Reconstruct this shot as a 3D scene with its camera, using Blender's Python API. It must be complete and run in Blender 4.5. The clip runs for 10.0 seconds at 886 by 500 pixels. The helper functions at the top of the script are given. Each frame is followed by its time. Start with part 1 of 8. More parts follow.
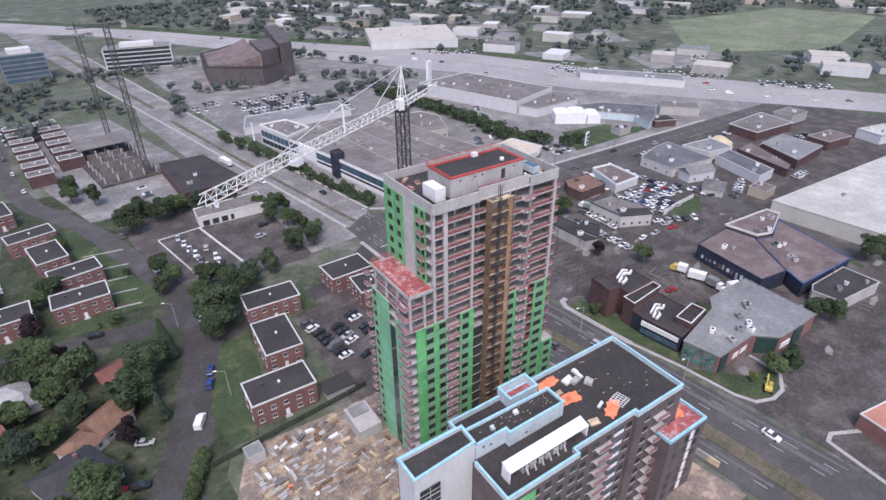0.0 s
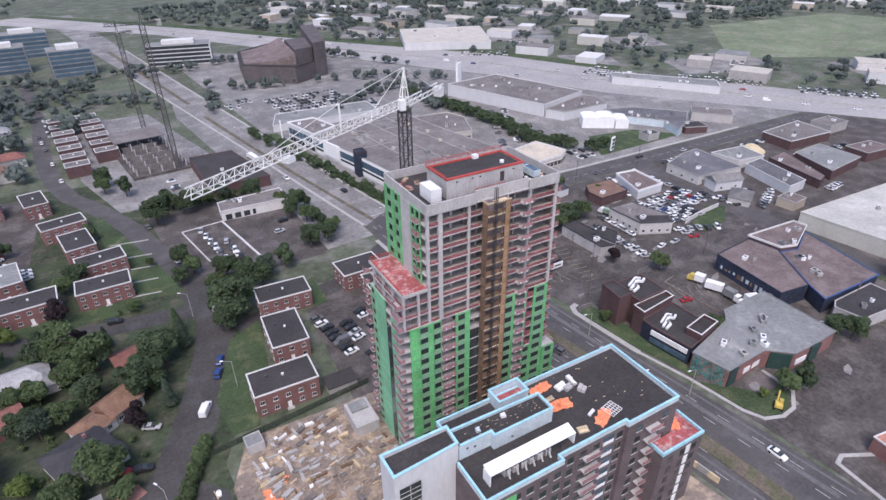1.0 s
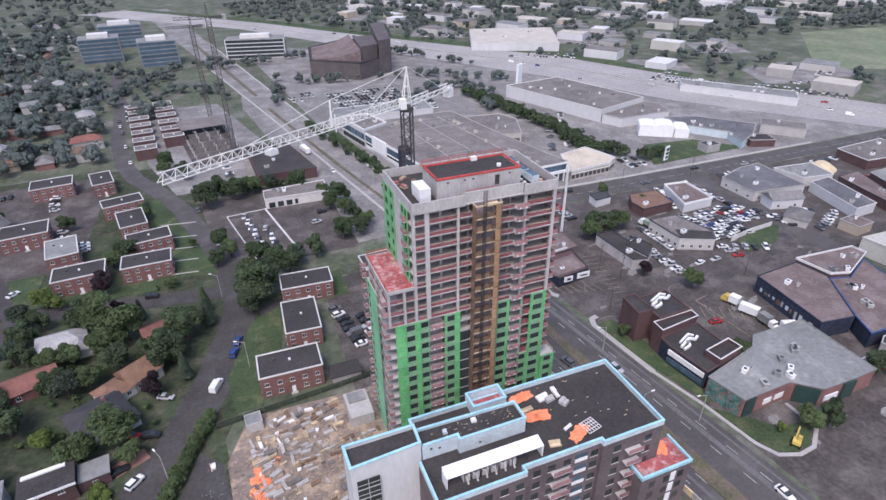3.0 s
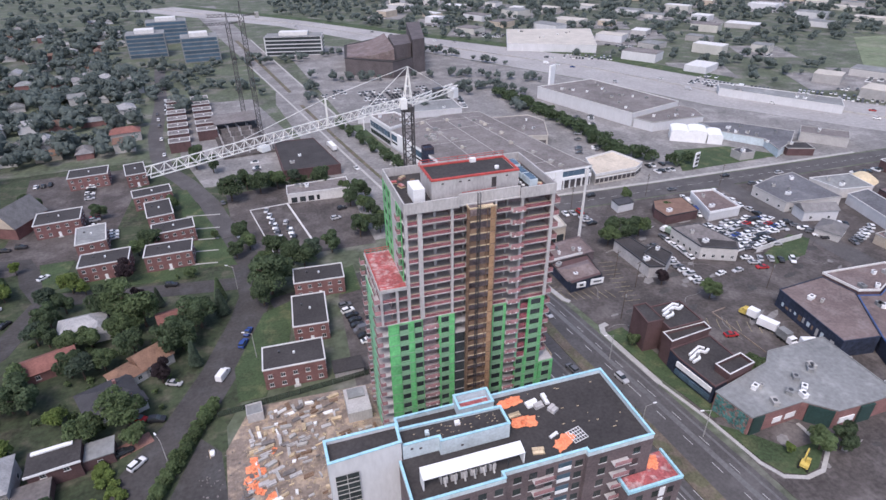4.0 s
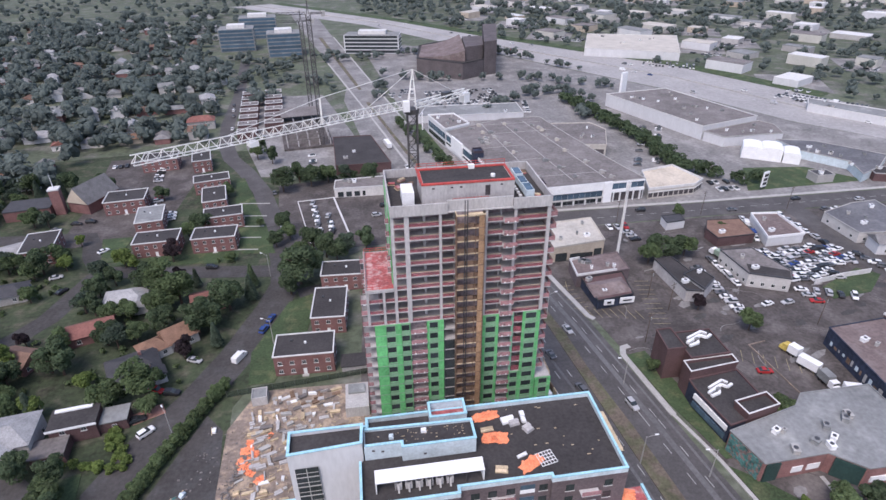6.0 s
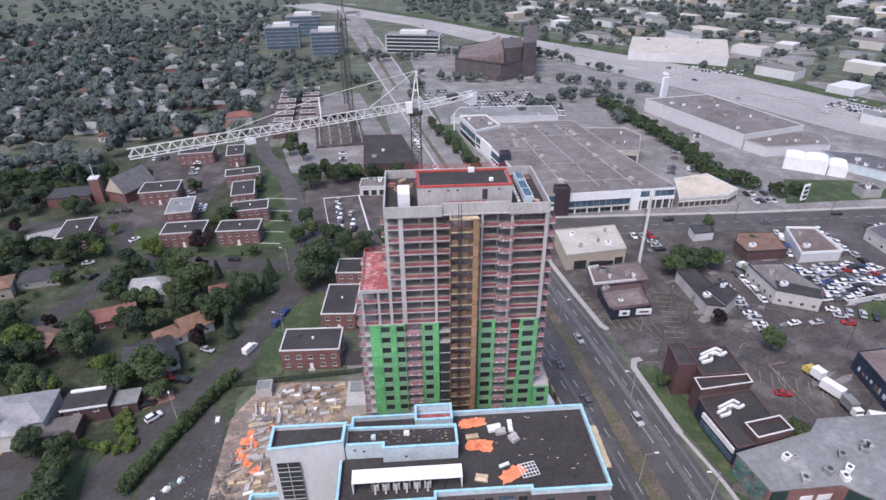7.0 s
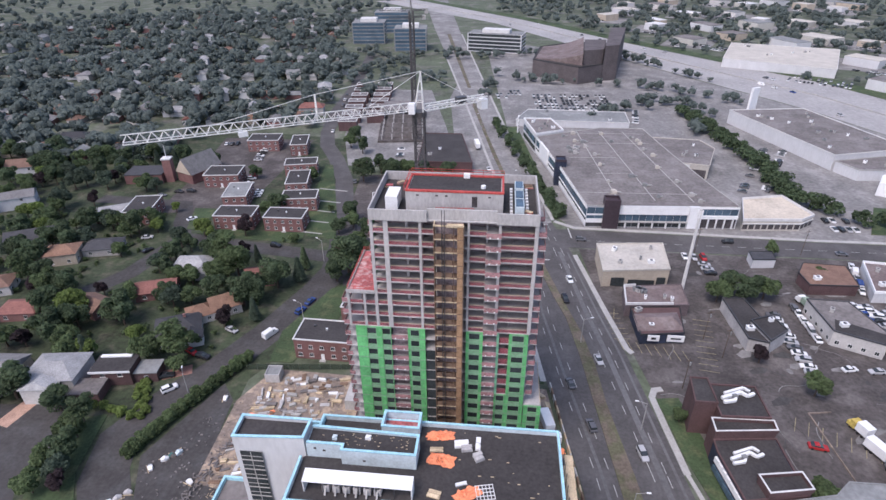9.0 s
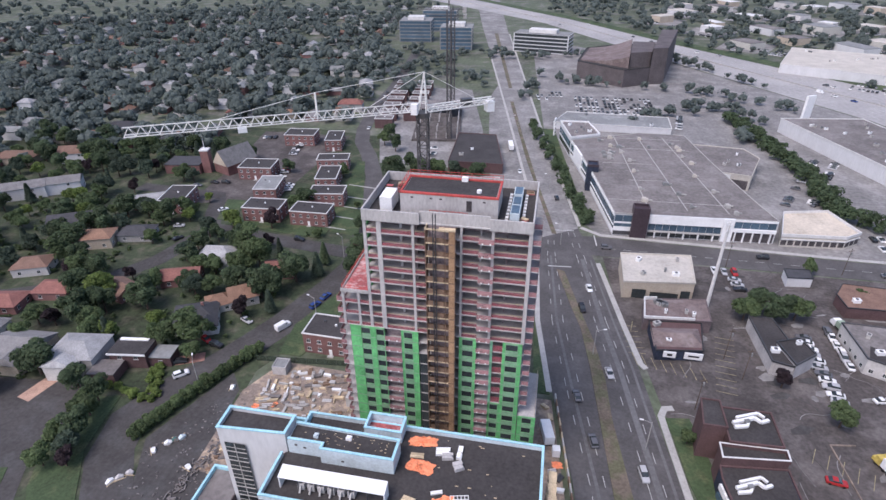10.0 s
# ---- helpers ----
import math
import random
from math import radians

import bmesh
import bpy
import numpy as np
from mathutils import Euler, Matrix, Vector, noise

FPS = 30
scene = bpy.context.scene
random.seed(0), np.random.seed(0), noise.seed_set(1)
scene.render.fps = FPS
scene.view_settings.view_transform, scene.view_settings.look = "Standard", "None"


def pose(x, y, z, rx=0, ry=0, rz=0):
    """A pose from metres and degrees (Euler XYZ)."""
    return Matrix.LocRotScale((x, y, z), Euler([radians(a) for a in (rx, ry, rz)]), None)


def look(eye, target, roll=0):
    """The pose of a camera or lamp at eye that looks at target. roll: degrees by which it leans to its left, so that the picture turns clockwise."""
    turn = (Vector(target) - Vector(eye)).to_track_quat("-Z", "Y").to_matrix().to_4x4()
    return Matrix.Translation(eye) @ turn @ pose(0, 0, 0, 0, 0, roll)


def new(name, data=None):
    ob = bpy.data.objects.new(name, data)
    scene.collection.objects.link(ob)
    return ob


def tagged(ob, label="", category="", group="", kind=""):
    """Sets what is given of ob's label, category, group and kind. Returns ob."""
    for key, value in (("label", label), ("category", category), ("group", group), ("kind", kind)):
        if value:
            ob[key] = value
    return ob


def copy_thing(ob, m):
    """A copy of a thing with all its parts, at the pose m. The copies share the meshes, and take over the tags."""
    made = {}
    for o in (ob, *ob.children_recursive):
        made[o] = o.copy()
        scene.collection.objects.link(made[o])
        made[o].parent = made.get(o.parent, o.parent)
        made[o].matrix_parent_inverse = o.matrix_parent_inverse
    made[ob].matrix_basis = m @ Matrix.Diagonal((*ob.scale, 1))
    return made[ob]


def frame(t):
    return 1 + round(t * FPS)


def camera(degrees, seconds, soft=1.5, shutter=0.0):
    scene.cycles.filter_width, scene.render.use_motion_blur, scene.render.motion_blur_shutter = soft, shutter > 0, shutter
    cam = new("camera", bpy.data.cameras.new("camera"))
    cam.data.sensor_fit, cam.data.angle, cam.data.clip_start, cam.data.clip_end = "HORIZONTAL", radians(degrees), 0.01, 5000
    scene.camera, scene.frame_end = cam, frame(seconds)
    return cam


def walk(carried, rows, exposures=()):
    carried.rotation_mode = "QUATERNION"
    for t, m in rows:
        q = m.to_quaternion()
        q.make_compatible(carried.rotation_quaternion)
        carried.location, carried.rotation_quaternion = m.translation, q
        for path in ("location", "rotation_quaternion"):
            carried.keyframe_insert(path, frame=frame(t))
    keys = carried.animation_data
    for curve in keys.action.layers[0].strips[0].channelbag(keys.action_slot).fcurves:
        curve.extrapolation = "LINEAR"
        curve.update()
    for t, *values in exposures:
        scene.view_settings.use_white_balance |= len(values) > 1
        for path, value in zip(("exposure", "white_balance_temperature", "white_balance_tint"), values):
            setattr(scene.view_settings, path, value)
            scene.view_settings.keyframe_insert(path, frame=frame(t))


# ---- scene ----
cam = camera(76.1, 10.0)
METRES, EYE, TILT, LEAN, TURN = 87.26, 110.5, 0.0, 0.0, -33.6
ROWS = [
    (0.0, 0.0, 0.0, 0.0, -0.3, -30.33, 0.51),
    (0.5, 0.0423, -0.0024, 0.0009, 1.6, -30.29, 0.51),
    (1.0, 0.0856, -0.003, 0.0012, 3.62, -30.18, 0.48),
    (1.5, 0.1299, -0.0015, 0.0014, 5.66, -30.13, 0.47),
    (2.0, 0.1745, 0.0028, 0.0015, 7.59, -30.09, 0.44),
    (2.5, 0.2196, 0.01, 0.0014, 9.58, -30.1, 0.46),
    (4.0, 0.3589, 0.0453, 0.0028, 15.88, -30.14, 0.48),
    (4.5, 0.4048, 0.062, 0.0032, 18.07, -30.11, 0.47),
    (5.0, 0.4507, 0.0814, 0.0034, 20.27, -30.07, 0.48),
    (5.5, 0.4958, 0.1039, 0.0038, 22.51, -30.03, 0.46),
    (7.0, 0.6282, 0.1859, 0.0047, 29.68, -29.89, 0.44),
    (7.5, 0.6693, 0.2203, 0.0047, 32.07, -29.92, 0.41),
    (8.0, 0.7095, 0.2574, 0.0043, 34.48, -29.93, 0.39),
    (8.5, 0.7455, 0.2943, 0.0041, 36.82, -29.95, 0.37),
    (9.0, 0.7831, 0.3361, 0.0036, 39.38, -30.01, 0.36),
    (9.5, 0.8189, 0.3804, 0.0036, 42.03, -30.05, 0.34),
    (10.0, 0.8526, 0.4273, 0.0035, 44.73, -30.11, 0.3),
]
walk(cam, [(t, pose(0, 0, EYE, TILT, LEAN, TURN) @ pose(METRES * x, METRES * y, METRES * z, 90 + pitch, roll, yaw)) for t, x, y, z, yaw, pitch, roll in ROWS],
     exposures=[(0.0, 0.66, 6300, 18), (10.0, 0.66, 6300, 18)])

# ---- light: a hazy overcast day ----
world = bpy.data.worlds.new("overcast_sky")
scene.world = world
world.use_nodes = True
wn = world.node_tree.nodes
sky = wn.new("ShaderNodeTexSky")
sky.sky_type = "NISHITA"
sky.sun_disc = False
sky.sun_elevation, sky.sun_rotation = radians(55), radians(215)
sky.air_density, sky.dust_density, sky.ozone_density = 1.0, 3.0, 1.5
wn["Background"].inputs["Strength"].default_value = 0.15
world.node_tree.links.new(sky.outputs[0], wn["Background"].inputs["Color"])
sun_data = bpy.data.lights.new("sun", "SUN")
sun_data.energy, sun_data.angle, sun_data.color = 1.2, radians(25), (1.0, 0.97, 0.93)
sun = new("sun", sun_data)
sun.matrix_world = look((-60, -90, 200), (0, 0, 0))

# ---- materials ----
def mat(name, c, rough=0.85, vary=0.18, coarse=0.12, fine=1.5, bump=0.0, metal=0.0, each=0.0, spec=0.3, streak=None, second=None, mixpos=0.55):
    """A procedural surface: base colour with stains at a coarse scale and grain at a fine one; each: how far single objects differ."""
    m = bpy.data.materials.new(name)
    m.use_nodes = True
    nt = m.node_tree
    N, L = nt.nodes, nt.links
    b = N["Principled BSDF"]
    b.inputs["Roughness"].default_value = rough
    b.inputs["Metallic"].default_value = metal
    b.inputs["Specular IOR Level"].default_value = spec
    geo = N.new("ShaderNodeNewGeometry")
    place = geo.outputs["Position"]
    if streak:
        sc = N.new("ShaderNodeVectorMath")
        sc.operation = "MULTIPLY"
        sc.inputs[1].default_value = streak
        L.new(place, sc.inputs[0])
        place = sc.outputs[0]
    n1, n2 = N.new("ShaderNodeTexNoise"), N.new("ShaderNodeTexNoise")
    for n, s, d in ((n1, coarse, 4.0), (n2, fine, 3.0)):
        n.inputs["Scale"].default_value = s
        n.inputs["Detail"].default_value = d
        n.inputs["Roughness"].default_value = 0.62
        L.new(place, n.inputs["Vector"])
    add = N.new("ShaderNodeMath")
    add.operation = "ADD"
    L.new(n1.outputs["Fac"], add.inputs[0])
    L.new(n2.outputs["Fac"], add.inputs[1])
    rng = N.new("ShaderNodeMapRange")
    rng.inputs["From Min"].default_value, rng.inputs["From Max"].default_value = 0.7, 1.3
    rng.inputs["To Min"].default_value, rng.inputs["To Max"].default_value = 1 - vary * 1.6, 1 + vary * 1.6
    L.new(add.outputs[0], rng.inputs["Value"])
    val = rng.outputs[0]
    if each:
        info = N.new("ShaderNodeObjectInfo")
        r2 = N.new("ShaderNodeMapRange")
        r2.inputs["To Min"].default_value, r2.inputs["To Max"].default_value = 1 - each, 1 + each
        L.new(info.outputs["Random"], r2.inputs["Value"])
        mu = N.new("ShaderNodeMath")
        mu.operation = "MULTIPLY"
        L.new(val, mu.inputs[0])
        L.new(r2.outputs[0], mu.inputs[1])
        val = mu.outputs[0]
    hsv = N.new("ShaderNodeHueSaturation")
    hsv.inputs["Color"].default_value = (*c, 1)
    if second:
        n3 = N.new("ShaderNodeTexNoise")
        n3.inputs["Scale"].default_value, n3.inputs["Detail"].default_value = coarse * 2.3, 5.0
        L.new(place, n3.inputs["Vector"])
        ramp = N.new("ShaderNodeValToRGB")
        ramp.color_ramp.elements[0].position, ramp.color_ramp.elements[1].position = mixpos - 0.07, mixpos + 0.07
        ramp.color_ramp.elements[0].color, ramp.color_ramp.elements[1].color = (*c, 1), (*second, 1)
        L.new(n3.outputs["Fac"], ramp.inputs["Fac"])
        L.new(ramp.outputs["Color"], hsv.inputs["Color"])
    L.new(val, hsv.inputs["Value"])
    L.new(hsv.outputs["Color"], b.inputs["Base Color"])
    if bump:
        bp = N.new("ShaderNodeBump")
        bp.inputs["Strength"].default_value, bp.inputs["Distance"].default_value = bump, 0.05
        L.new(n2.outputs["Fac"], bp.inputs["Height"])
        L.new(bp.outputs[0], b.inputs["Normal"])
    return m


def netting(name, c, gaps=0.4):
    """Debris netting: threads with open gaps between them."""
    m = mat(name, c, vary=0.25, coarse=0.3, fine=4)
    nt = m.node_tree
    tr, mx = nt.nodes.new("ShaderNodeBsdfTransparent"), nt.nodes.new("ShaderNodeMixShader")
    mx.inputs[0].default_value = gaps
    nt.links.new(nt.nodes["Principled BSDF"].outputs[0], mx.inputs[1])
    nt.links.new(tr.outputs[0], mx.inputs[2])
    nt.links.new(mx.outputs[0], nt.nodes["Material Output"].inputs["Surface"])
    return m


# Lightened to stand in for distance haze; a darker patch covers near gardens.
M_GROUND = mat("soil_and_grass", (0.085, 0.1, 0.066), vary=0.3, coarse=0.03, fine=0.4, second=(0.135, 0.135, 0.115), mixpos=0.56)
M_ASPHALT = mat("worn_asphalt", (0.072, 0.063, 0.06), vary=0.28, coarse=0.06, fine=0.9, second=(0.11, 0.098, 0.094), mixpos=0.54)
M_ROAD = mat("road_asphalt", (0.08, 0.075, 0.075), vary=0.16, coarse=0.06, fine=1.2, second=(0.098, 0.093, 0.093))
M_STREET = mat("dark_street_asphalt", (0.058, 0.054, 0.053), vary=0.2, coarse=0.07, fine=1.0, second=(0.07, 0.068, 0.068), mixpos=0.56)
M_HIGHWAY = mat("highway_concrete", (0.31, 0.3, 0.295), vary=0.14, coarse=0.02, fine=0.4)
M_CONCRETE = mat("raw_concrete", (0.41, 0.395, 0.39), vary=0.14, coarse=0.25, fine=2.5, streak=(1, 1, 0.35))
M_KERB = mat("kerb_concrete", (0.36, 0.35, 0.335), vary=0.12, coarse=0.3, fine=2)
# Paler than the near asphalt: distance haze painted in along with wear.
M_PALELOT = mat("pale_worn_hazed_asphalt", (0.185, 0.178, 0.174), vary=0.24, coarse=0.04, fine=0.6, second=(0.245, 0.236, 0.23), mixpos=0.55)
M_LAWN = mat("lawn", (0.047, 0.072, 0.033), vary=0.28, coarse=0.08, fine=1.4, second=(0.085, 0.1, 0.05), mixpos=0.58)
M_GARDEN = mat("garden_soil_and_grass", (0.042, 0.055, 0.03), vary=0.35, coarse=0.08, fine=0.7, second=(0.075, 0.075, 0.052), mixpos=0.57)
M_FIELD = mat("pale_meadow", (0.15, 0.18, 0.11), vary=0.2, coarse=0.02, fine=0.2, second=(0.19, 0.2, 0.14))
M_VERGE = mat("dry_grass", (0.1, 0.098, 0.06), vary=0.25, coarse=0.1, fine=1.4, second=(0.135, 0.108, 0.085), mixpos=0.5)
M_DIRT = mat("trampled_dirt", (0.2, 0.16, 0.135), vary=0.25, coarse=0.12, fine=1.2, second=(0.34, 0.265, 0.2), mixpos=0.55)
M_MARK = mat("road_paint", (0.4, 0.4, 0.39), vary=0.25, coarse=0.5, fine=3)
M_LANEPALE = mat("pale_lane_asphalt", (0.125, 0.122, 0.124), vary=0.18, coarse=0.05, fine=1.0)
M_YELLOW = mat("yellow_paint", (0.5, 0.38, 0.1), vary=0.25, coarse=0.5, fine=3)
M_FADED = mat("faded_yellow_paint", (0.3, 0.26, 0.15), vary=0.3, coarse=0.5, fine=3)
M_GREEN = mat("green_sheathing", (0.125, 0.42, 0.16), vary=0.2, coarse=0.35, fine=1.6, rough=0.7, each=0.1)
M_MINT = mat("pale_green_sheathing", (0.19, 0.44, 0.27), vary=0.12, coarse=0.3, fine=1.6, rough=0.7, each=0.08)
M_TAPE = mat("grey_green_board", (0.2, 0.34, 0.22), vary=0.15, coarse=0.4, fine=2)
# Flat dark panels in this colour paint the shade inside doors, holes and bays.
M_DARK = mat("opening_shade", (0.07, 0.062, 0.065), vary=0.3, coarse=0.3, fine=2)
M_BLOCKWALL = mat("pink_grey_block", (0.26, 0.21, 0.215), vary=0.3, coarse=0.3, fine=1.5)
M_REDNET = netting("red_safety_netting", (0.3, 0.08, 0.1), 0.42)
M_PINKNET = netting("faded_red_netting", (0.4, 0.2, 0.21), 0.42)
M_RED = mat("red_membrane", (0.42, 0.07, 0.06), vary=0.2, coarse=0.4, fine=2, rough=0.6)
M_REDFLOOR = mat("red_coated_deck", (0.36, 0.1, 0.1), vary=0.28, coarse=0.3, fine=2, rough=0.6, second=(0.46, 0.3, 0.29), mixpos=0.55)
M_GRAVEL = mat("dark_roof_gravel", (0.047, 0.043, 0.043), vary=0.22, coarse=0.12, fine=1.6, bump=0.2)
M_GRAVEL2 = mat("grey_roof_gravel", (0.155, 0.14, 0.135), vary=0.2, coarse=0.05, fine=0.8, second=(0.19, 0.175, 0.17))
M_SLATE = mat("blue_grey_roof", (0.115, 0.115, 0.125), vary=0.2, coarse=0.06, fine=0.9, second=(0.15, 0.15, 0.158))
M_PALEROOF = mat("pale_beige_roof", (0.4, 0.39, 0.365), vary=0.12, coarse=0.05, fine=0.7, second=(0.47, 0.46, 0.43), mixpos=0.55)
M_BROWNROOF = mat("brownish_roof_gravel", (0.15, 0.115, 0.11), vary=0.2, coarse=0.08, fine=1.0, second=(0.185, 0.15, 0.145))
M_GREYROOF = mat("pale_grey_membrane", (0.2, 0.205, 0.205), vary=0.16, coarse=0.06, fine=0.8, second=(0.27, 0.275, 0.27), mixpos=0.62)
M_TIMBER = mat("construction_timber", (0.175, 0.115, 0.08), vary=0.25, coarse=0.4, fine=3, each=0.2)
M_PLY = mat("orange_plywood", (0.31, 0.195, 0.115), vary=0.25, coarse=0.4, fine=3, each=0.15)
M_LUMBER = mat("pale_lumber", (0.5, 0.4, 0.27), vary=0.2, coarse=0.6, fine=4, each=0.25)
M_STEEL = mat("dark_steel", (0.1, 0.1, 0.105), rough=0.5, metal=0.6, vary=0.15)
M_WHITE = mat("white_paint", (0.74, 0.74, 0.74), rough=0.5, vary=0.06, coarse=0.4, fine=3)
M_CRANE = mat("crane_white", (0.72, 0.71, 0.68), rough=0.5, vary=0.12, coarse=0.5, fine=3)
M_MAST = mat("crane_dark_grey", (0.075, 0.07, 0.07), rough=0.6, vary=0.2, coarse=0.5, fine=3)
M_WHITEWALL = mat("white_wall_board", (0.54, 0.54, 0.55), vary=0.06, coarse=0.15, fine=1.5, streak=(1, 1, 0.3))
M_BLUE = mat("light_blue_membrane", (0.33, 0.57, 0.66), rough=0.55, vary=0.14, coarse=0.5, fine=3)
M_PALEBLUE = mat("pale_blue_membrane", (0.5, 0.575, 0.61), rough=0.55, vary=0.12, coarse=0.4, fine=2)
M_ORANGE = mat("orange_tarpaulin", (0.78, 0.26, 0.13), rough=0.5, vary=0.2, coarse=0.6, fine=3)
M_BROWNWALL = mat("brown_grey_brick", (0.125, 0.098, 0.102), vary=0.2, coarse=0.2, fine=2.5)
M_BRICK = mat("red_brick", (0.2, 0.105, 0.098), vary=0.18, coarse=0.3, fine=4, each=0.12)
M_BRICKDARK = mat("dark_red_brick", (0.1, 0.06, 0.06), vary=0.18, coarse=0.25, fine=3)
M_MAROON = mat("dark_maroon_cladding", (0.055, 0.04, 0.048), rough=0.5, vary=0.15)
M_COPING = mat("white_coping", (0.58, 0.57, 0.56), rough=0.6, vary=0.1, coarse=0.4, fine=2)
M_GLASS = mat("window_glass", (0.035, 0.042, 0.045), rough=0.08, vary=0.2, spec=0.6, each=0.3)
M_GLASSBLUE = mat("blue_curtain_glass", (0.07, 0.11, 0.15), rough=0.12, vary=0.15, spec=0.7, each=0.2)
M_BLACKWALL = mat("blue_black_wall", (0.028, 0.036, 0.06), vary=0.3, coarse=0.2, fine=1)
M_TAN = mat("tan_stucco", (0.42, 0.36, 0.29), vary=0.1, coarse=0.2, fine=2)
M_CREAM = mat("cream_metal_wall", (0.46, 0.45, 0.41), vary=0.08, coarse=0.1, fine=1)
M_SIDING = mat("pale_siding", (0.46, 0.445, 0.43), vary=0.1, coarse=0.3, fine=2, each=0.3)
M_BARK = mat("bark", (0.09, 0.065, 0.05), vary=0.25, coarse=1, fine=6)
M_TYRE = mat("tyre_rubber", (0.018, 0.018, 0.018), vary=0.1)
M_BLACKPLASTIC = mat("black_plastic", (0.03, 0.03, 0.032), rough=0.6)
M_TEAL = mat("teal_mural", (0.06, 0.16, 0.15), vary=0.4, coarse=0.5, fine=1.5, second=(0.2, 0.13, 0.12))
M_GREENGLASS = mat("dark_green_cladding", (0.03, 0.06, 0.055), rough=0.4, vary=0.2)
M_BEIGE = mat("beige_membrane", (0.44, 0.41, 0.365), vary=0.12, coarse=0.1, fine=1)
ROOFS = [mat("shingles_" + n, c, vary=0.2, coarse=0.4, fine=3, each=0.15) for n, c in
         (("grey", (0.17, 0.165, 0.165)), ("dark", (0.052, 0.052, 0.057)), ("brown", (0.17, 0.105, 0.08)), ("pale", (0.32, 0.32, 0.325)),
          ("rust", (0.22, 0.13, 0.09)), ("redbrown", (0.2, 0.09, 0.075)))]
LEAVES = [mat("leaves_" + n, c, vary=0.3, coarse=0.15, fine=1.2, rough=0.75, each=0.15) for n, c in
          (("dark", (0.072, 0.104, 0.054)), ("mid", (0.092, 0.13, 0.058)), ("bright", (0.13, 0.18, 0.05)), ("blue", (0.065, 0.092, 0.063)), ("purple", (0.035, 0.024, 0.028)))]
# Leaf colour greyed and lightened: distance haze put into the base colour.
M_FARLEAF = mat("hazed_woodland_leaves", (0.122, 0.15, 0.138), vary=0.25, coarse=0.03, fine=0.25, rough=0.8)
def leafy(m, share=0.42):
    """Lets light through the leaves."""
    nt = m.node_tree
    b = nt.nodes["Principled BSDF"]
    tl, mx = nt.nodes.new("ShaderNodeBsdfTranslucent"), nt.nodes.new("ShaderNodeMixShader")
    nt.links.new(b.inputs["Base Color"].links[0].from_socket, tl.inputs["Color"])
    mx.inputs[0].default_value = share
    nt.links.new(b.outputs[0], mx.inputs[1])
    nt.links.new(tl.outputs[0], mx.inputs[2])
    nt.links.new(mx.outputs[0], nt.nodes["Material Output"].inputs["Surface"])


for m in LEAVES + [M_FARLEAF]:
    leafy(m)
PAINTS = [mat("car_paint_" + n, c, rough=0.25, vary=0.03, spec=0.5) for n, c in
          (("white", (0.7, 0.7, 0.7)), ("silver", (0.4, 0.4, 0.41)), ("black", (0.025, 0.025, 0.028)), ("grey", (0.12, 0.12, 0.13)),
           ("red", (0.35, 0.03, 0.03)), ("blue", (0.03, 0.06, 0.2)))]


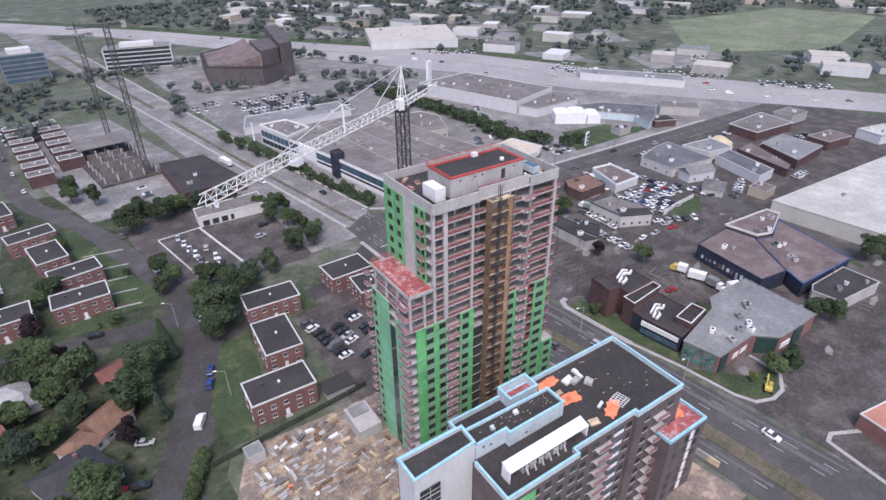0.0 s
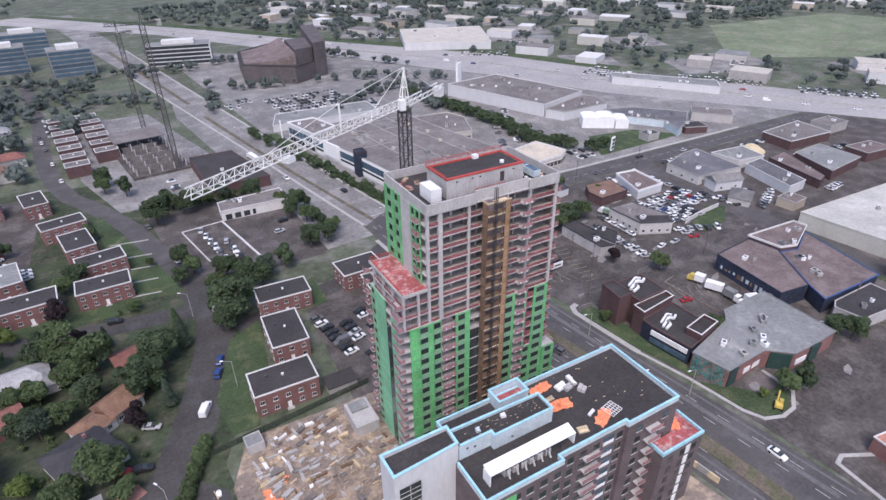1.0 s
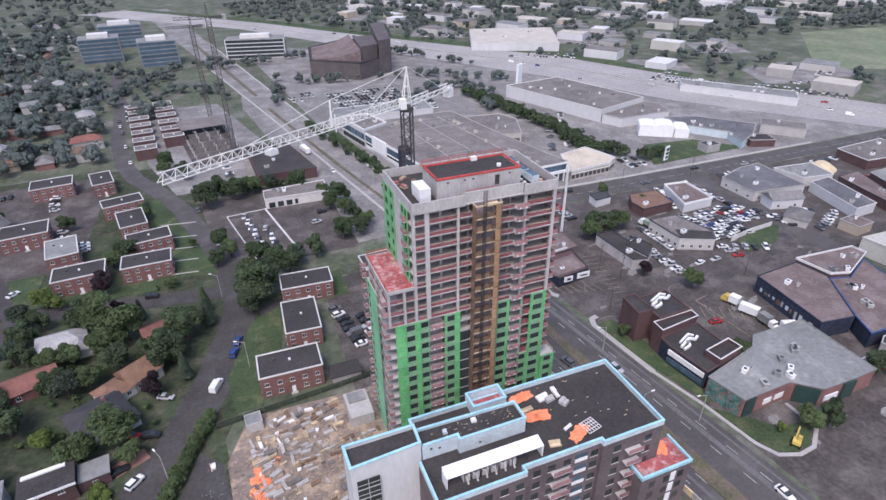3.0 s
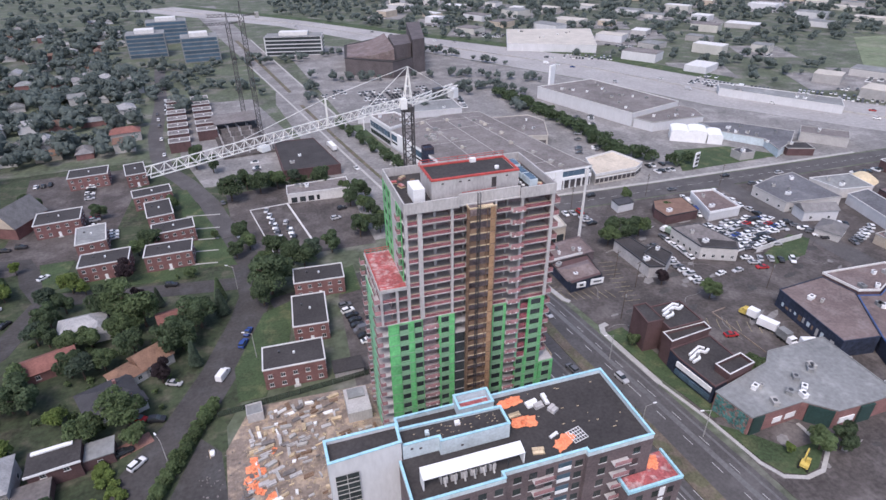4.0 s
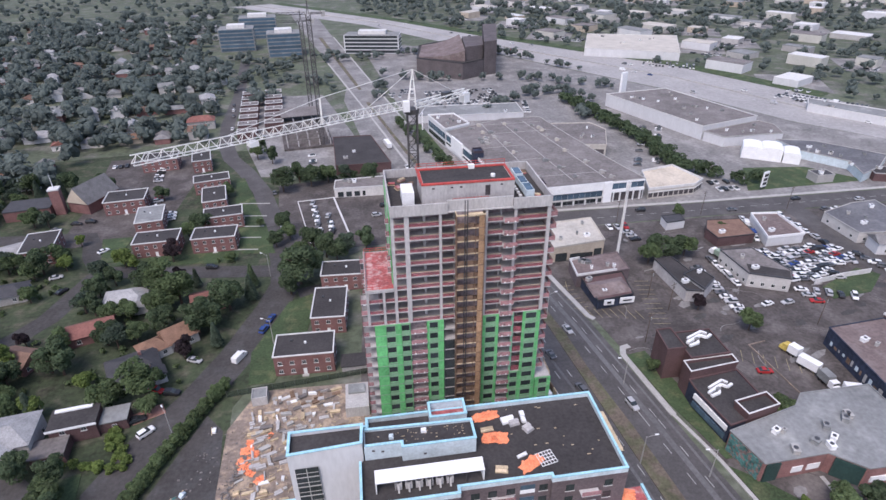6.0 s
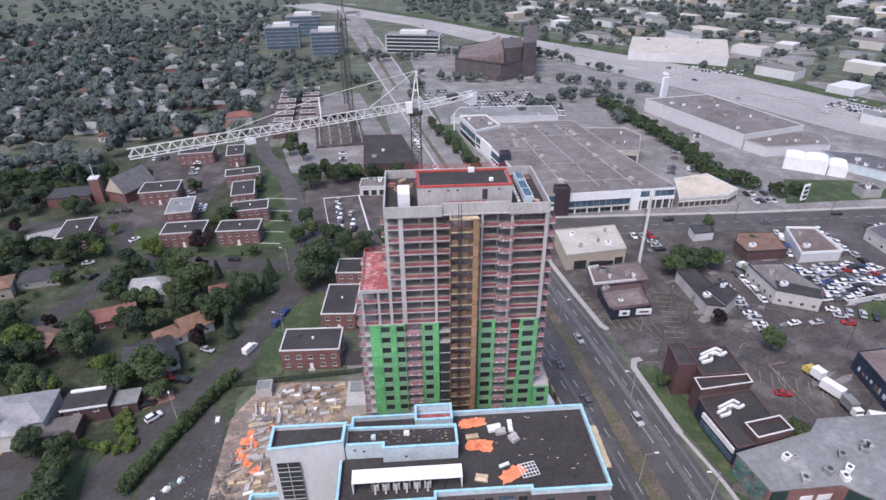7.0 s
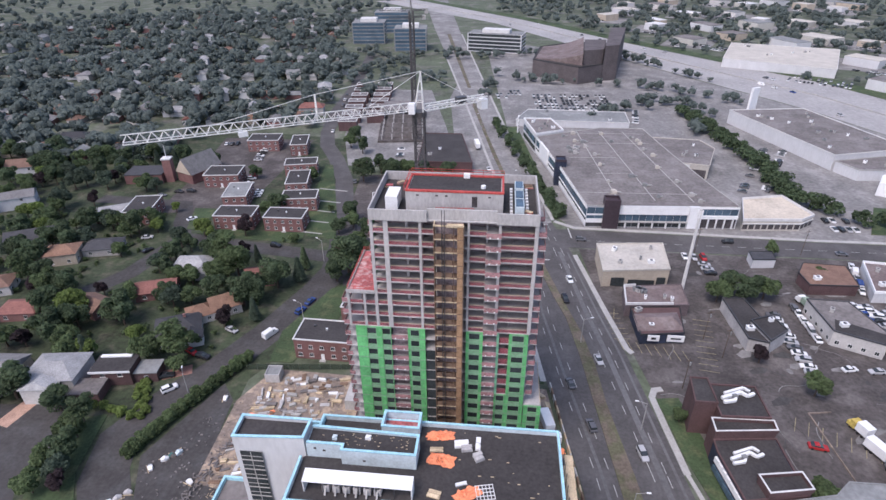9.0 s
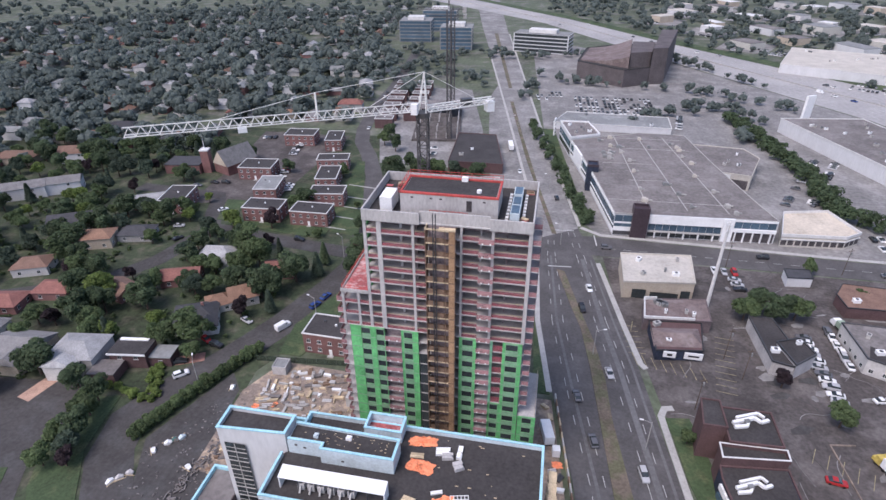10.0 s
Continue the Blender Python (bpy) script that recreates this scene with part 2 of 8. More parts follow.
# ---- building helpers ----
class Shape:
    """Gathers boxes, bars and prisms into one mesh."""

    def __init__(self):
        self.v, self.f = [], []

    def add(self, verts, faces):
        n = len(self.v)
        self.v += verts
        self.f += [tuple(n + i for i in f) for f in faces]
        return self

    def box(self, x0, x1, y0, y1, z0, z1):
        vs = [(x, y, z) for z in (z0, z1) for x, y in ((x0, y0), (x1, y0), (x1, y1), (x0, y1))]
        return self.add(vs, [(3, 2, 1, 0), (4, 5, 6, 7), (0, 1, 5, 4), (1, 2, 6, 5), (2, 3, 7, 6), (3, 0, 4, 7)])

    def prism(self, pts, z0, z1):
        area = sum(a[0] * b[1] - b[0] * a[1] for a, b in zip(pts, pts[1:] + pts[:1]))
        pts = pts if area > 0 else pts[::-1]
        n = len(pts)
        vs = [(x, y, z) for z in (z0, z1) for x, y in pts]
        return self.add(vs, [tuple(range(n))[::-1], tuple(range(n, 2 * n))] + [(i, (i + 1) % n, n + (i + 1) % n, n + i) for i in range(n)])

    def bar(self, p, q, w, h=None):
        p, q = Vector(p), Vector(q)
        d = (q - p).normalized()
        s = d.cross(Vector((0, 0, 1)))
        s = (s if s.length > 0.01 else Vector((1, 0, 0))).normalized()
        u = s.cross(d).normalized()
        s, u = s * w / 2, u * (h or w) / 2
        vs = [tuple(e + a * s + b * u) for e in (p, q) for a, b in ((-1, -1), (1, -1), (1, 1), (-1, 1))]
        return self.add(vs, [(3, 2, 1, 0), (4, 5, 6, 7), (0, 1, 5, 4), (1, 2, 6, 5), (2, 3, 7, 6), (3, 0, 4, 7)])

    def path(self, pts, z0, z1, w):
        """A wall of thickness w along a line, mitred at its corners; closed where the line ends at its start."""
        P = [Vector(p[:2]) for p in pts]
        closed = (P[0] - P[-1]).length < 0.01
        P = P[:-1] if closed else P
        n, sides = len(P), []
        for i, p in enumerate(P):
            d0 = (p - P[i - 1]).normalized() if i or closed else None
            d1 = (P[(i + 1) % n] - p).normalized() if i < n - 1 or closed else None
            d0, d1 = d0 or d1, d1 or d0
            m = Vector((-(d0 + d1).y, (d0 + d1).x)).normalized()
            m *= w / 2 / max(0.3, m.dot(Vector((-d0.y, d0.x))))
            sides.append((tuple(p - m), tuple(p + m)))
        for i in range(n if closed else n - 1):
            (a, b), (c, d) = sides[i], sides[(i + 1) % n]
            self.prism([a, c, d, b], z0, z1)
        return self

    def wall(self, a, b, z0, z1, w):
        d = Vector((b[0] - a[0], b[1] - a[1])).normalized()
        n = Vector((-d.y, d.x)) * w / 2
        e = d * w / 2
        return self.prism([(a[0] - e.x - n.x, a[1] - e.y - n.y), (b[0] + e.x - n.x, b[1] + e.y - n.y),
                           (b[0] + e.x + n.x, b[1] + e.y + n.y), (a[0] - e.x + n.x, a[1] - e.y + n.y)], z0, z1)

    def drum(self, x, y, z0, z1, r0, r1=None, n=12):
        r1 = r0 if r1 is None else r1
        vs = [(x + r * math.cos(2 * math.pi * i / n), y + r * math.sin(2 * math.pi * i / n), z) for r, z in ((r0, z0), (r1, z1)) for i in range(n)]
        return self.add(vs, [tuple(range(n))[::-1], tuple(range(n, 2 * n))] + [(i, (i + 1) % n, n + (i + 1) % n, n + i) for i in range(n)])

    def mesh(self, name):
        me = bpy.data.meshes.new(name)
        me.from_pydata(self.v, [], self.f)
        return me


def part(name, shape, material, parent=None, label="", at=(0, 0, 0), turn=0):
    """Links a shape (or a ready mesh) as one mesh object, under its thing if one is given."""
    me = shape.mesh(name) if isinstance(shape, Shape) else shape
    if material and not me.materials:
        me.materials.append(material)
    ob = new(name, me)
    ob.parent = parent
    ob.location, ob.rotation_euler = at, (0, 0, radians(turn))
    if label:
        ob["label"] = label
    return ob


def thing(name, label, category, at=(0, 0, 0), turn=0, group="", kind=""):
    ob = new(name)
    ob.location, ob.rotation_euler = at, (0, 0, radians(turn))
    return tagged(ob, label, category, group, kind)


def solid(name, shape, material, label, category, at=(0, 0, 0), turn=0, group="", kind=""):
    return tagged(part(name, shape, material, None, "", at, turn), label, category, group, kind)


def B(*a):
    return Shape().box(*a)


# ---- ground and roads ----
def patch(name, pts, top, material, label, category):
    return solid(name, Shape().prism(pts, top - 0.4, top), material, label, category, kind="structure")


def ribbon(pts, w, top):
    """A road strip of width w along a line."""
    s, P = Shape(), [Vector(p) for p in pts]
    left, right = [], []
    for i, p in enumerate(P):
        d = (P[min(i + 1, len(P) - 1)] - P[max(i - 1, 0)]).normalized()
        n = Vector((-d.y, d.x)) * w / 2
        left.append(tuple(p + n))
        right.append(tuple(p - n))
    for i in range(len(P) - 1):
        s.prism([right[i], right[i + 1], left[i + 1], left[i]], top - 0.3, top)
    return s


def dashes(s, a, b, top, on=3.0, off=6.0, w=0.16):
    a, b = Vector(a), Vector(b)
    d, n = (b - a).normalized(), (b - a).length
    k = 0.0
    while k < n:
        p, q = a + d * k, a + d * min(k + on, n)
        s.wall(tuple(p), tuple(q), top - 0.02, top + 0.015, w)
        k += on + off
    return s


solid("ground", B(-4500, 4500, -4500, 4500, -1.0, -0.06), M_GROUND, "patchy grass and soil ground sheet", "ground", kind="structure")
# the boulevard, its median and verges
BL = [(101, -60), (101, 30), (94.6, 79), (89, 108), (84.2, 139), (82, 181), (82.8, 195), (53, 364), (20, 545), (-10, 707), (-60, 1000)]
BR = [(128, -60), (127, 20), (119, 79), (113, 123), (109.3, 142), (102.8, 180), (97, 205), (77.2, 322), (59, 442), (24, 672), (-22, 1000)]
patch("road", BL[:7] + BR[:7][::-1], 0.03, M_ROAD, "wide grey asphalt boulevard with worn lanes", "road")
# The boulevard's far stretch, its colour paled to stand in for haze.
patch("road", BL[6:] + BR[6:][::-1], 0.034, M_PALELOT, "long boulevard paled for haze, running into the distance", "road")
patch("median", [(109, -60), (113.5, -60), (112.5, 30), (107.8, 77), (104.6, 100), (103.6, 115), (101.3, 130), (97.3, 146), (91.8, 170), (89, 171), (94, 149), (97.2, 137), (99.6, 119), (100.6, 108), (103.6, 77), (108, 30)], 0.2, M_VERGE,
      "dry grass median strip with bare soil", "median")
patch("median", [(86.4, 199), (88.3, 198.5), (77.5, 253), (65.6, 320), (54, 392), (51.5, 392), (70, 283)], 0.2, M_VERGE, "narrow green grass median strip", "median")
patch("median", [(47, 430), (49.5, 430), (12, 672), (8, 672)], 0.2, M_VERGE, "far green grass median strip", "median")
patch("road", [(83.5, 184), (430, 184), (430, 195), (200, 196.5), (105, 199), (83, 198)], 0.026, M_ROAD, "grey asphalt cross street", "road")
patch("road", [(224, 60), (236, 60), (238, 184), (228, 184)], 0.045, M_ROAD, "grey asphalt side street between low workshops", "road")
RES = [(2, 36), (-6, 53), (-15, 66), (-18, 77), (-12.5, 90), (-4, 104), (4, 122), (12, 146), (15, 160), (13, 178), (6.5, 206), (-3.4, 244), (-15, 272), (-25.6, 292), (-32, 315), (-38, 356), (-41.5, 425), (-56, 560)]
solid("road", ribbon(RES[:11], 11, 0.025), M_STREET, "curving residential asphalt street", "road", kind="structure")
solid("road", ribbon(RES[10:], 8.5, 0.027), M_ROAD, "far stretch of the residential asphalt street", "road", kind="structure")
solid("road", ribbon([(14, 168), (-16, 172), (-54, 178), (-61, 192), (-68, 208), (-112, 211)], 8, 0.035), M_STREET, "narrow residential asphalt street", "road", kind="structure")
solid("road", ribbon([(-54, 176), (-60, 150), (-72, 131), (-100, 118), (-160, 100)], 8, 0.03), M_STREET, "narrow tree-lined residential street", "road", kind="structure")
solid("road", ribbon([(20, 151), (60, 160), (84, 176)], 8, 0.028), M_STREET, "short asphalt link road to the boulevard", "road", kind="structure")
patch("road", [(-66, 84), (-40, 86), (-33, 80), (-33.5, 62), (-27, 50), (-22, 38), (-66, 38)], 0.02, M_STREET, "wide asphalt turning place", "road")
HLO = [(-140, 985), (60, 760), (178, 556), (280, 388), (318, 300), (440, 137), (520, 0), (640, -200)]
HUP = [(-80, 1010), (96, 790), (200, 632), (325, 463), (376, 346), (490, 154), (575, 0), (700, -200)]
patch("highway", HLO + HUP[::-1], 0.06, M_HIGHWAY, "pale concrete motorway with many lanes", "road")
mid = [((a[0] + b[0]) / 2, (a[1] + b[1]) / 2) for a, b in zip(HLO, HUP)]
bar = Shape()
for a, b in zip(mid, mid[1:]):
    bar.bar((*a, 0.45), (*b, 0.45), 0.6, 0.9)
solid("median_barrier", bar, M_KERB, "long grey concrete median barrier on the motorway", "barrier", kind="structure")
verge = [(x + 16, y + 10) for x, y in HUP]
patch("verge", [(x + 1, y + 0.5) for x, y in HUP[:5]] + verge[:5][::-1], 0.1, M_LAWN, "grass bank beside the motorway", "grass")
# paved lots east of the boulevard
patch("pavement", [(128.5, -60), (420, -60), (420, 183), (106, 183), (109.5, 148), (115.5, 121), (122, 80), (127.5, 25)], 0.012, M_ASPHALT, "cracked and patched asphalt lots", "pavement")
patch("pavement", [(106, 200), (200, 198), (396, 197), (318, 298), (280, 385), (176, 556), (52, 640), (78, 330), (97, 214)], 0.014, M_PALELOT, "worn asphalt parking lot paled for haze", "pavement")
patch("pavement", [(40, 104), (80, 104), (80, 150), (60, 158), (42, 150)], 0.016, M_ASPHALT, "asphalt car park behind the brick flats", "pavement")
patch("pavement", [(10, 182), (62, 182), (60, 228), (56, 255), (4, 250)], 0.018, M_ASPHALT, "asphalt car park with a white kerb line", "pavement")
patch("pavement", [(-6, 262), (52, 262), (40, 330), (20, 420), (-34, 420), (-20, 310)], 0.018, M_PALELOT, "worn asphalt yard", "pavement")
patch("pavement", [(-78, 198), (-40, 206), (-36, 300), (-90, 300), (-80, 240)], 0.018, M_ASPHALT, "asphalt car park between brick flats", "pavement")
patch("site_ground", [(7, 66), (44, 60), (94.5, 62), (89, 104), (44, 104), (12, 105), (6, 92)], 0.05, M_DIRT, "sandy trampled dirt of the building site", "ground")
patch("site_ground", [(7, 40), (26, 40), (26, 62), (8, 66), (5, 92), (0, 98), (-9.5, 72), (-2, 55)], 0.04, M_STREET, "dusty grey site yard with rubble", "ground")
patch("site_ground", [(84, 30), (100, 30), (94, 62), (86, 62)], 0.04, M_DIRT, "muddy ground beside the road", "ground")
patch("garden_ground", [(-230, 30), (10, 40), (6, 100), (30, 150), (16, 170), (0, 300), (-60, 310), (-230, 290)], -0.02, M_GARDEN, "shaded garden soil and grass between houses", "ground")
patch("pavement", [(60, 184), (82, 186), (81.4, 197), (51.6, 366), (38, 440), (36, 400), (52, 264), (61, 228)], 0.017, M_PALELOT, "pale worn forecourt beside the boulevard", "pavement")
# grass
for pts, lab in (
        ([(9, 108), (16, 108), (24, 130), (27, 152), (17, 147), (8, 122)], "mown lawn beside the brick flats"),
        ([(-44, 38), (-31, 38), (-30, 46), (-36, 58), (-46, 56)], "round lawn in the turning place"),
        ([(-32, 82), (-25.5, 84), (-24, 76), (-22, 66), (-13, 52), (-20, 46), (-27, 54), (-32, 64)], "grass island with trees between two streets"),
        ([(43, 150), (50, 151), (50, 168), (45, 166)], "strip of lawn between flats"),
        ([(-4, 184), (9, 182), (3, 206), (-6, 236), (-14, 262), (-18, 262), (-10, 205)], "mown front lawn with paths"),
        ([(-50, 182), (-5, 177), (-5, 186), (-50, 187)], "front lawn along the street"),
        ([(-56, 185), (-51, 185), (-50, 205), (-62, 205)], "lawn at the street corner"),
        ([(117.6, 103), (124, 104), (127, 88), (134, 74), (128, 64), (125.2, 64), (120.6, 84), (118.9, 98)], "lawn strip before the office building"),
        ([(124.6, 62), (126.6, 50), (128.9, 45.2), (133, 43.4), (137.5, 43.9), (143, 47.6), (143, 50), (136, 50), (131, 56)], "weedy grass strip along the kerb"),
        ([(200.5, 126), (221.8, 135.5), (227, 130), (214.8, 120.7), (199, 119)], "rough grass behind the car yard"),
        ([(222, 60), (224, 60), (236, 100), (228, 100)], "grass corner by the white warehouse"),
        ([(98.8, 208), (104, 213), (96.5, 245), (90, 290), (84, 335), (76.8, 335), (92, 240)], "planted verge beside the store"),
        ([(225, 205), (290, 207), (272, 228), (240, 232)], "rough grass by the cross street"),
        ([(84, 106), (88.5, 106), (84, 140), (82, 150)], "grass verge beside the tower site"),
        ([(500, 330), (620, 260), (880, 330), (860, 440), (640, 460)], "pale green field far off")):
    patch("lawn", pts, 0.13, M_FIELD if "field" in lab else M_LAWN, lab, "grass")
# kerbs and pavements along the boulevard
def strip(pts, w, z):
    return Shape().path(pts, -0.1, z, w)


solid("pavement", strip([(119.9, 79), (118.3, 92), (117.0, 103.5), (118.2, 106.4), (120.5, 107)], 1.7, 0.17), M_KERB, "pale concrete pavement along the boulevard", "pavement", kind="structure")
solid("pavement", strip([(115.2, 121.4), (113.9, 123.4), (110.3, 142), (104, 178)], 1.7, 0.16), M_KERB, "pale concrete pavement along the boulevard", "pavement", kind="structure")
solid("pavement", strip([(119.9, 79), (123.6, 64), (125.8, 49.3), (128.1, 44.5), (133, 42.6), (138, 43), (143.8, 47), (143.9, 56)], 1.0, 0.165), M_KERB, "curving concrete kerb at a car park entrance", "pavement", kind="structure")
solid("pavement", strip([(88.4, 107), (83.6, 139), (81.3, 181)], 1.6, 0.17), M_KERB, "pale concrete pavement beside the site", "pavement", kind="structure")
solid("pavement", strip([(98, 206), (106, 200.6), (200, 198), (330, 198)], 1.8, 0.17), M_KERB, "concrete pavement along the cross street", "pavement", kind="structure")
solid("pavement", strip([(97.5, 207), (77.9, 322), (59.7, 442), (25, 672)], 1.4, 0.16), M_KERB, "concrete kerb along the boulevard", "pavement", kind="structure")
solid("pavement", strip([(82, 196), (52.2, 364), (19.2, 545)], 1.4, 0.16), M_KERB, "concrete kerb along the boulevard", "pavement", kind="structure")
for y in (-4, 186, 196, 206, 216, 229):
    if y > 0:
        solid("path", strip([(-12, y + 2), (2, y)], 0.7, 0.16), M_KERB, "narrow concrete garden path across the lawn", "path", kind="structure")
solid("pavement", strip([(128.9, -40), (128.4, 14), (130, 27.4), (133, 28.2), (140, 24.5)], 1.0, 0.165), M_KERB, "pale concrete kerb at the corner of a lot", "pavement", kind="structure")
# lane lines
s = Shape()
for f in (0.16, 0.3):
    for (a, b), (c, d) in zip(zip(BL[1:7], BR[1:7]), zip(BL[2:7], BR[2:7])):
        for k in (f, 1 - f):
            dashes(s, Vector(a).lerp(Vector(b), k), Vector(c).lerp(Vector(d), k), 0.034)
for (a, b), (c, d) in zip(zip(HLO, HUP), zip(HLO[1:], HUP[1:])):
    for k in (0.12, 0.24, 0.36, 0.64, 0.76, 0.88):
        dashes(s, Vector(a).lerp(Vector(b), k), Vector(c).lerp(Vector(d), k), 0.064, 4, 10, 0.3)
dashes(s, (108, 190), (420, 189.5), 0.03, 3, 3)
for x, y, ang, n in ((86, 173, 5, 1), (87, 202, 5, 1), (104, 192, 95, 1)):
    q = Vector((math.cos(radians(ang)), math.sin(radians(ang)))) * 8
    s.wall((x, y), (x + q.x, y + q.y), 0, 0.052, 0.5)
tagged(part("road_marking", s, M_MARK), "worn white painted lane dashes and stop lines", "road marking", kind="stuff")
# Paler strips along the lanes, just above the road surface.
wear = Shape()
for k, w in ((0.785, 1.5), (0.93, 0.7), (0.22, 0.8)):
    wear.path([tuple(Vector(a).lerp(Vector(b), k)) for a, b in zip(BL[1:6], BR[1:6])], 0.0, 0.037, w)
tagged(part("road_wear", wear, M_LANEPALE), "paler strips along the lanes", "road wear", kind="stuff")
# parking bay lines
s = Shape()
for x0, y0, dx, dy, n, lx, ly in ((112, 128, 2.6, -0.6, 8, 1.0, -5.0), (112.5, 139, 2.6, 0.3, 1, 1, 5), (133, 116, 0.5, 2.7, 10, 5.2, -0.8),
                                  (196, 46, 2.6, 0.6, 9, -1.0, 5), (150, 95, 2.7, -1.4, 8, 2.2, 4.6), (109.5, 141, 0.3, -2.6, 6, 4.8, 0.3)):
    for i in range(n):
        a = (x0 + dx * i, y0 + dy * i)
        s.wall(a, (a[0] + lx, a[1] + ly), 0, 0.035, 0.13)
tagged(part("parking_lines", s, M_FADED), "faded yellow parking bay lines", "road marking", kind="stuff")
# ---- the tower under construction ----
FH = 2.77
def level(k):
    return 0.03 + FH * k


TX0, TX1, TY0, TY1, WX0, WY1 = 49.7, 81.1, 78.3, 96.6, 44.0, 94.5
tower = thing("apartment_tower", "unfinished concrete tower with green sheathing and red safety netting", "building", (0, 0, 0))
for k in range(1, 24):
    s = Shape().box(TX0, TX1, TY0, TY1, level(k) - 0.24, level(k))
    if k <= 17:
        s.box(WX0, TX0, TY0, WY1, level(k) - 0.24, level(k))
    if k <= 7:
        s.box(TX1, 84.7, TY0, 92, level(k) - 0.24, level(k))
    part("floor_slab", s, M_CONCRETE, tower)
def columns(xs, y, w, k0, k1):
    for x0, x1 in xs:
        part("column", B(x0, x1, y, y + w, level(k0), level(k1) - 0.24), M_CONCRETE, tower)


columns(((49.7, 50.3), (52.3, 53.2), (59.0, 59.5), (68.1, 68.5), (73.8, 74.3), (80.4, 81.1)), TY0 + 0.02, 0.6, 14, 23)
columns(((44.0, 44.5), (47.3, 47.8)), TY0 + 0.02, 0.5, 14, 17)
columns(((56.1, 56.6), (62.1, 62.5), (71.5, 71.8)), TY0 + 2.2, 0.5, 0, 23)
columns(((49.7, 50.3), (55, 55.6), (61, 61.6), (68, 68.6), (74, 74.6), (80.4, 81.1)), TY1 - 0.62, 0.6, 0, 23)
for y in (83.5, 88.5):
    columns(((80.5, 81.08),), y, 0.6, 0, 23)
for y in (83.0, 87.6, 92.4):
    columns(((44.02, 44.5),), y, 0.5, 0, 17)
# core and cross walls seen through the open floors
part("core_wall", Shape().box(56.5, 74, 85.5, 92, 0.1, level(23) - 0.25), M_BLOCKWALL, tower, "dim pinkish block core")
for x in (59.3, 68.3, 76.4):
    part("partition_wall", B(x, x + 0.2, 80.6, 95, 0.1, level(23) - 0.26), M_BLOCKWALL, tower)
part("partition_wall", B(TX0 + 0.3, TX1 - 0.3, 82.0, 82.2, 0.1, level(23) - 0.26), M_BLOCKWALL, tower)
part("partition_wall", B(46.5, 46.7, 80, 94, 0.1, level(17) - 0.26), M_BLOCKWALL, tower)

# roof: parapet, penthouse, plant
ZR = level(23)
s = Shape()
for x0, x1 in ((TX0, 60.6), (60.6, 73.4), (73.4, TX1)):
    dy = 0 if x0 != 60.6 else 0.5
    s.box(x0, x1 - 0.01, TY0 - 0.25 + dy, TY0 + 0.05 + dy, ZR - 0.3, ZR + (2.2 if dy else 1.95))
part("parapet", s, M_CONCRETE, tower)
part("parapet", Shape().box(TX0 - 0.05, TX0 + 0.25, TY0 + 0.06, TY1, ZR - 0.3, ZR + 1.95), M_CONCRETE, tower)
part("parapet", Shape().box(TX1 - 0.25, TX1 + 0.05, TY0 + 0.06, TY1, ZR - 0.3, ZR + 1.95), M_CONCRETE, tower)
part("parapet", Shape().box(TX0 + 0.26, TX1 - 0.26, TY1 - 0.3, TY1, ZR - 0.3, ZR + 1.95), M_CONCRETE, tower)
part("roof_deck", B(TX0 + 0.26, TX1 - 0.26, TY0 + 0.56, TY1 - 0.31, ZR, ZR + 0.12), M_GRAVEL, tower, "dark roof membrane")
PX0, PX1, PY0, PY1, PZ = 56.2, 74.4, 81.8, 89.8, ZR + 4.05
pent = part("penthouse", Shape().box(PX0, PX1, PY0, PY1, ZR + 0.12, PZ), M_CONCRETE, tower, "grey concrete plant room")
part("roof_deck", B(PX0 + 0.5, PX1 - 0.5, PY0 + 0.5, PY1 - 0.5, PZ, PZ + 0.08), M_GRAVEL, pent)
s = Shape().box(PX0 - 0.05, PX1 + 0.05, PY0 - 0.06, PY0 + 0.45, PZ, PZ + 0.34).box(PX0 - 0.05, PX1 + 0.05, PY1 - 0.45, PY1 + 0.05, PZ, PZ + 0.34)
s.box(PX0 - 0.05, PX0 + 0.33, PY0 + 0.46, PY1 - 0.46, PZ, PZ + 0.34).box(PX1 - 0.33, PX1 + 0.05, PY0 + 0.46, PY1 - 0.46, PZ, PZ + 0.34)
part("membrane_edge", s, M_RED, pent, "bright red waterproof membrane edge")
part("doorway", B(68.6, 69.6, PY0 - 0.03, PY0 + 0.2, ZR + 1.3, ZR + 3.4), M_DARK, pent, "dark panel painted for doorway shade")
for x in (58.2, 61.8, 63.6, 71.6):
    part("wall_hole", B(x, x + 0.5, PY0 - 0.02, PY0 + 0.2, ZR + 3.2, ZR + 3.5), M_DARK, pent)
for y in (83, 86.4):
    part("roof_vent", Shape().box(66.6, 67.8, y + 2.2, y + 3.1, PZ + 0.08, PZ + 0.9) if y > 85 else Shape().drum(70.6, 84.2, PZ + 0.08, PZ + 0.6, 0.45), M_WHITE, pent, "white roof vent")
# red rails round the roof edge
def rails(x0, y0, x1, y1, z, posts=6):
    s = Shape()
    for h in (0.45, 0.95):
        s.bar((x0, y0, z + h), (x1, y1, z + h), 0.08)
    for i in range(posts + 1):
        f = i / posts
        p = (x0 + (x1 - x0) * f, y0 + (y1 - y0) * f)
        s.bar((*p, z), (*p, z + 1.0), 0.07)
    return s


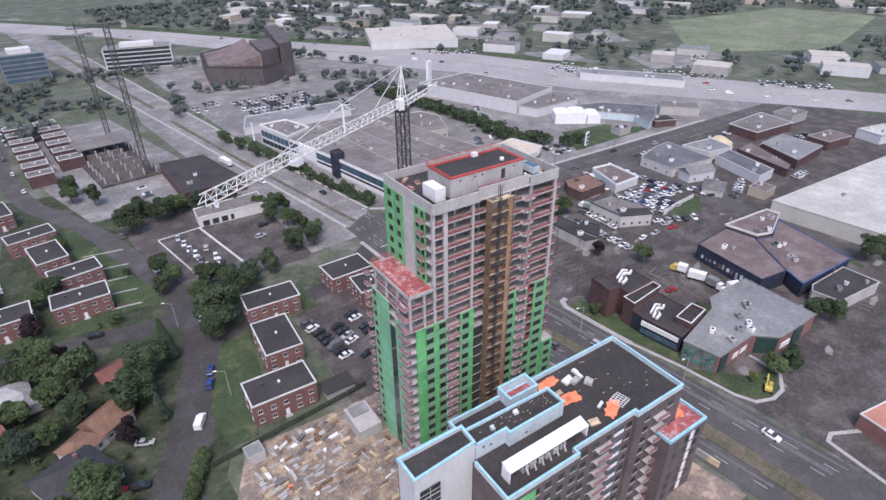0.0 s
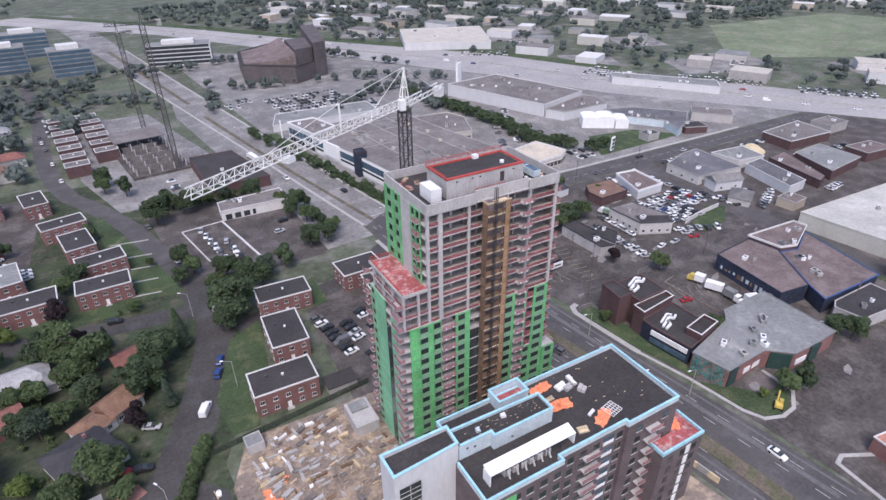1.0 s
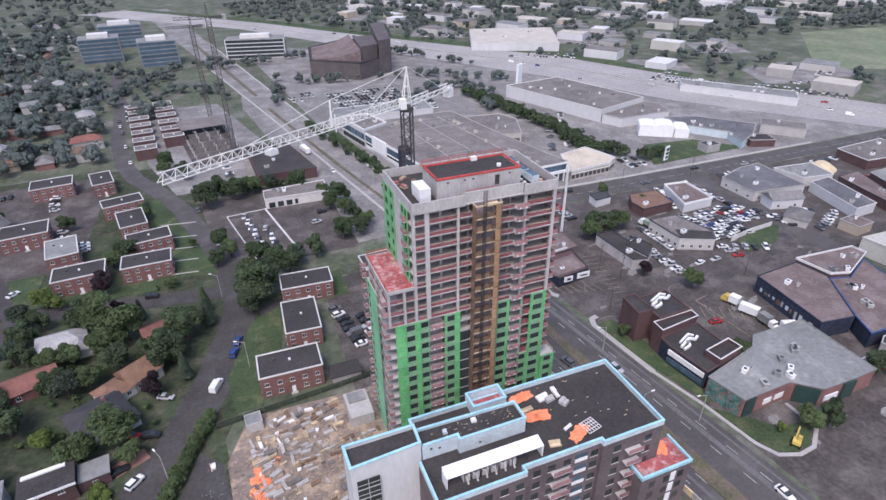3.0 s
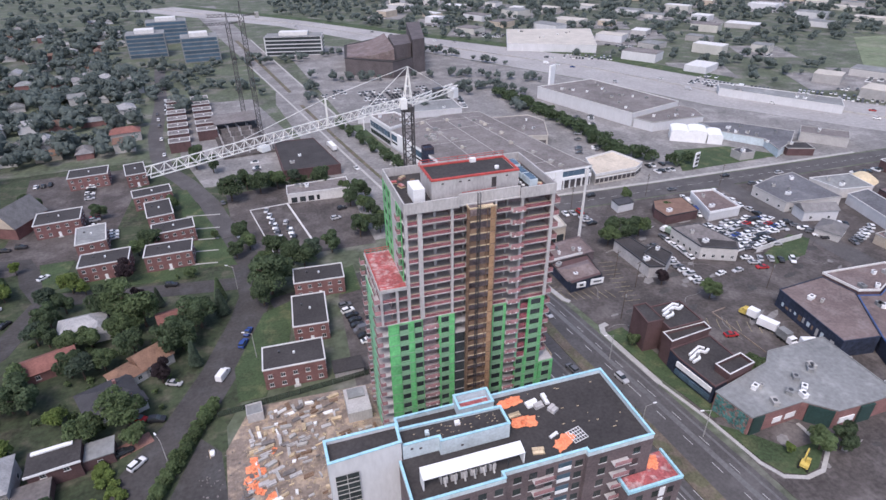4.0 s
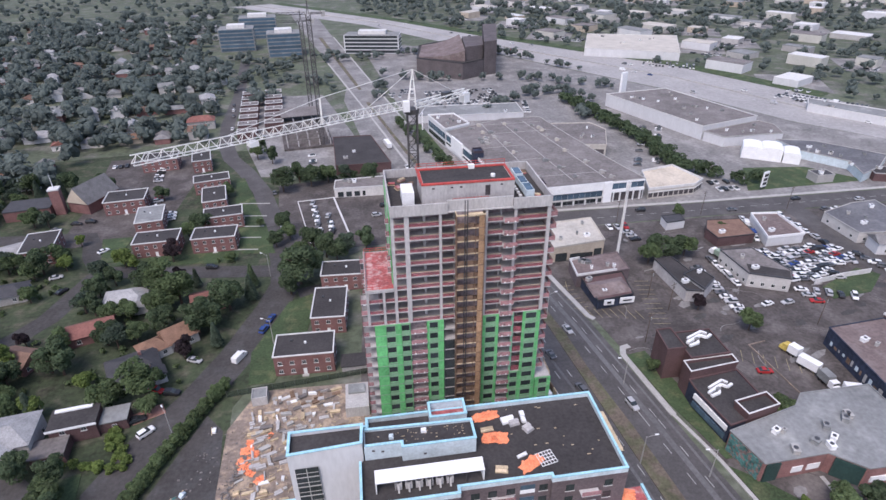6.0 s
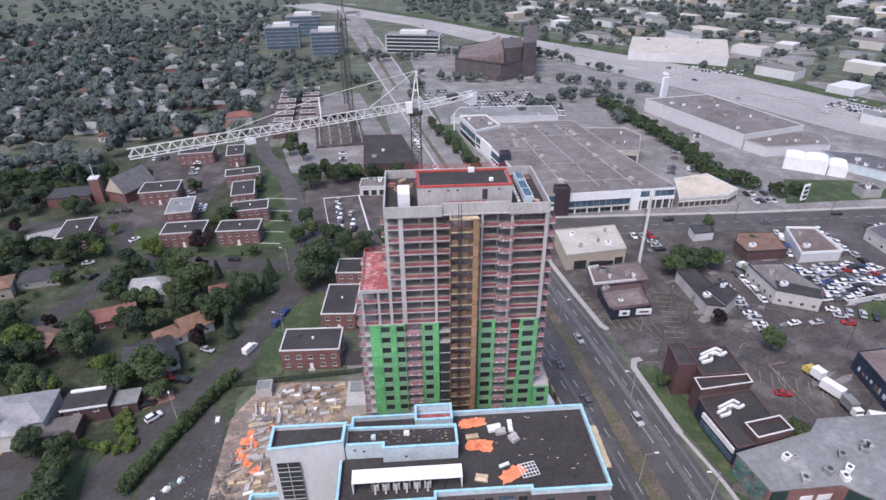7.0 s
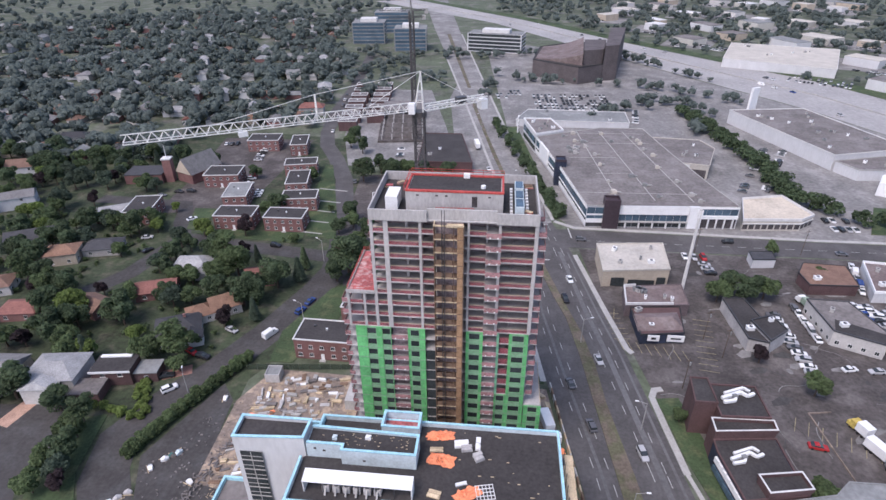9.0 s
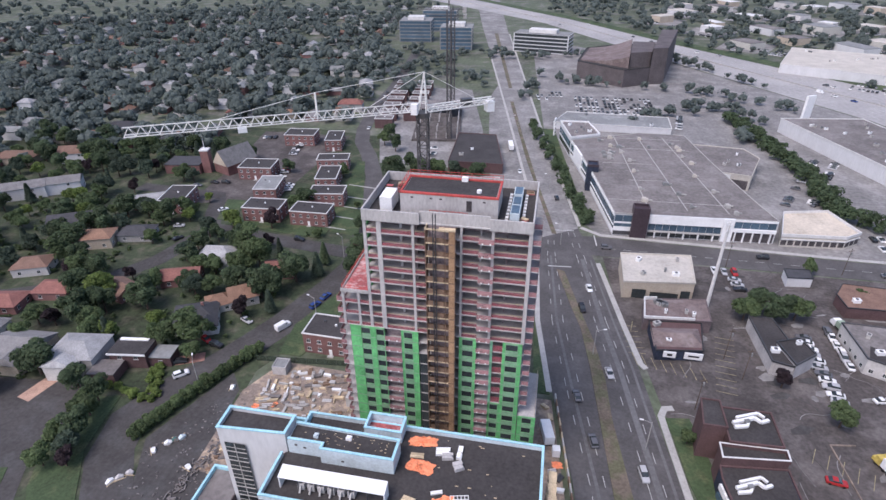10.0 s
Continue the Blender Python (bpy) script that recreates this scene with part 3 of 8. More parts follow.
part("guard_rail", rails(PX0, PY1 + 0.3, PX1, PY1 + 0.3, PZ + 0.3, 9), M_RED, tower, "red guard rail")
part("guard_rail", rails(PX0 - 0.3, PY0, PX0 - 0.3, PY1, PZ + 0.1, 5), M_RED, tower, "red guard rail")
part("guard_rail", rails(62, 80.6, 69, 80.6, ZR + 0.6, 5), M_RED, tower, "red guard rail")
# terrace of the lower wing
ZW = level(17)
part("terrace_deck", B(WX0 + 0.3, TX0 - 0.06, TY0 + 0.3, WY1 - 0.3, ZW, ZW + 0.06), M_REDFLOOR, tower, "red coated terrace deck")
part("terrace_kerb", Shape().box(WX0 - 0.1, TX0 - 0.06, TY0 - 0.12, TY0 + 0.28, ZW - 0.35, ZW + 0.3).box(WX0 - 0.1, WX0 + 0.28, TY0 + 0.3, WY1, ZW - 0.35, ZW + 0.3), M_CONCRETE, tower)
part("guard_rail", rails(WX0 + 0.1, TY0 + 0.2, WX0 + 0.1, WY1 - 0.2, ZW + 0.1, 9), M_RED, tower, "red guard rail")
part("guard_rail", rails(WX0 + 0.1, WY1 - 0.2, TX0 - 0.2, WY1 - 0.2, ZW + 0.1, 4), M_RED, tower, "red guard rail")
part("guard_rail", rails(WX0 + 0.1, TY0 + 0.2, TX0 - 0.2, TY0 + 0.2, ZW + 0.1, 4), M_RED, tower, "red guard rail")

# sheathing panels with window openings, floor by floor
def panel(w, wins, h=FH - 0.2, d=0.16):
    """A sheathing panel of width w with window holes (x0, x1); local x along the wall."""
    s, zb, zt = Shape(), 0.75, 2.15
    s.box(0, w, 0, d, 0, zb).box(0, w, 0, d, zt, h)
    x = 0
    for a, b in wins + [(w, w)]:
        if a - x > 0.02:
            s.box(x, a, 0, d, zb, zt)
        x = b
    return s.mesh("sheathing_panel")


def pane(a, b):
    return Shape().box(a, b, 0.09, 0.13, 0.75, 2.15).mesh("window")


def clad(x, y, turn, w, wins, k0, k1, material, dark=M_GLASS):
    me = panel(w, wins)
    panes = [pane(*p) for p in wins]
    spans = [Shape().box(a - 0.1, b + 0.1, -0.03, -0.002, 0.1, 0.72).box(a - 0.1, b + 0.1, -0.03, -0.002, 2.18, FH - 0.22).box(a - 0.1, a - 0.01, -0.03, -0.002, 0.72, 2.18).box(b + 0.01, b + 0.1, -0.03, -0.002, 0.72, 2.18).mesh("spandrel") for a, b in wins]
    fr = [Shape().box(a, b, 0.05, 0.1, 0.75, 0.83).box(a, b, 0.05, 0.1, 2.07, 2.15).box(a, a + 0.07, 0.05, 0.1, 0.83, 2.07).box(b - 0.07, b, 0.05, 0.1, 0.83, 2.07).mesh("window_frame") for a, b in wins]
    for k in range(k0, k1):
        p = part("sheathing_panel", me, material, tower, "", (x, y, level(k) + 0.02), turn)
        for sp in spans:
            part("spandrel", sp, M_TAPE, p)
        for q, f in zip(panes, fr):
            part("window", q, dark, p)
            part("window_frame", f, M_BLACKPLASTIC, p)
    part("slab_band", Shape().box(0, w, -0.02, 0.05, level(k0) - 0.2, level(k0)), M_TAPE, tower, "", (x, y, 0), turn)
    for k in range(k0 + 1, k1):
        part("slab_band", Shape().box(0, w, -0.025, 0.05, level(k) - 0.2, level(k) + 0.02), M_TAPE, tower, "", (x, y, 0), turn)


YF = TY0 - 0.16
clad(45.2, YF, 0, 7.4, [(2.4, 4.2), (5.6, 7.2)], 0, 14, M_GREEN)
clad(56.1, YF, 0, 3.6, [(0.6, 2.3)], 0, 14, M_GREEN)
clad(68.1, YF, 0, 3.5, [(0.7, 2.8)], 0, 14, M_GREEN)
clad(74.4, YF, 0, 2.5, [(0.5, 2.1)], 0, 8, M_GREEN)
clad(74.4, YF, 0, 0.5, [], 8, 14, M_MINT)
clad(76.9, YF, 0, 3.9, [(0.7, 3.0)], 0, 14, M_GREEN)
clad(80.95, YF, 0, 3.8, [(1.0, 2.9)], 0, 7, M_GREEN)
# grey boards over the window strips
for x in (47.5, 50.7):
    part("board_strip", Shape().box(x, x + 0.12, YF - 0.03, YF, 0.4, level(14)), M_TAPE, tower)
# west faces
clad(WX0 - 0.16, 94.5, -90, 2.6, [(0.5, 2.0)], 0, 15, M_MINT)
clad(WX0 - 0.16, 91.6, -90, 4.6, [], 0, 15, M_MINT)
clad(WX0 - 0.16, 84.4, -90, 2.6, [], 0, 14, M_MINT)
part("curtain_glass", B(WX0 - 0.08, WX0 - 0.02, 84.5, 86.9, 0.4, level(13)), M_GLASS, tower, "dark glass strip")
clad(TX0 - 0.16, 96.6, -90, 4.2, [(1.4, 3.2)], 17, 23, M_GREEN)
clad(TX0 - 0.16, 92.0, -90, 3.0, [(0.4, 1.9)], 17, 23, M_GREEN)
part("wall_board", B(TX0 - 0.14, TX0 - 0.02, 84.8, 88.9, level(17), ZR - 0.3), M_CONCRETE, tower, "pale grey wall board")
clad(TX0 - 0.16, 84.7, -90, 4.0, [(0.5, 1.7), (2.4, 3.6)], 17, 23, M_GREEN)
# dark glass bay beside the hoist
part("curtain_glass", B(59.9, 62.1, TY0 + 0.05, TY0 + 0.12, 0.4, level(12)), M_GLASS, tower, "dark glass strip")

# balconies and netting
BRACKET = B(-0.14, 0.14, -0.05, 0.1, -0.12, 0.2).mesh("bracket")


def balcony(x0, x1, y0, y1, z, side="s"):
    s = Shape().box(x0, x1, y0, y1, z - 0.2, z)
    b = part("balcony", s, M_CONCRETE, tower)
    g = Shape()
    if side in "sw":
        g.box(x0, x1, y0 + 0.02, y0 + 0.06, z, z + 1.0)
    if side == "e":
        g.box(x0, x1 - 0.06, y0 + 0.02, y0 + 0.06, z, z + 1.0).box(x1 - 0.06, x1 - 0.02, y0, y1, z, z + 1.0)
    if side == "w":
        g.box(x0 + 0.02, x0 + 0.06, y0 + 0.07, y1, z, z + 1.0)
    part("railing_net", g, M_PINKNET, b)
    for i in range(2 if side == "s" else 0):
        u = x0 + (x1 - x0) * (i + 0.5) / 2
        part("bracket", BRACKET, M_WHITE, b, "", (u, y0, z))


for k in range(1, 23):
    z = level(k)
    if k < 23:
        balcony(71.6, 74.4, TY0 - 0.95, TY0 - 0.02, z)
    if k < 14:
        balcony(52.7, 56.1, TY0 - 0.55, TY0 - 0.02, z)
        part("recess_wall", B(52.7, 56.1, TY0 + 1.2, TY0 + 1.4, z, z + FH - 0.25), M_BLOCKWALL, tower)
    if k > 7:
        balcony(TX1 + 0.02, TX1 + 1.5, TY0 + 0.4, 82.6, z, "e")
        balcony(TX1 + 0.02, TX1 + 1.5, 85, 90, z, "e")
    if k < 17:
        balcony(WX0 - 1.2, WX0 - 0.02, TY0 + 0.1, 81.6, z, "w")
        balcony(WX0 - 1.0, WX0 - 0.02, 94.6, 96.4, z, "w")
    if k > 17:
        balcony(TX0 - 0.9, TX0 - 0.18, 80.9, 82.9, z, "w")
# netting across the open bays
for k in range(14, 23):
    z = level(k)
    for x0, x1 in ((50.35, 52.25), (53.25, 58.95), (59.55, 62.0), (68.55, 71.55), (74.35, 80.35)):
        part("safety_net", B(x0, x1, TY0 + 0.1, TY0 + 0.14, z + 0.02, z + 0.68), M_REDNET, tower)
        part("handrail", B(x0, x1, TY0 + 0.06, TY0 + 0.12, z + 0.9, z + 0.97), M_LUMBER, tower)
    if k < 17:
        for x0, x1 in ((44.55, 47.25), (47.85, 49.65)):
            part("safety_net", B(x0, x1, TY0 + 0.1, TY0 + 0.14, z + 0.02, z + 0.68), M_REDNET, tower)
    part("safety_net", B(TX1 - 0.14, TX1 - 0.1, 84.2, 88.4, z + 0.02, z + 1.0), M_PINKNET, tower)
    for y0, y1 in ((78.9, 82.9), (83.6, 87.5), (88.2, 92.3)):
        if k in (15, 16):
            part("safety_net", B(WX0 + 0.1, WX0 + 0.14, y0, y1, z + 0.02, z + 0.68), M_REDNET, tower)
    part("back_net", B(TX0 + 0.4, TX1 - 0.4, TY1 - 0.2, TY1 - 0.16, z + 0.02, z + 1.0), M_REDNET, tower)
for k in range(8, 14):
    part("safety_net", B(74.95, 76.85, TY0 + 0.1, TY0 + 0.14, level(k) + 0.02, level(k) + 1.4), M_REDNET, tower)
part("back_wall", B(TX0 + 0.3, TX1 - 0.3, TY1 - 0.5, TY1 - 0.3, 0.2, level(14)), M_GREEN, tower, "green sheathed rear wall")
part("side_wall", B(TX1 - 0.2, TX1 - 0.02, 92.2, TY1 - 0.6, 0.2, level(14)), M_GREEN, tower)
part("side_wall", B(TX1 - 0.35, TX1 - 0.2, 79, TY1 - 0.6, level(7), level(23) - 0.25), M_BLOCKWALL, tower)
part("pod_deck", B(TX1 + 0.1, 84.6, TY0 + 0.1, 91.9, level(7), level(7) + 0.08), M_CONCRETE, tower)
part("pod_wall", B(84.55, 84.75, TY0 + 0.1, 92, 0.2, level(7) - 0.25), M_CONCRETE, tower)
part("pod_rail", rails(84.5, TY0 + 0.2, 84.5, 91.8, level(7) + 0.1, 6), M_LUMBER, tower, "timber guard rail")

# the hoist on the front
hoist = thing("construction_hoist", "timber-clad builders' hoist with a steel mast climbing the tower's front", "hoist", (62.0, 76.2, 0))
for k in range(1, 23):
    z = level(k)
    s = Shape().box(0.1, 5.5, 0.1, 1.95, z - 0.15, z)
    land = part("landing", s, M_TIMBER, hoist)
    part("landing_edge", B(0.1, 4.3, 0.04, 0.1, z - 0.2, z + 0.06), M_LUMBER, land, "pale timber landing edge")
    part("gate", Shape().box(0.3, 1.7, 0.15, 0.2, z, z + 1.1).box(2.1, 3.4, 0.15, 0.2, z, z + 1.1), M_TIMBER, land)
    part("side_board", B(0.1, 0.16, 0.2, 1.9, z, z + 2.4), M_TIMBER, land)
    part("front_board", B(4.35, 5.4, 0.12, 0.18, z, z + FH - 0.22), M_PLY, land, "orange-brown plywood board")
    part("back_board", Shape().box(0.3, 5.3, 1.85, 1.92, z, z + FH - 0.2), M_BLOCKWALL, land)
for x in (1.5, 2.0):
    for y in (-0.45, 0.0):
        part("mast_chord", B(x, x + 0.09, y, y + 0.09, 0, ZR + 3.2), M_STEEL, hoist)
s = Shape()
for i in range(43):
    z = i * 1.5
    s.bar((1.54, -0.4, z), (2.04, -0.4, z + 1.5), 0.05)
    s.box(1.5, 2.1, -0.43, -0.38, z, z + 0.06)
part("mast_lacing", s, M_STEEL, hoist)
for x in (0.0, 3.65, 5.45):
    part("post", B(x, x + 0.12, 0, 0.12, 0, level(22) + 2.6), M_TIMBER, hoist)
part("top_frame", Shape().box(0, 5.6, 0, 0.15, level(22) + 2.6, level(22) + 2.9).box(0, 0.15, 0.16, 1.9, level(22) + 2.6, level(22) + 2.9).box(2.3, 5.4, 0.2, 1.8, level(22) + 2.3, level(22) + 2.4), M_LUMBER, hoist)
# on the roof
unit = thing("storage_container", "white tarpaulin-wrapped container on the tower roof", "container", (52.4, 81.2, ZR + 0.12))
part("box_body", Shape().box(0, 2.3, 0, 4.6, 0.35, 3.0), M_WHITE, unit)
part("skid", Shape().box(0.1, 0.4, 0, 4.6, 0, 0.34).box(1.9, 2.2, 0, 4.6, 0, 0.34), M_STEEL, unit)
plant = thing("rooftop_chiller", "light blue steel cooling unit on white blocks", "chiller", (76.6, 81.0, ZR + 0.12))
for i in range(3):
    part("module", Shape().box(0, 1.7, i * 4.2, i * 4.2 + 3.6, 0.5, 1.9 - 0.2 * (i == 1)), M_PALEBLUE, plant)
    part("coil_panel", Shape().box(0.15, 1.55, i * 4.2 + 0.2, i * 4.2 + 3.4, 1.9 - 0.2 * (i == 1), 2.0 - 0.2 * (i == 1)), M_GLASSBLUE, plant, "dark blue coil panel")
for i in range(9):
    for x in (-0.9, 2.1):
        part("paver", B(x, x + 0.55, i * 1.45, i * 1.45 + 0.6, 0, 0.3), M_WHITE, plant)
for n, (x, y, z) in enumerate(((51.0, 92.6, 0.5), (53.2, 94.0, 0.7), (55.0, 92.0, 0.4), (52.2, 90.2, 0.5), (79.2, 82.2, 0.5), (79.6, 94.2, 0.6))):
    st = thing("material_stack", "small stack of boards and crates on the roof", "materials", (x, y, ZR + 0.12), n * 37, "stacks on the tower roof")
    for j in range(3):
        part("board", B(-0.8 + 0.1 * j, 0.8, -0.5, 0.5 - 0.1 * j, j * z / 3, (j + 0.9) * z / 3), (M_LUMBER, M_TIMBER, M_REDFLOOR)[(j + n) % 3], st)

# ---- tower cranes ----
def lattice(s, p, q, w, h, step, chord=0.16, web=0.09, tri=True):
    """A trussed beam from p to q: two lower chords, one or two upper chords, and diagonals."""
    p, q = Vector(p), Vector(q)
    d = (q - p).normalized()
    side = d.cross(Vector((0, 0, 1))).normalized() * w / 2
    up = Vector((0, 0, h))
    n = max(2, round((q - p).length / step))
    rows = [(p + side, q + side), (p - side, q - side)] + ([(p + up, q + up)] if tri else [(p + side + up, q + side + up), (p - side + up, q - side + up)])
    for a, b in rows:
        s.bar(a, b, chord)
    for i in range(n):
        a, b, m = p.lerp(q, i / n), p.lerp(q, (i + 1) / n), p.lerp(q, (i + 0.5) / n)
        s.bar(a + side, a - side, web)
        for sg in (side, -side):
            if tri:
                s.bar(a + sg, m + up, web)
                s.bar(m + up, b + sg, web)
            else:
                s.bar(a + sg, b + sg + up, web)
    return s


def mast(x, y, z0, z1, w, step, chord, web):
    s = Shape()
    h = w / 2
    for a in (-h, h):
        for b in (-h, h):
            s.bar((x + a, y + b, z0), (x + a, y + b, z1), chord)
    n = round((z1 - z0) / step)
    cs = [(-h, -h), (h, -h), (h, h), (-h, h)]
    for i in range(n):
        za, zb = z0 + (z1 - z0) * i / n, z0 + (z1 - z0) * (i + 1) / n
        for j in range(4):
            a, b = cs[j], cs[(j + 1) % 4]
            a, b = (a, b) if i % 2 else (b, a)
            s.bar((x + a[0], y + a[1], za), (x + b[0], y + b[1], zb), web)
            s.bar((x + a[0], y + a[1], za), (x + b[0], y + b[1], za), web)
    return s


crane = thing("tower_crane", "white lattice tower crane on a dark mast behind the tower", "crane", (56.6, 99.8, 0))
CZ = 77.2
JIB = Vector((-46.0, -28.4, 0))
jd = JIB.normalized()
part("mast", mast(0, 0, 0, CZ - 0.6, 2.0, 2.1, 0.26, 0.12), M_MAST, crane, "dark grey lattice mast")
part("slewing_ring", Shape().drum(0, 0, CZ - 0.6, CZ + 0.4, 1.5), M_MAST, crane)
part("jib", lattice(Shape(), jd * 1.2 + Vector((0, 0, CZ + 0.8)), JIB + Vector((0, 0, CZ + 2.0)), 1.4, 1.5, 1.9, 0.15, 0.08), M_CRANE, crane, "long white lattice jib")
part("counter_jib", lattice(Shape(), -jd * 1.2 + Vector((0, 0, CZ + 0.5)), -jd * 15.5 + Vector((0, 0, CZ + 0.9)), 1.6, 0.9, 2.0, 0.22, 0.12, False), M_CRANE, crane)
part("counterweight", Shape().prism([tuple((-jd * a + Vector((-jd.y, jd.x, 0)) * b)[:2]) for a, b in ((14.0, -0.9), (15.6, -0.9), (15.6, 0.9), (14.0, 0.9))], CZ - 0.9, CZ + 1.2), M_WHITE, crane)
s = Shape()
top = Vector((0.4, 0.3, CZ + 8.3))
for a in (-0.9, 0.9):
    for b in (-0.9, 0.9):
        s.bar((a, b, CZ + 0.4), top, 0.17)
for f in (0.25, 0.5, 0.75):
    for a, b in (((-1, -1), (1, -1)), ((1, -1), (1, 1)), ((1, 1), (-1, 1)), ((-1, 1), (-1, -1))):
        s.bar(Vector((a[0] * 0.9, a[1] * 0.9, CZ + 0.4)).lerp(top, f), Vector((b[0] * 0.9, b[1] * 0.9, CZ + 0.4)).lerp(top, f), 0.12)
part("apex_tower", s, M_CRANE, crane)
post = jd * 21 + Vector((0, 0, CZ + 1.3))
part("jib_post", Shape().bar(post, post + Vector((0, 0, 5.0)), 0.3), M_CRANE, crane)
for p, q in ((top, post + Vector((0, 0, 5.0))), (top, jd * 11 + Vector((0, 0, CZ + 2.5))), (post + Vector((0, 0, 5)), JIB * 0.72 + Vector((0, 0, CZ + 3.2))), (top, -jd * 13 + Vector((0, 0, CZ + 1.2)))):
    part("tie_rod", Shape().bar(p, q, 0.08), M_CRANE, crane)
part("cab", Shape().box(-1.9, -0.6, -2.2, -0.9, CZ + 0.3, CZ + 2.4), M_WHITE, crane, "white operator's cab")
part("trolley", Shape().prism([tuple((jd * a + Vector((-jd.y, jd.x, 0)) * b)[:2]) for a, b in ((34, -0.8), (35.6, -0.8), (35.6, 0.8), (34, 0.8))], CZ + 0.5, CZ + 1.3), M_WHITE, crane)
part("winch", Shape().prism([tuple((-jd * a + Vector((-jd.y, jd.x, 0)) * b)[:2]) for a, b in ((8.5, -0.7), (10.6, -0.7), (10.6, 0.7), (8.5, 0.7))], CZ + 0.9, CZ + 2.2), M_STEEL, crane)
for n, (x, y, h, ang, L) in enumerate(((24.0, 303, 71, 205, 17), (14.8, 366, 59, 215, 16))):
    c2 = thing("tower_crane", "distant grey lattice tower crane over a concrete frame", "crane", (x, y, 0), 0, "distant cranes")
    part("mast", mast(0, 0, 0, h, 2.2, 2.6, 0.34, 0.18), M_MAST, c2)
    d = Vector((math.cos(radians(ang)), math.sin(radians(ang)), 0))
    part("jib", lattice(Shape(), d * 1 + Vector((0, 0, h)), d * L + Vector((0, 0, h + 1)), 1.2, 1.2, 2.5, 0.16, 0.1), M_MAST, c2)
    part("counter_jib", lattice(Shape(), -d * 1 + Vector((0, 0, h)), -d * 9 + Vector((0, 0, h)), 1.4, 0.7, 2.5, 0.16, 0.1, False), M_MAST, c2)
    part("apex_tower", Shape().bar((0.5, 0, h), (0, 0, h + 7), 0.3).bar((-0.5, 0, h), (0, 0, h + 7), 0.3), M_MAST, c2)
    part("counterweight", Shape().box(-1, 1, -1, 1, -1.5, 1.2), M_KERB, c2, "", tuple(-d * 8.4 + Vector((0, 0, h))))
# ---- the mid-rise block in front ----
block = thing("apartment_block", "nine-storey block under construction with light blue parapet edges", "building")
ZM = 28.5
FRONT = [(40.6, 43.0), (57, 43.0), (57, 44.2), (73, 44.2), (73, 43.4), (86.5, 43.4), (86.5, 62.0), (61.2, 62.0), (42, 62), (42, 56), (40.6, 52)]
part("wall", Shape().prism(FRONT, 0.05, ZM - 0.02), M_BROWNWALL, block, "brown-grey brick walls")
inner = [(40.9, 43.3), (56.7, 43.3), (56.7, 44.5), (73.3, 44.5), (73.3, 43.7), (86.2, 43.7), (86.2, 61.7), (42.2, 61.7), (42.2, 56), (40.9, 52)]
part("roof_deck", Shape().prism(inner, ZM, ZM + 0.1), M_GRAVEL, block, "dark gravel roof")
def coping(s, pts, z, w, h=0.18):
    return s.path(pts, z - h, z, w)


edge = [(42, 62), (61.2, 62)]
par = Shape()
line = [(40.8, 52), (40.8, 43.2), (56.9, 43.2), (56.9, 44.4), (73.1, 44.4), (73.1, 43.6), (86.3, 43.6), (86.3, 61.8), (42.2, 61.8), (42.2, 57.2)]
par.path(line, ZM - 0.1, ZM + 1.0, 0.34)
part("parapet", par, M_PALEBLUE, block, "pale blue membrane parapet")
part("coping", coping(Shape(), line, ZM + 1.19, 0.44), M_BLUE, block, "light blue coping")
# taller white west part
WB = [(28.7, 52.1), (41.4, 52.9), (41.6, 57.3), (28.6, 57.3)]
west = part("west_block", Shape().prism(WB, 0.05, 32.2), M_WHITEWALL, block, "smooth white west end")
part("roof_deck", Shape().prism([(29.0, 52.4), (41.1, 53.2), (41.3, 57.0), (28.9, 57.0)], 32.2, 32.35), M_GRAVEL, west)
ring = [(28.85, 52.25), (41.25, 53.05), (41.45, 57.15), (28.75, 57.15), (28.85, 52.25)]
s = Shape()
s.path(ring, 32.2, 33.1, 0.3)
part("parapet", s, M_WHITEWALL, west)
part("coping", coping(Shape(), ring, 33.26, 0.5), M_BLUE, west, "light blue coping")
# stair of dark windows in the west block
for i in range(11):
    z = 3.0 + i * 2.45
    g = part("window", B(29.6, 33.6, 52.02, 52.1, z, z + 2.1), M_GLASS, west, "", (0, 0, 0))
    part("window_frame", Shape().box(29.5, 33.7, 51.9, 52.04, z - 0.14, z).box(31.5, 31.62, 51.94, 52.04, z, z + 2.1).box(29.6, 33.6, 51.96, 52.04, z + 0.9, z + 1.0), M_KERB, g)
# middle penthouse
MB = [(41.65, 52.9), (48.2, 52.9), (48.2, 51.8), (61.4, 51.8), (61.4, 56.4), (41.65, 56.9)]
midp = part("penthouse", Shape().prism(MB, ZM + 0.1, 31.5), M_PALEBLUE, block, "pale blue and white plant storey")
part("roof_deck", Shape().prism([(41.9, 53.2), (48.5, 53.2), (48.5, 52.1), (61.1, 52.1), (61.1, 56.1), (41.9, 56.6)], 31.5, 31.62), M_GRAVEL, midp)
ring = [(41.8, 53.05), (48.35, 53.05), (48.35, 51.95), (61.25, 51.95), (61.25, 56.25), (41.8, 56.75)]
s = Shape()
s.path(ring, 31.5, 32.1, 0.28)
part("parapet", s, M_PALEBLUE, midp)
part("coping", coping(Shape(), ring, 32.25, 0.46), M_BLUE, midp, "light blue coping")
for x, z in ((44.6, 30.2), (52, 29.6), (43, 30.6)):
    part("wall_vent", B(x, x + 0.5, 51.76 if x > 48 else 52.86, 53, z, z + 0.4), M_DARK, midp)
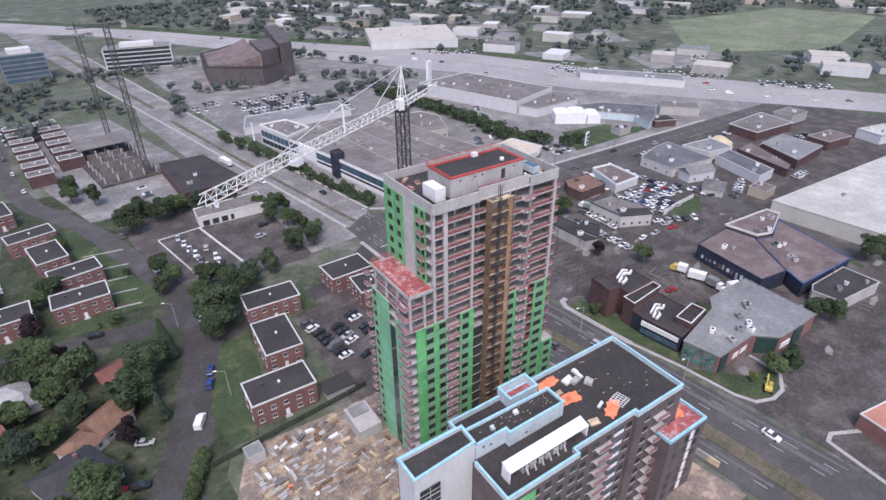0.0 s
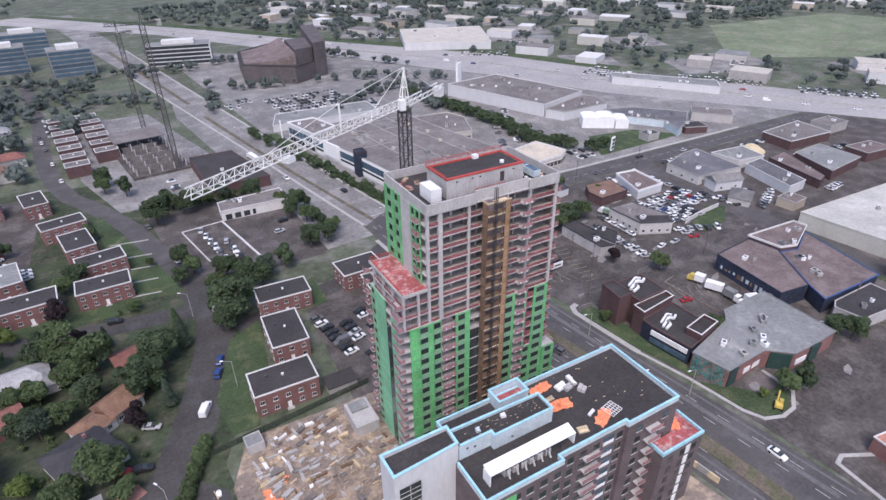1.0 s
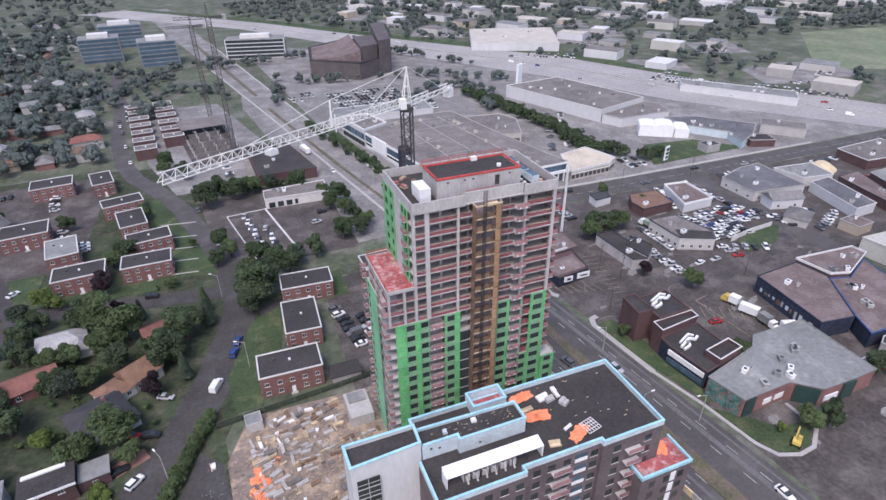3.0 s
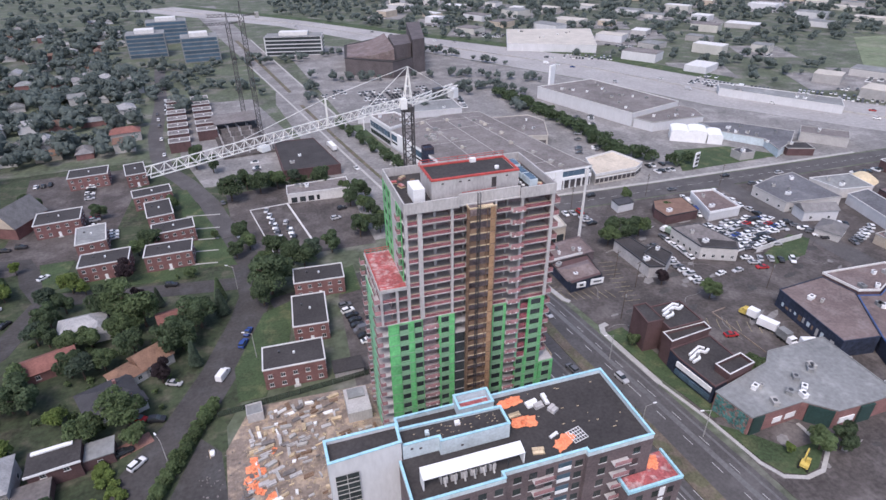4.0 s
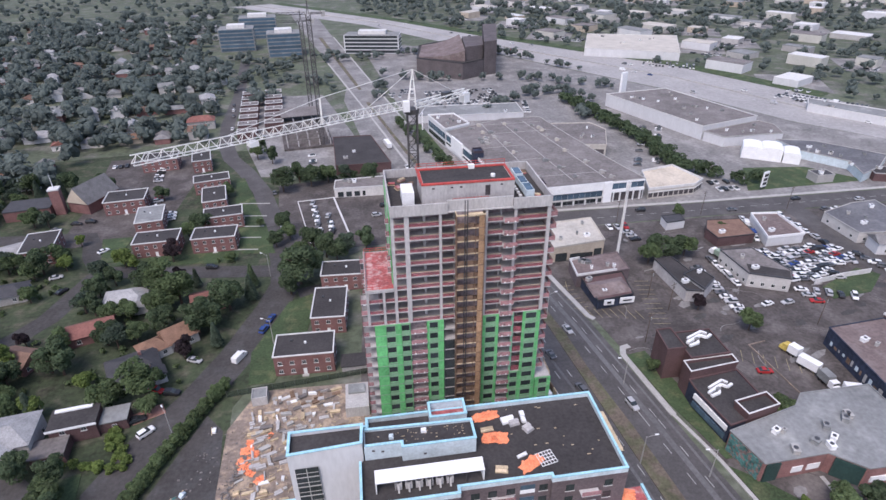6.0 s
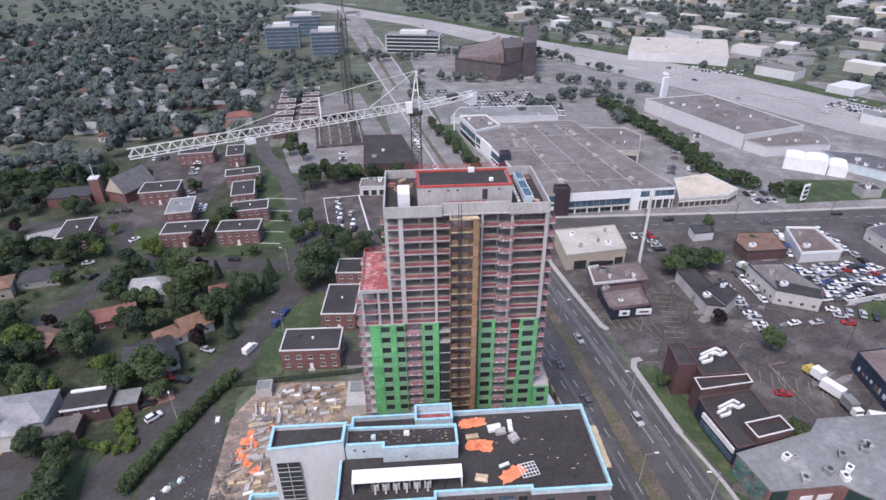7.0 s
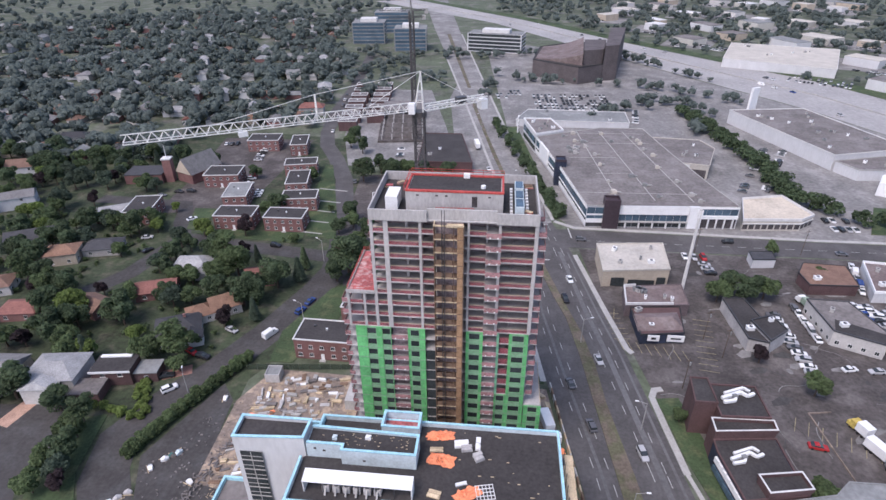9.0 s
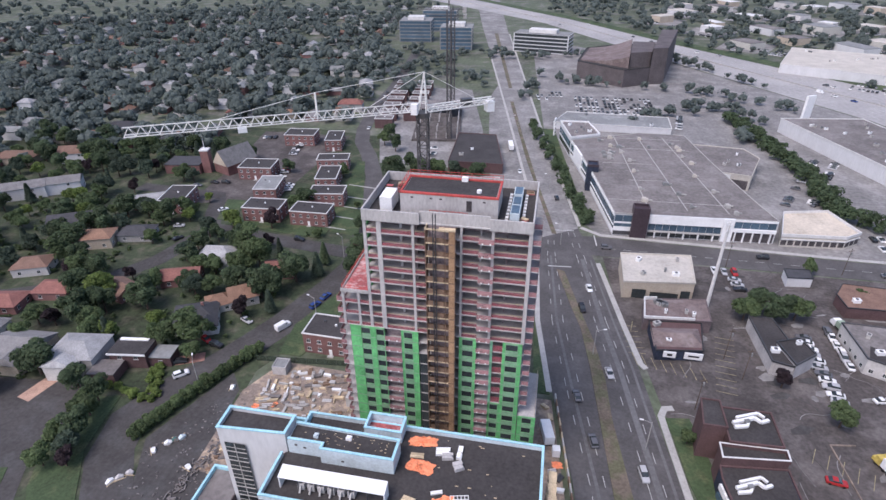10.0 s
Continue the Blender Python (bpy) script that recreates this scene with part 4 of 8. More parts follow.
# low strip behind, with its blue edge, and the stair pop-up
part("pop_up", Shape().box(54, 54.3, 58.6, 62.5, ZM, 31.2).box(60.7, 61, 58.6, 62.5, ZM, 31.2).box(54.3, 60.7, 58.6, 58.9, ZM, 31.2).box(54.3, 60.7, 62.2, 62.5, ZM, 31.2), M_PALEBLUE, block, "pale blue stair upstand")
part("coping", coping(Shape(), [(54.15, 58.75), (60.85, 58.75), (60.85, 62.35), (54.15, 62.35), (54.15, 58.75)], 31.36, 0.46), M_BLUE, block, "light blue coping")
part("pop_up_floor", B(54.3, 60.7, 58.9, 62.2, ZM + 0.1, 29.6), M_REDFLOOR, block)
part("rear_strip", B(30, 42.0, 57.3, 60.4, 0.05, 28.4), M_BROWNWALL, block)
part("rear_deck", B(30.3, 41.9, 57.4, 60.1, 28.4, 28.5), M_GRAVEL, block)
part("coping", coping(Shape(), [(30.1, 57.5), (30.1, 60.2), (42.3, 60.2), (42.3, 62)], 29.4, 0.5, 0.9), M_BLUE, block, "light blue coping")
# canopy over the plant
can = part("canopy", Shape().add([(43.2, 45.6, 31.2), (61.6, 45.6, 31.2), (61.6, 47.9, 31.7), (43.2, 47.9, 31.7), (43.2, 45.6, 31.35), (61.6, 45.6, 31.35), (61.6, 47.9, 31.85), (43.2, 47.9, 31.85)],
            [(3, 2, 1, 0), (4, 5, 6, 7), (0, 1, 5, 4), (1, 2, 6, 5), (2, 3, 7, 6), (3, 0, 4, 7)]), M_WHITE, block, "long white metal canopy")
part("canopy_side", B(43.2, 43.4, 45.7, 47.8, ZM + 0.1, 31.2), M_WHITE, can)
part("canopy_side", B(61.4, 61.6, 45.7, 47.8, ZM + 0.1, 31.2), M_WHITE, can)
for x in (46.5, 49.5, 52.5, 55.5, 58.5):
    part("canopy_post", B(x, x + 0.14, 45.8, 45.94, ZM + 0.1, 31.2), M_STEEL, can)
for i in range(6):
    c = thing("air_handler", "grey fan unit under the roof canopy", "fan unit", (46.4 + i * 1.75, 45.9, ZM + 0.1), 0, "fan units under the canopy")
    part("casing", Shape().box(0, 1.2, 0, 1.3, 0.1, 1.5), M_CONCRETE, c)
    part("fan_ring", Shape().drum(0.6, 0.65, 1.5, 1.7, 0.5), M_STEEL, c)
    part("duct", Shape().bar((0.6, 0.1, 1.3), (0.6, -0.7, 0.2), 0.3), M_KERB, c)
# front windows and green strip
for fl in range(9):
    z = 0.9 + fl * 3.1
    for x in (43.5, 46.3, 49.0, 52.0, 55.0, 59.0, 62.0, 65.2, 71.0, 75.5, 82.5):
        y = 43.0 if x < 57 else 44.2 if x < 73 else 43.4
        wn_ = part("window", B(x, x + 1.5, y - 0.03, y + 0.05, z, z + 1.6), M_GLASS, block)
        part("window_sill", B(x - 0.1, x + 1.6, y - 0.12, y + 0.02, z - 0.12, z), M_CONCRETE, wn_)
    part("white_panel", B(67.6, 70.2, 44.05, 44.2, z, z + 0.9), M_WHITE, block, "white spandrel panel")
    part("window", B(67.6, 70.2, 44.1, 44.22, z + 0.9, z + 2.0), M_GLASSBLUE, block)
    b = part("balcony", B(78, 81.4, 42.0, 43.4, z - 0.4, z - 0.2), M_CONCRETE, block)
    part("railing_net", B(78, 81.4, 42.02, 42.08, z - 0.2, z + 0.8), M_PINKNET, b)
    b = part("balcony", B(62.6, 66.6, 43.0, 44.2, z - 0.4, z - 0.2), M_CONCRETE, block)
    part("railing_net", B(62.6, 66.6, 43.02, 43.08, z - 0.2, z + 0.8), M_PINKNET, b)
part("green_strip", B(41.2, 46.8, 42.9, 43.0, 18, 27.6), M_GREEN, block, "bright green sheathing strip")
# south-east lower wing with its red deck
se = part("east_wing", Shape().prism([(80.2, 39.7), (92.0, 39.7), (92.0, 46.6), (86.52, 46.6), (86.52, 43.3), (80.2, 43.3)], 0.05, 19.8), M_BROWNWALL, block, "lower brown wing")
part("roof_deck", Shape().prism([(80.5, 40), (91.7, 40), (91.7, 46.3), (86.6, 46.3), (86.6, 43.2), (80.5, 43.2)], 19.8, 19.92), M_REDFLOOR, se, "red coated deck")
part("coping", coping(Shape(), [(80.35, 43.2), (80.35, 39.85), (91.85, 39.85), (91.85, 46.45)], 20.5, 0.45, 0.75), M_BLUE, se, "blue coping")
for fl in range(6):
    for x in (82.2, 85.6, 89.0):
        part("window", B(x, x + 1.4, 39.66, 39.74, 1.2 + fl * 3.1, 2.9 + fl * 3.1), M_GLASS, se)
    part("white_panel", B(87.2, 88.4, 39.6, 39.7, 1.0 + fl * 3.1, 3.4 + fl * 3.1), M_WHITE, se)
# west low volume with blue edge
lowb = part("west_wing", Shape().box(21.5, 28.55, 40, 57.2, 0.05, 14.6), M_BROWNWALL, block, "lower west wing")
part("roof_deck", B(21.9, 28.4, 40.3, 56.8, 14.6, 14.7), M_GRAVEL2, lowb)
part("coping", coping(Shape(), [(21.7, 40), (21.7, 57), (28.5, 57)], 15.6, 0.45, 1.0), M_BLUE, lowb, "light blue coping")
# loose things on the roof
def tarp(x, y, w, d, turn, z, material=M_ORANGE):
    nx, ny = 22, 12
    s = Shape()
    vs = []
    for j in range(ny + 1):
        for i in range(nx + 1):
            u, v = i / nx - 0.5, j / ny - 0.5
            n = noise.noise(Vector((u * 5 + x, v * 9 + y, 0)))
            m = noise.noise(Vector((u * 2 + x, v * 3 + y, 5)))
            vs.append(((u + 0.12 * m) * w, (v + 0.2 * n) * d * (1 - 0.5 * abs(u)), 0.06 + 0.75 * abs(n) * (1 - abs(1.7 * u))  + 0.05 * m * m))
    s.add(vs, [(j * (nx + 1) + i, j * (nx + 1) + i + 1, (j + 1) * (nx + 1) + i + 1, (j + 1) * (nx + 1) + i) for j in range(ny) for i in range(nx)])
    s.add([(-w * 0.2, -d * 0.2, 0), (w * 0.2, -d * 0.2, 0), (w * 0.2, d * 0.2, 0.05), (-w * 0.2, d * 0.2, 0.05)], [(0, 1, 2, 3)])
    return solid("tarpaulin", s, material, "crumpled bright orange tarpaulin lying on the roof", "tarpaulin", (x, y, z), turn, "orange tarpaulins")


ZD = ZM + 0.1
tarp(64.8, 59.6, 5.2, 2.4, 8, ZD)
tarp(65.5, 54.2, 5.0, 3.0, -10, ZD)
tarp(70.4, 47.6, 5.0, 2.4, 30, ZD)
tarp(88.5, 44.6, 3.4, 2.6, 60, 19.93)
tarp(16.0, 75.5, 2.6, 2.0, 40, 0.06)
for n, (x, y, w, d, h, t, m) in enumerate(((68.8, 58.0, 2.6, 1.6, 0.5, 10, M_WHITE), (69.8, 57.0, 2.0, 1.2, 0.7, 12, M_CONCRETE), (71.8, 58.3, 0.9, 2.8, 0.6, 0, M_WHITE), (72.0, 55.3, 1.7, 1.7, 0.8, 30, M_CONCRETE),
                                           (64.4, 56.4, 2.4, 1.0, 0.3, 5, M_LUMBER), (65.0, 47.2, 2.2, 1.5, 0.35, -12, M_LUMBER), (69.3, 49.6, 2.0, 0.6, 0.3, 20, M_WHITE), (46.5, 54.6, 0.8, 0.8, 0.7, 0, M_PALEBLUE),
                                           (52.4, 55.2, 1.0, 0.8, 0.6, 0, M_WHITE))):
    zz = 31.62 if y in (54.6, 55.2) else ZD
    st = thing("material_stack", "stack of boards and bundles on the gravel roof", "materials", (x, y, zz), t, "stacks on the block roof")
    for j in range(4):
        part("crate", B(-w / 2 + 0.05 * (j % 2), w / 2 - 0.12 * (j % 3), -d / 2 + (j % 2) * d / 2, -d / 2 + (j % 2 + 0.9) * d / 2, (j // 2) * h / 2, (j // 2 + 0.95) * h / 2), m, st)
gr = thing("steel_grid", "square white steel grid lying on the gravel roof", "steel grid", (73.4, 48.4, ZD), 12)
for i in range(6):
    part("grid_bar", B(-1.5 + i * 0.6 - 0.05, -1.5 + i * 0.6 + 0.05, -1.4, 1.4, 0.08, 0.16), M_WHITE, gr)
    if i < 5:
        part("grid_bar", B(-1.55, 1.55, -1.4 + i * 0.7 - 0.05, -1.4 + i * 0.7 + 0.05, 0.0, 0.08), M_WHITE, gr)
s = Shape()
for i in range(45):
    x, y = random.uniform(43, 61), random.uniform(53.3, 56)
    s.box(x, x + random.uniform(0.08, 0.4), y, y + random.uniform(0.06, 0.14), 31.62, 31.7)
    x, y = random.uniform(63, 85), random.uniform(45, 61)
    if i % 3 == 0:
        s.box(x, x + random.uniform(0.1, 0.7), y, y + 0.14, ZD, ZD + 0.08)
tagged(part("roof_debris", s, M_LUMBER), "scattered offcuts on the gravel roof", "debris", kind="stuff")
# ---- brick flats west of the tower ----
WIN = Shape().box(-0.58, 0.58, -0.05, 0.02, 0, 1.25).mesh("window_frame")
WINP = [Shape().box(-0.52, -0.03, -0.07, -0.05, 0.06, 1.19).box(0.03, 0.52, -0.07, -0.05, 0.06, 1.19).mesh("pane")]
SILL = Shape().box(-0.75, 0.75, -0.14, 0.0, -0.12, 0).mesh("window_sill")


def window(parent, x, y, z, turn=0):
    w = part("window", WIN, M_WHITE, parent, "", (x, y, z), turn)
    for p in WINP:
        part("pane", p, M_GLASS, w)
    part("window_sill", SILL, M_COPING, w)


def flats(x, y, w, d, yaw, h=6.5, roof=M_GRAVEL, label="two-storey red brick flats with a dark flat roof and white coping", lit=True, brick=M_BRICK):
    f = thing("apartment_house", label, "building", (x, y, 0), yaw, "brick flats")
    a, b = w / 2, d / 2
    part("wall", B(-a, a, -b, b, 0, h - 0.35), brick, f)
    part("roof", B(-a + 0.2, a - 0.2, -b + 0.2, b - 0.2, h - 0.35, h - 0.25), roof, f)
    s = Shape()
    s.path([(-a, -b), (a, -b), (a, b), (-a, b), (-a, -b)], h - 0.34, h, 0.36)
    part("coping", s, M_COPING, f, "white roof coping")
    part("roof_vent", Shape().drum(0.2, 0.4, h - 0.25, h + 0.3, 0.35, n=8), M_WHITE, f)
    part("roof_vent", B(-a * 0.5, -a * 0.5 + 0.6, b * 0.3, b * 0.3 + 0.6, h - 0.25, h + 0.2), M_STEEL, f)
    if lit:
        n = max(2, round(w / 3.4))
        for i in range(n):
            u = -a + w * (i + 0.5) / n
            for z in (1.0, 3.9):
                if not (z < 2 and i == n // 2):
                    window(f, u, -b, z)
        door = part("door", B(-a + w * (n // 2 + 0.5) / n - 0.5, -a + w * (n // 2 + 0.5) / n + 0.5, -b - 0.06, -b + 0.02, 0.1, 2.2), M_WHITE, f, "white front door")
        part("door_step", B(-a + w * (n // 2 + 0.5) / n - 0.9, -a + w * (n // 2 + 0.5) / n + 0.9, -b - 1.1, -b - 0.07, 0, 0.2), M_KERB, door)
        m = max(2, round(d / 4))
        for i in range(m):
            for z in (1.0, 3.9):
                window(f, a, -b + d * (i + 0.5) / m, z, 90)
                if x > 0:
                    window(f, -a, -b + d * (i + 0.5) / m, z, -90)
    return f


for a in ((-79.6, 194.8, 11.3, 16.6, 11), (-44.5, 213.2, 10.5, 15.8, 10, 6.5, M_GREYROOF, "two-storey red brick flats with a pale grey flat roof"), (-36.0, 191.6, 16.4, 10, 4), (-14.4, 191.6, 16.4, 9.6, 1.5),
          (-14.5, 210.4, 15.5, 9.4, 9), (-21.8, 230.0, 10.1, 16.5, 11), (-60.7, 234.7, 16.7, 12.4, 7), (-59.1, 284.9, 17.2, 11.8, 7), (-38, 282.2, 9, 16.5, 12), (-26.8, 250.2, 16, 9, 13),
          (24.8, 115.0, 16.6, 9.8, -1.5, 7.2), (31.4, 136.0, 10.4, 16.6, -3), (36.6, 156.2, 16.7, 9.4, -3), (64.5, 158.5, 15, 10.4, 2), (67.5, 145.4, 11, 10.6, -4)):
    flats(*a)
ux, uy = -0.11, 0.994
for i in range(7):
    for c in (0, 1):
        if not (c == 1 and i == 0):
            flats(-20.5 + 15.5 * c - 1.6 * i, 322 + 15 * i + 2 * c, 11, 7.5, 6, 6.2, M_GRAVEL2, "small red brick terrace flats with white parapet", False, M_BRICKDARK)
# church with a brick bell tower
church = thing("church", "brick church with a steep grey roof and a square bell tower", "church", (-77, 241, 0), 66)
part("wall", B(-9, 9, -5.5, 5.5, 0, 5), M_BRICK, church)
part("gable_roof", Shape().add([(-9.4, -6, 4.9), (9.4, -6, 4.9), (9.4, 6, 4.9), (-9.4, 6, 4.9), (-9.4, 0, 12.2), (9.4, 0, 12.2)], [(0, 1, 5, 4), (2, 3, 4, 5), (0, 4, 3), (1, 2, 5), (3, 2, 1, 0)]), ROOFS[0], church)
part("gable_wall", Shape().add([(-9.42, -5.5, 5), (-9.42, 5.5, 5), (-9.42, 0, 11.7), (-9.5, -5.5, 5), (-9.5, 5.5, 5), (-9.5, 0, 11.7)], [(0, 1, 2), (5, 4, 3), (0, 2, 5, 3), (1, 4, 5, 2), (0, 3, 4, 1)]), M_TAN, church)
bell = thing("bell_tower", "square red brick bell tower with a thin white spire", "bell tower", (-89, 234.5, 0), 10)
part("shaft", B(-2, 2, -2, 2, 0, 11.5), M_BRICK, bell)
part("cap", B(-2.2, 2.2, -2.2, 2.2, 11.5, 12.1), M_COPING, bell)
part("spire", Shape().drum(0, 0, 12.1, 19, 0.25, 0.04, 6), M_WHITE, bell)
hall = thing("hall", "low brick hall beside the church", "building", (-101, 235, 0), 8)
part("wall", B(-9, 9, -6, 6, 0, 4.6), M_BRICK, hall)
part("roof", B(-9.2, 9.2, -6.2, 6.2, 4.6, 5), ROOFS[1], hall)


# ---- houses ----
def house(x, y, w, d, yaw, roof=0, wall=M_SIDING, eave=3.2, rise=2.2, hip=True, label="", windows=True, wing=None, chimney=False):
    names = ("grey", "dark", "brown", "pale grey", "rust orange", "red-brown")
    h = thing("house", label or "detached house with a %s shingle %s roof among trees" % (names[roof], "hip" if hip else "gable"), "house", (x, y, 0), yaw, "detached houses")
    a, b = w / 2, d / 2
    part("wall", B(-a, a, -b, b, 0, eave), wall, h)
    o = 0.45
    k = b * 0.9 if hip else -0.0
    A, Bq = a + o, b + o
    part("roof", Shape().add([(-A, -Bq, eave - 0.05), (A, -Bq, eave - 0.05), (A, Bq, eave - 0.05), (-A, Bq, eave - 0.05), (-A + k, 0, eave + rise), (A - k, 0, eave + rise)],
                             [(0, 1, 5, 4), (2, 3, 4, 5), (3, 0, 4), (1, 2, 5), (3, 2, 1, 0)]), ROOFS[roof], h)
    if wing:
        wx, wy, ww, wd = wing
        part("wing", B(wx - ww / 2, wx + ww / 2, wy - wd / 2, wy + wd / 2, 0, eave - 0.3), wall, h)
        part("wing_roof", Shape().add([(wx - ww / 2 - o, wy - wd / 2 - o, eave - 0.35), (wx + ww / 2 + o, wy - wd / 2 - o, eave - 0.35), (wx + ww / 2 + o, wy + wd / 2, eave - 0.35), (wx - ww / 2 - o, wy + wd / 2, eave - 0.35),
                                       (wx, wy - wd / 2 + 0.5, eave + rise * 0.7), (wx, wy + wd / 2, eave + rise * 0.7)], [(0, 1, 4), (1, 2, 5, 4), (2, 3, 5), (3, 0, 4, 5), (3, 2, 1, 0)]), ROOFS[roof], h)
    if chimney:
        part("chimney", B(a * 0.3, a * 0.3 + 0.8, 0.4, 1.1, eave + rise * 0.4, eave + rise + 0.8), M_BRICK, h)
    if windows:
        for u in (-a * 0.55, a * 0.5):
            window(h, u, -b, 1.0)
            window(h, a, u * b / a, 1.0, 90)
            if eave > 5:
                window(h, u, -b, 3.8)
    return h


house(-45.5, 94.3, 13.5, 11, 8, 3, M_SIDING, 5.6, 2.0, True, "two-storey pale siding house with a light grey hip roof", True, (-1, -6.5, 9, 4))
house(-64.5, 93.5, 14, 11, 4, 0, M_TAN, 4.5, 2.4, False, "tan house with twin grey gable roofs", True, (2, -6, 7, 6))
house(-23.2, 117.6, 13, 11, 25, 1, M_WHITEWALL, 3.6, 2.4, True, "white house with a dark hip roof beside the street", True, (4, -6, 6, 4), True)
house(-14.5, 131.5, 9, 8, 35, 4, M_SIDING, 3.4, 3.0, False, "small house with a rust orange gable roof")
house(-20.5, 126.5, 8, 7, 35, 4, M_SIDING, 3.0, 2.4, True, "low house with an orange-brown hip roof")
house(-9.5, 150, 10, 8.5, 14, 5, M_BRICK, 3.0, 2.2, False, "low house with a red-brown gable roof under trees")
house(-42, 138.5, 13, 8, 20, 5, M_BRICK, 3.2, 2.2, False)
house(-36.7, 154.2, 13, 10, 8, 3, M_SIDING, 3.4, 2.8, True, "pale house with a light grey hip roof", True, (5, -5, 6, 4))
house(-108, 165, 17, 10, 28, 1, M_SIDING, 5.8, 2.6, False, "large pale house with a dark grey gable roof")
house(-90, 157, 11, 9, 20, 4, M_TAN, 4.6, 2.0, True, "tan house with a rust orange hip roof")
house(-79, 165, 13, 9, 14, 1, M_SIDING, 3.2, 1.8, True)
house(-92.6, 194, 15, 9, 30, 3, M_BRICK, 3.6, 1.6, False)
house(-158, 191, 20, 10, 32, 0, M_WHITEWALL, 5.5, 2.0, False, "long white house with a grey gable roof")
house(-146, 199, 20, 9, 32, 0, M_WHITEWALL, 5.5, 2.0, False, "long white house with a grey gable roof")
house(-92, 113, 14, 9, 12, 5, M_BRICK, 3.2, 2.2, True)
house(-80, 123, 12, 8, 10, 5, M_BRICK, 3.2, 2.0, True)
house(-57.6, 127, 10, 8, -20, 2, M_BRICK, 3.2, 2.4, False)
house(-198, 229, 22, 12, 8, 2, M_TAN, 4, 2.0, True)
house(-168, 236, 14, 10, 20, 2, M_WHITEWALL, 5.6, 3.0, False)
house(-84, 98, 12, 10, 6, 0, M_SIDING, 4, 2.2, True)
house(-104, 92, 12, 10, 6, 2, M_SIDING, 4, 2.2, True)
house(-100, 135, 12, 9, 22, 2, M_SIDING, 3.6, 2.2, True)
# flat-roofed maroon house by the street
mh = thing("house", "flat-roofed maroon and white house with low wings", "house", (-30.5, 97.5, 0), 8, "detached houses")
part("wall", B(-5.5, 5.0, -3.2, 3.6, 0, 5.0), M_BRICKDARK, mh)
part("roof", B(-5.8, 5.3, -3.5, 3.9, 5.0, 5.3), M_GRAVEL, mh)
part("white_trim", Shape().box(-5.9, 5.4, -3.66, -3.52, 4.7, 5.35).box(-5.0, 3.5, 2.4, 3.4, 5.3, 5.7), M_WHITE, mh)
part("garage", B(-8.2, -1.0, -9.6, -3.3, 0, 3.0), M_BRICKDARK, mh)
part("garage_roof", B(-8.5, -0.8, -9.9, -3.7, 3.0, 3.3), M_GRAVEL2, mh)
part("wing", B(5.05, 11.5, -2.2, 3.0, 0, 3.2), M_BRICKDARK, mh)
part("wing_roof", B(5.35, 11.8, -2.5, 3.3, 3.2, 3.5), M_GREYROOF, mh)
window(mh, -2.5, -3.2, 3.2)
window(mh, 2.2, -3.2, 3.2)
window(mh, 8.5, -2.2, 1.0)
window(mh, -5, -9.6, 0.9)
solid("driveway", B(-4, 4, -2, 2, -0.2, 0.06), mat("red_pavers", (0.28, 0.15, 0.12), vary=0.2, coarse=0.5, fine=4), "reddish paved driveway", "driveway", (-15.5, 101, 0), 25, kind="structure")
solid("driveway", B(-2.2, 2.2, -6, 6, -0.2, 0.06), mat("pink_pavers", (0.4, 0.26, 0.2), vary=0.2, coarse=0.5, fine=4), "pinkish paved driveway", "driveway", (-49.5, 83.5, 0), -12, kind="structure")
# outbuildings
shed = thing("shed", "low dark-roofed shed in the car park", "shed", (39, 111, 0), 0)
part("wall", B(-4, 4, -2.5, 2.5, 0, 2.4), M_CONCRETE, shed)
part("roof", B(-4.3, 4.3, -2.8, 2.8, 2.4, 2.7), M_GRAVEL, shed)


# ---- commercial buildings ----
def commercial(name, pts, h, wall, roof, label, coping_mat=M_COPING, rim=0.5, units=0, category="building", seed=1, windows=0):
    c = thing(name, label, category)
    part("wall", Shape().prism(pts, 0, h - 0.02), wall, c)
    part("roof", Shape().prism(pts, h, h + 0.06), roof, c)
    s = Shape()
    s.path(pts + pts[:1], h - 0.1, h + rim, 0.32)
    part("parapet", s, coping_mat, c)
    r = random.Random(seed)
    cx, cy = sum(p[0] for p in pts) / len(pts), sum(p[1] for p in pts) / len(pts)
    for i in range(units):
        p = pts[r.randrange(len(pts))]
        f = r.uniform(0.15, 0.75)
        x, y = cx + (p[0] - cx) * f, cy + (p[1] - cy) * f
        w = r.uniform(1.0, 2.4)
        u = part("roof_unit", Shape().box(-w / 2, w / 2, -w / 3, w / 3, 0, 1.1).box(-w / 2 - 0.1, w / 2 + 0.1, -w / 3 - 0.1, w / 3 + 0.1, 1.1, 1.2), (M_WHITE, M_KERB, M_GREYROOF)[i % 3], c, "", (x, y, h + 0.06), r.uniform(0, 90))
        part("fan_grille", Shape().drum(0, 0, 1.2, 1.32, w / 4, n=8), M_STEEL, u)
    if windows:
        area = sum(p[0] * q[1] - q[0] * p[1] for p, q in zip(pts, pts[1:] + pts[:1]))
        order = pts if area > 0 else pts[::-1]
        for p, q in zip(order, order[1:] + order[:1]):
            d = Vector((q[0] - p[0], q[1] - p[1]))
            n = int(d.length / windows)
            ang = math.degrees(math.atan2(d.y, d.x))
            for i in range(n):
                m = Vector(p) + d * (i + 0.5) / n
                for z in [1.0 + 3.0 * k for k in range(max(1, int(h / 3.2)))]:
                    window(c, m.x, m.y, z, ang)
    return c


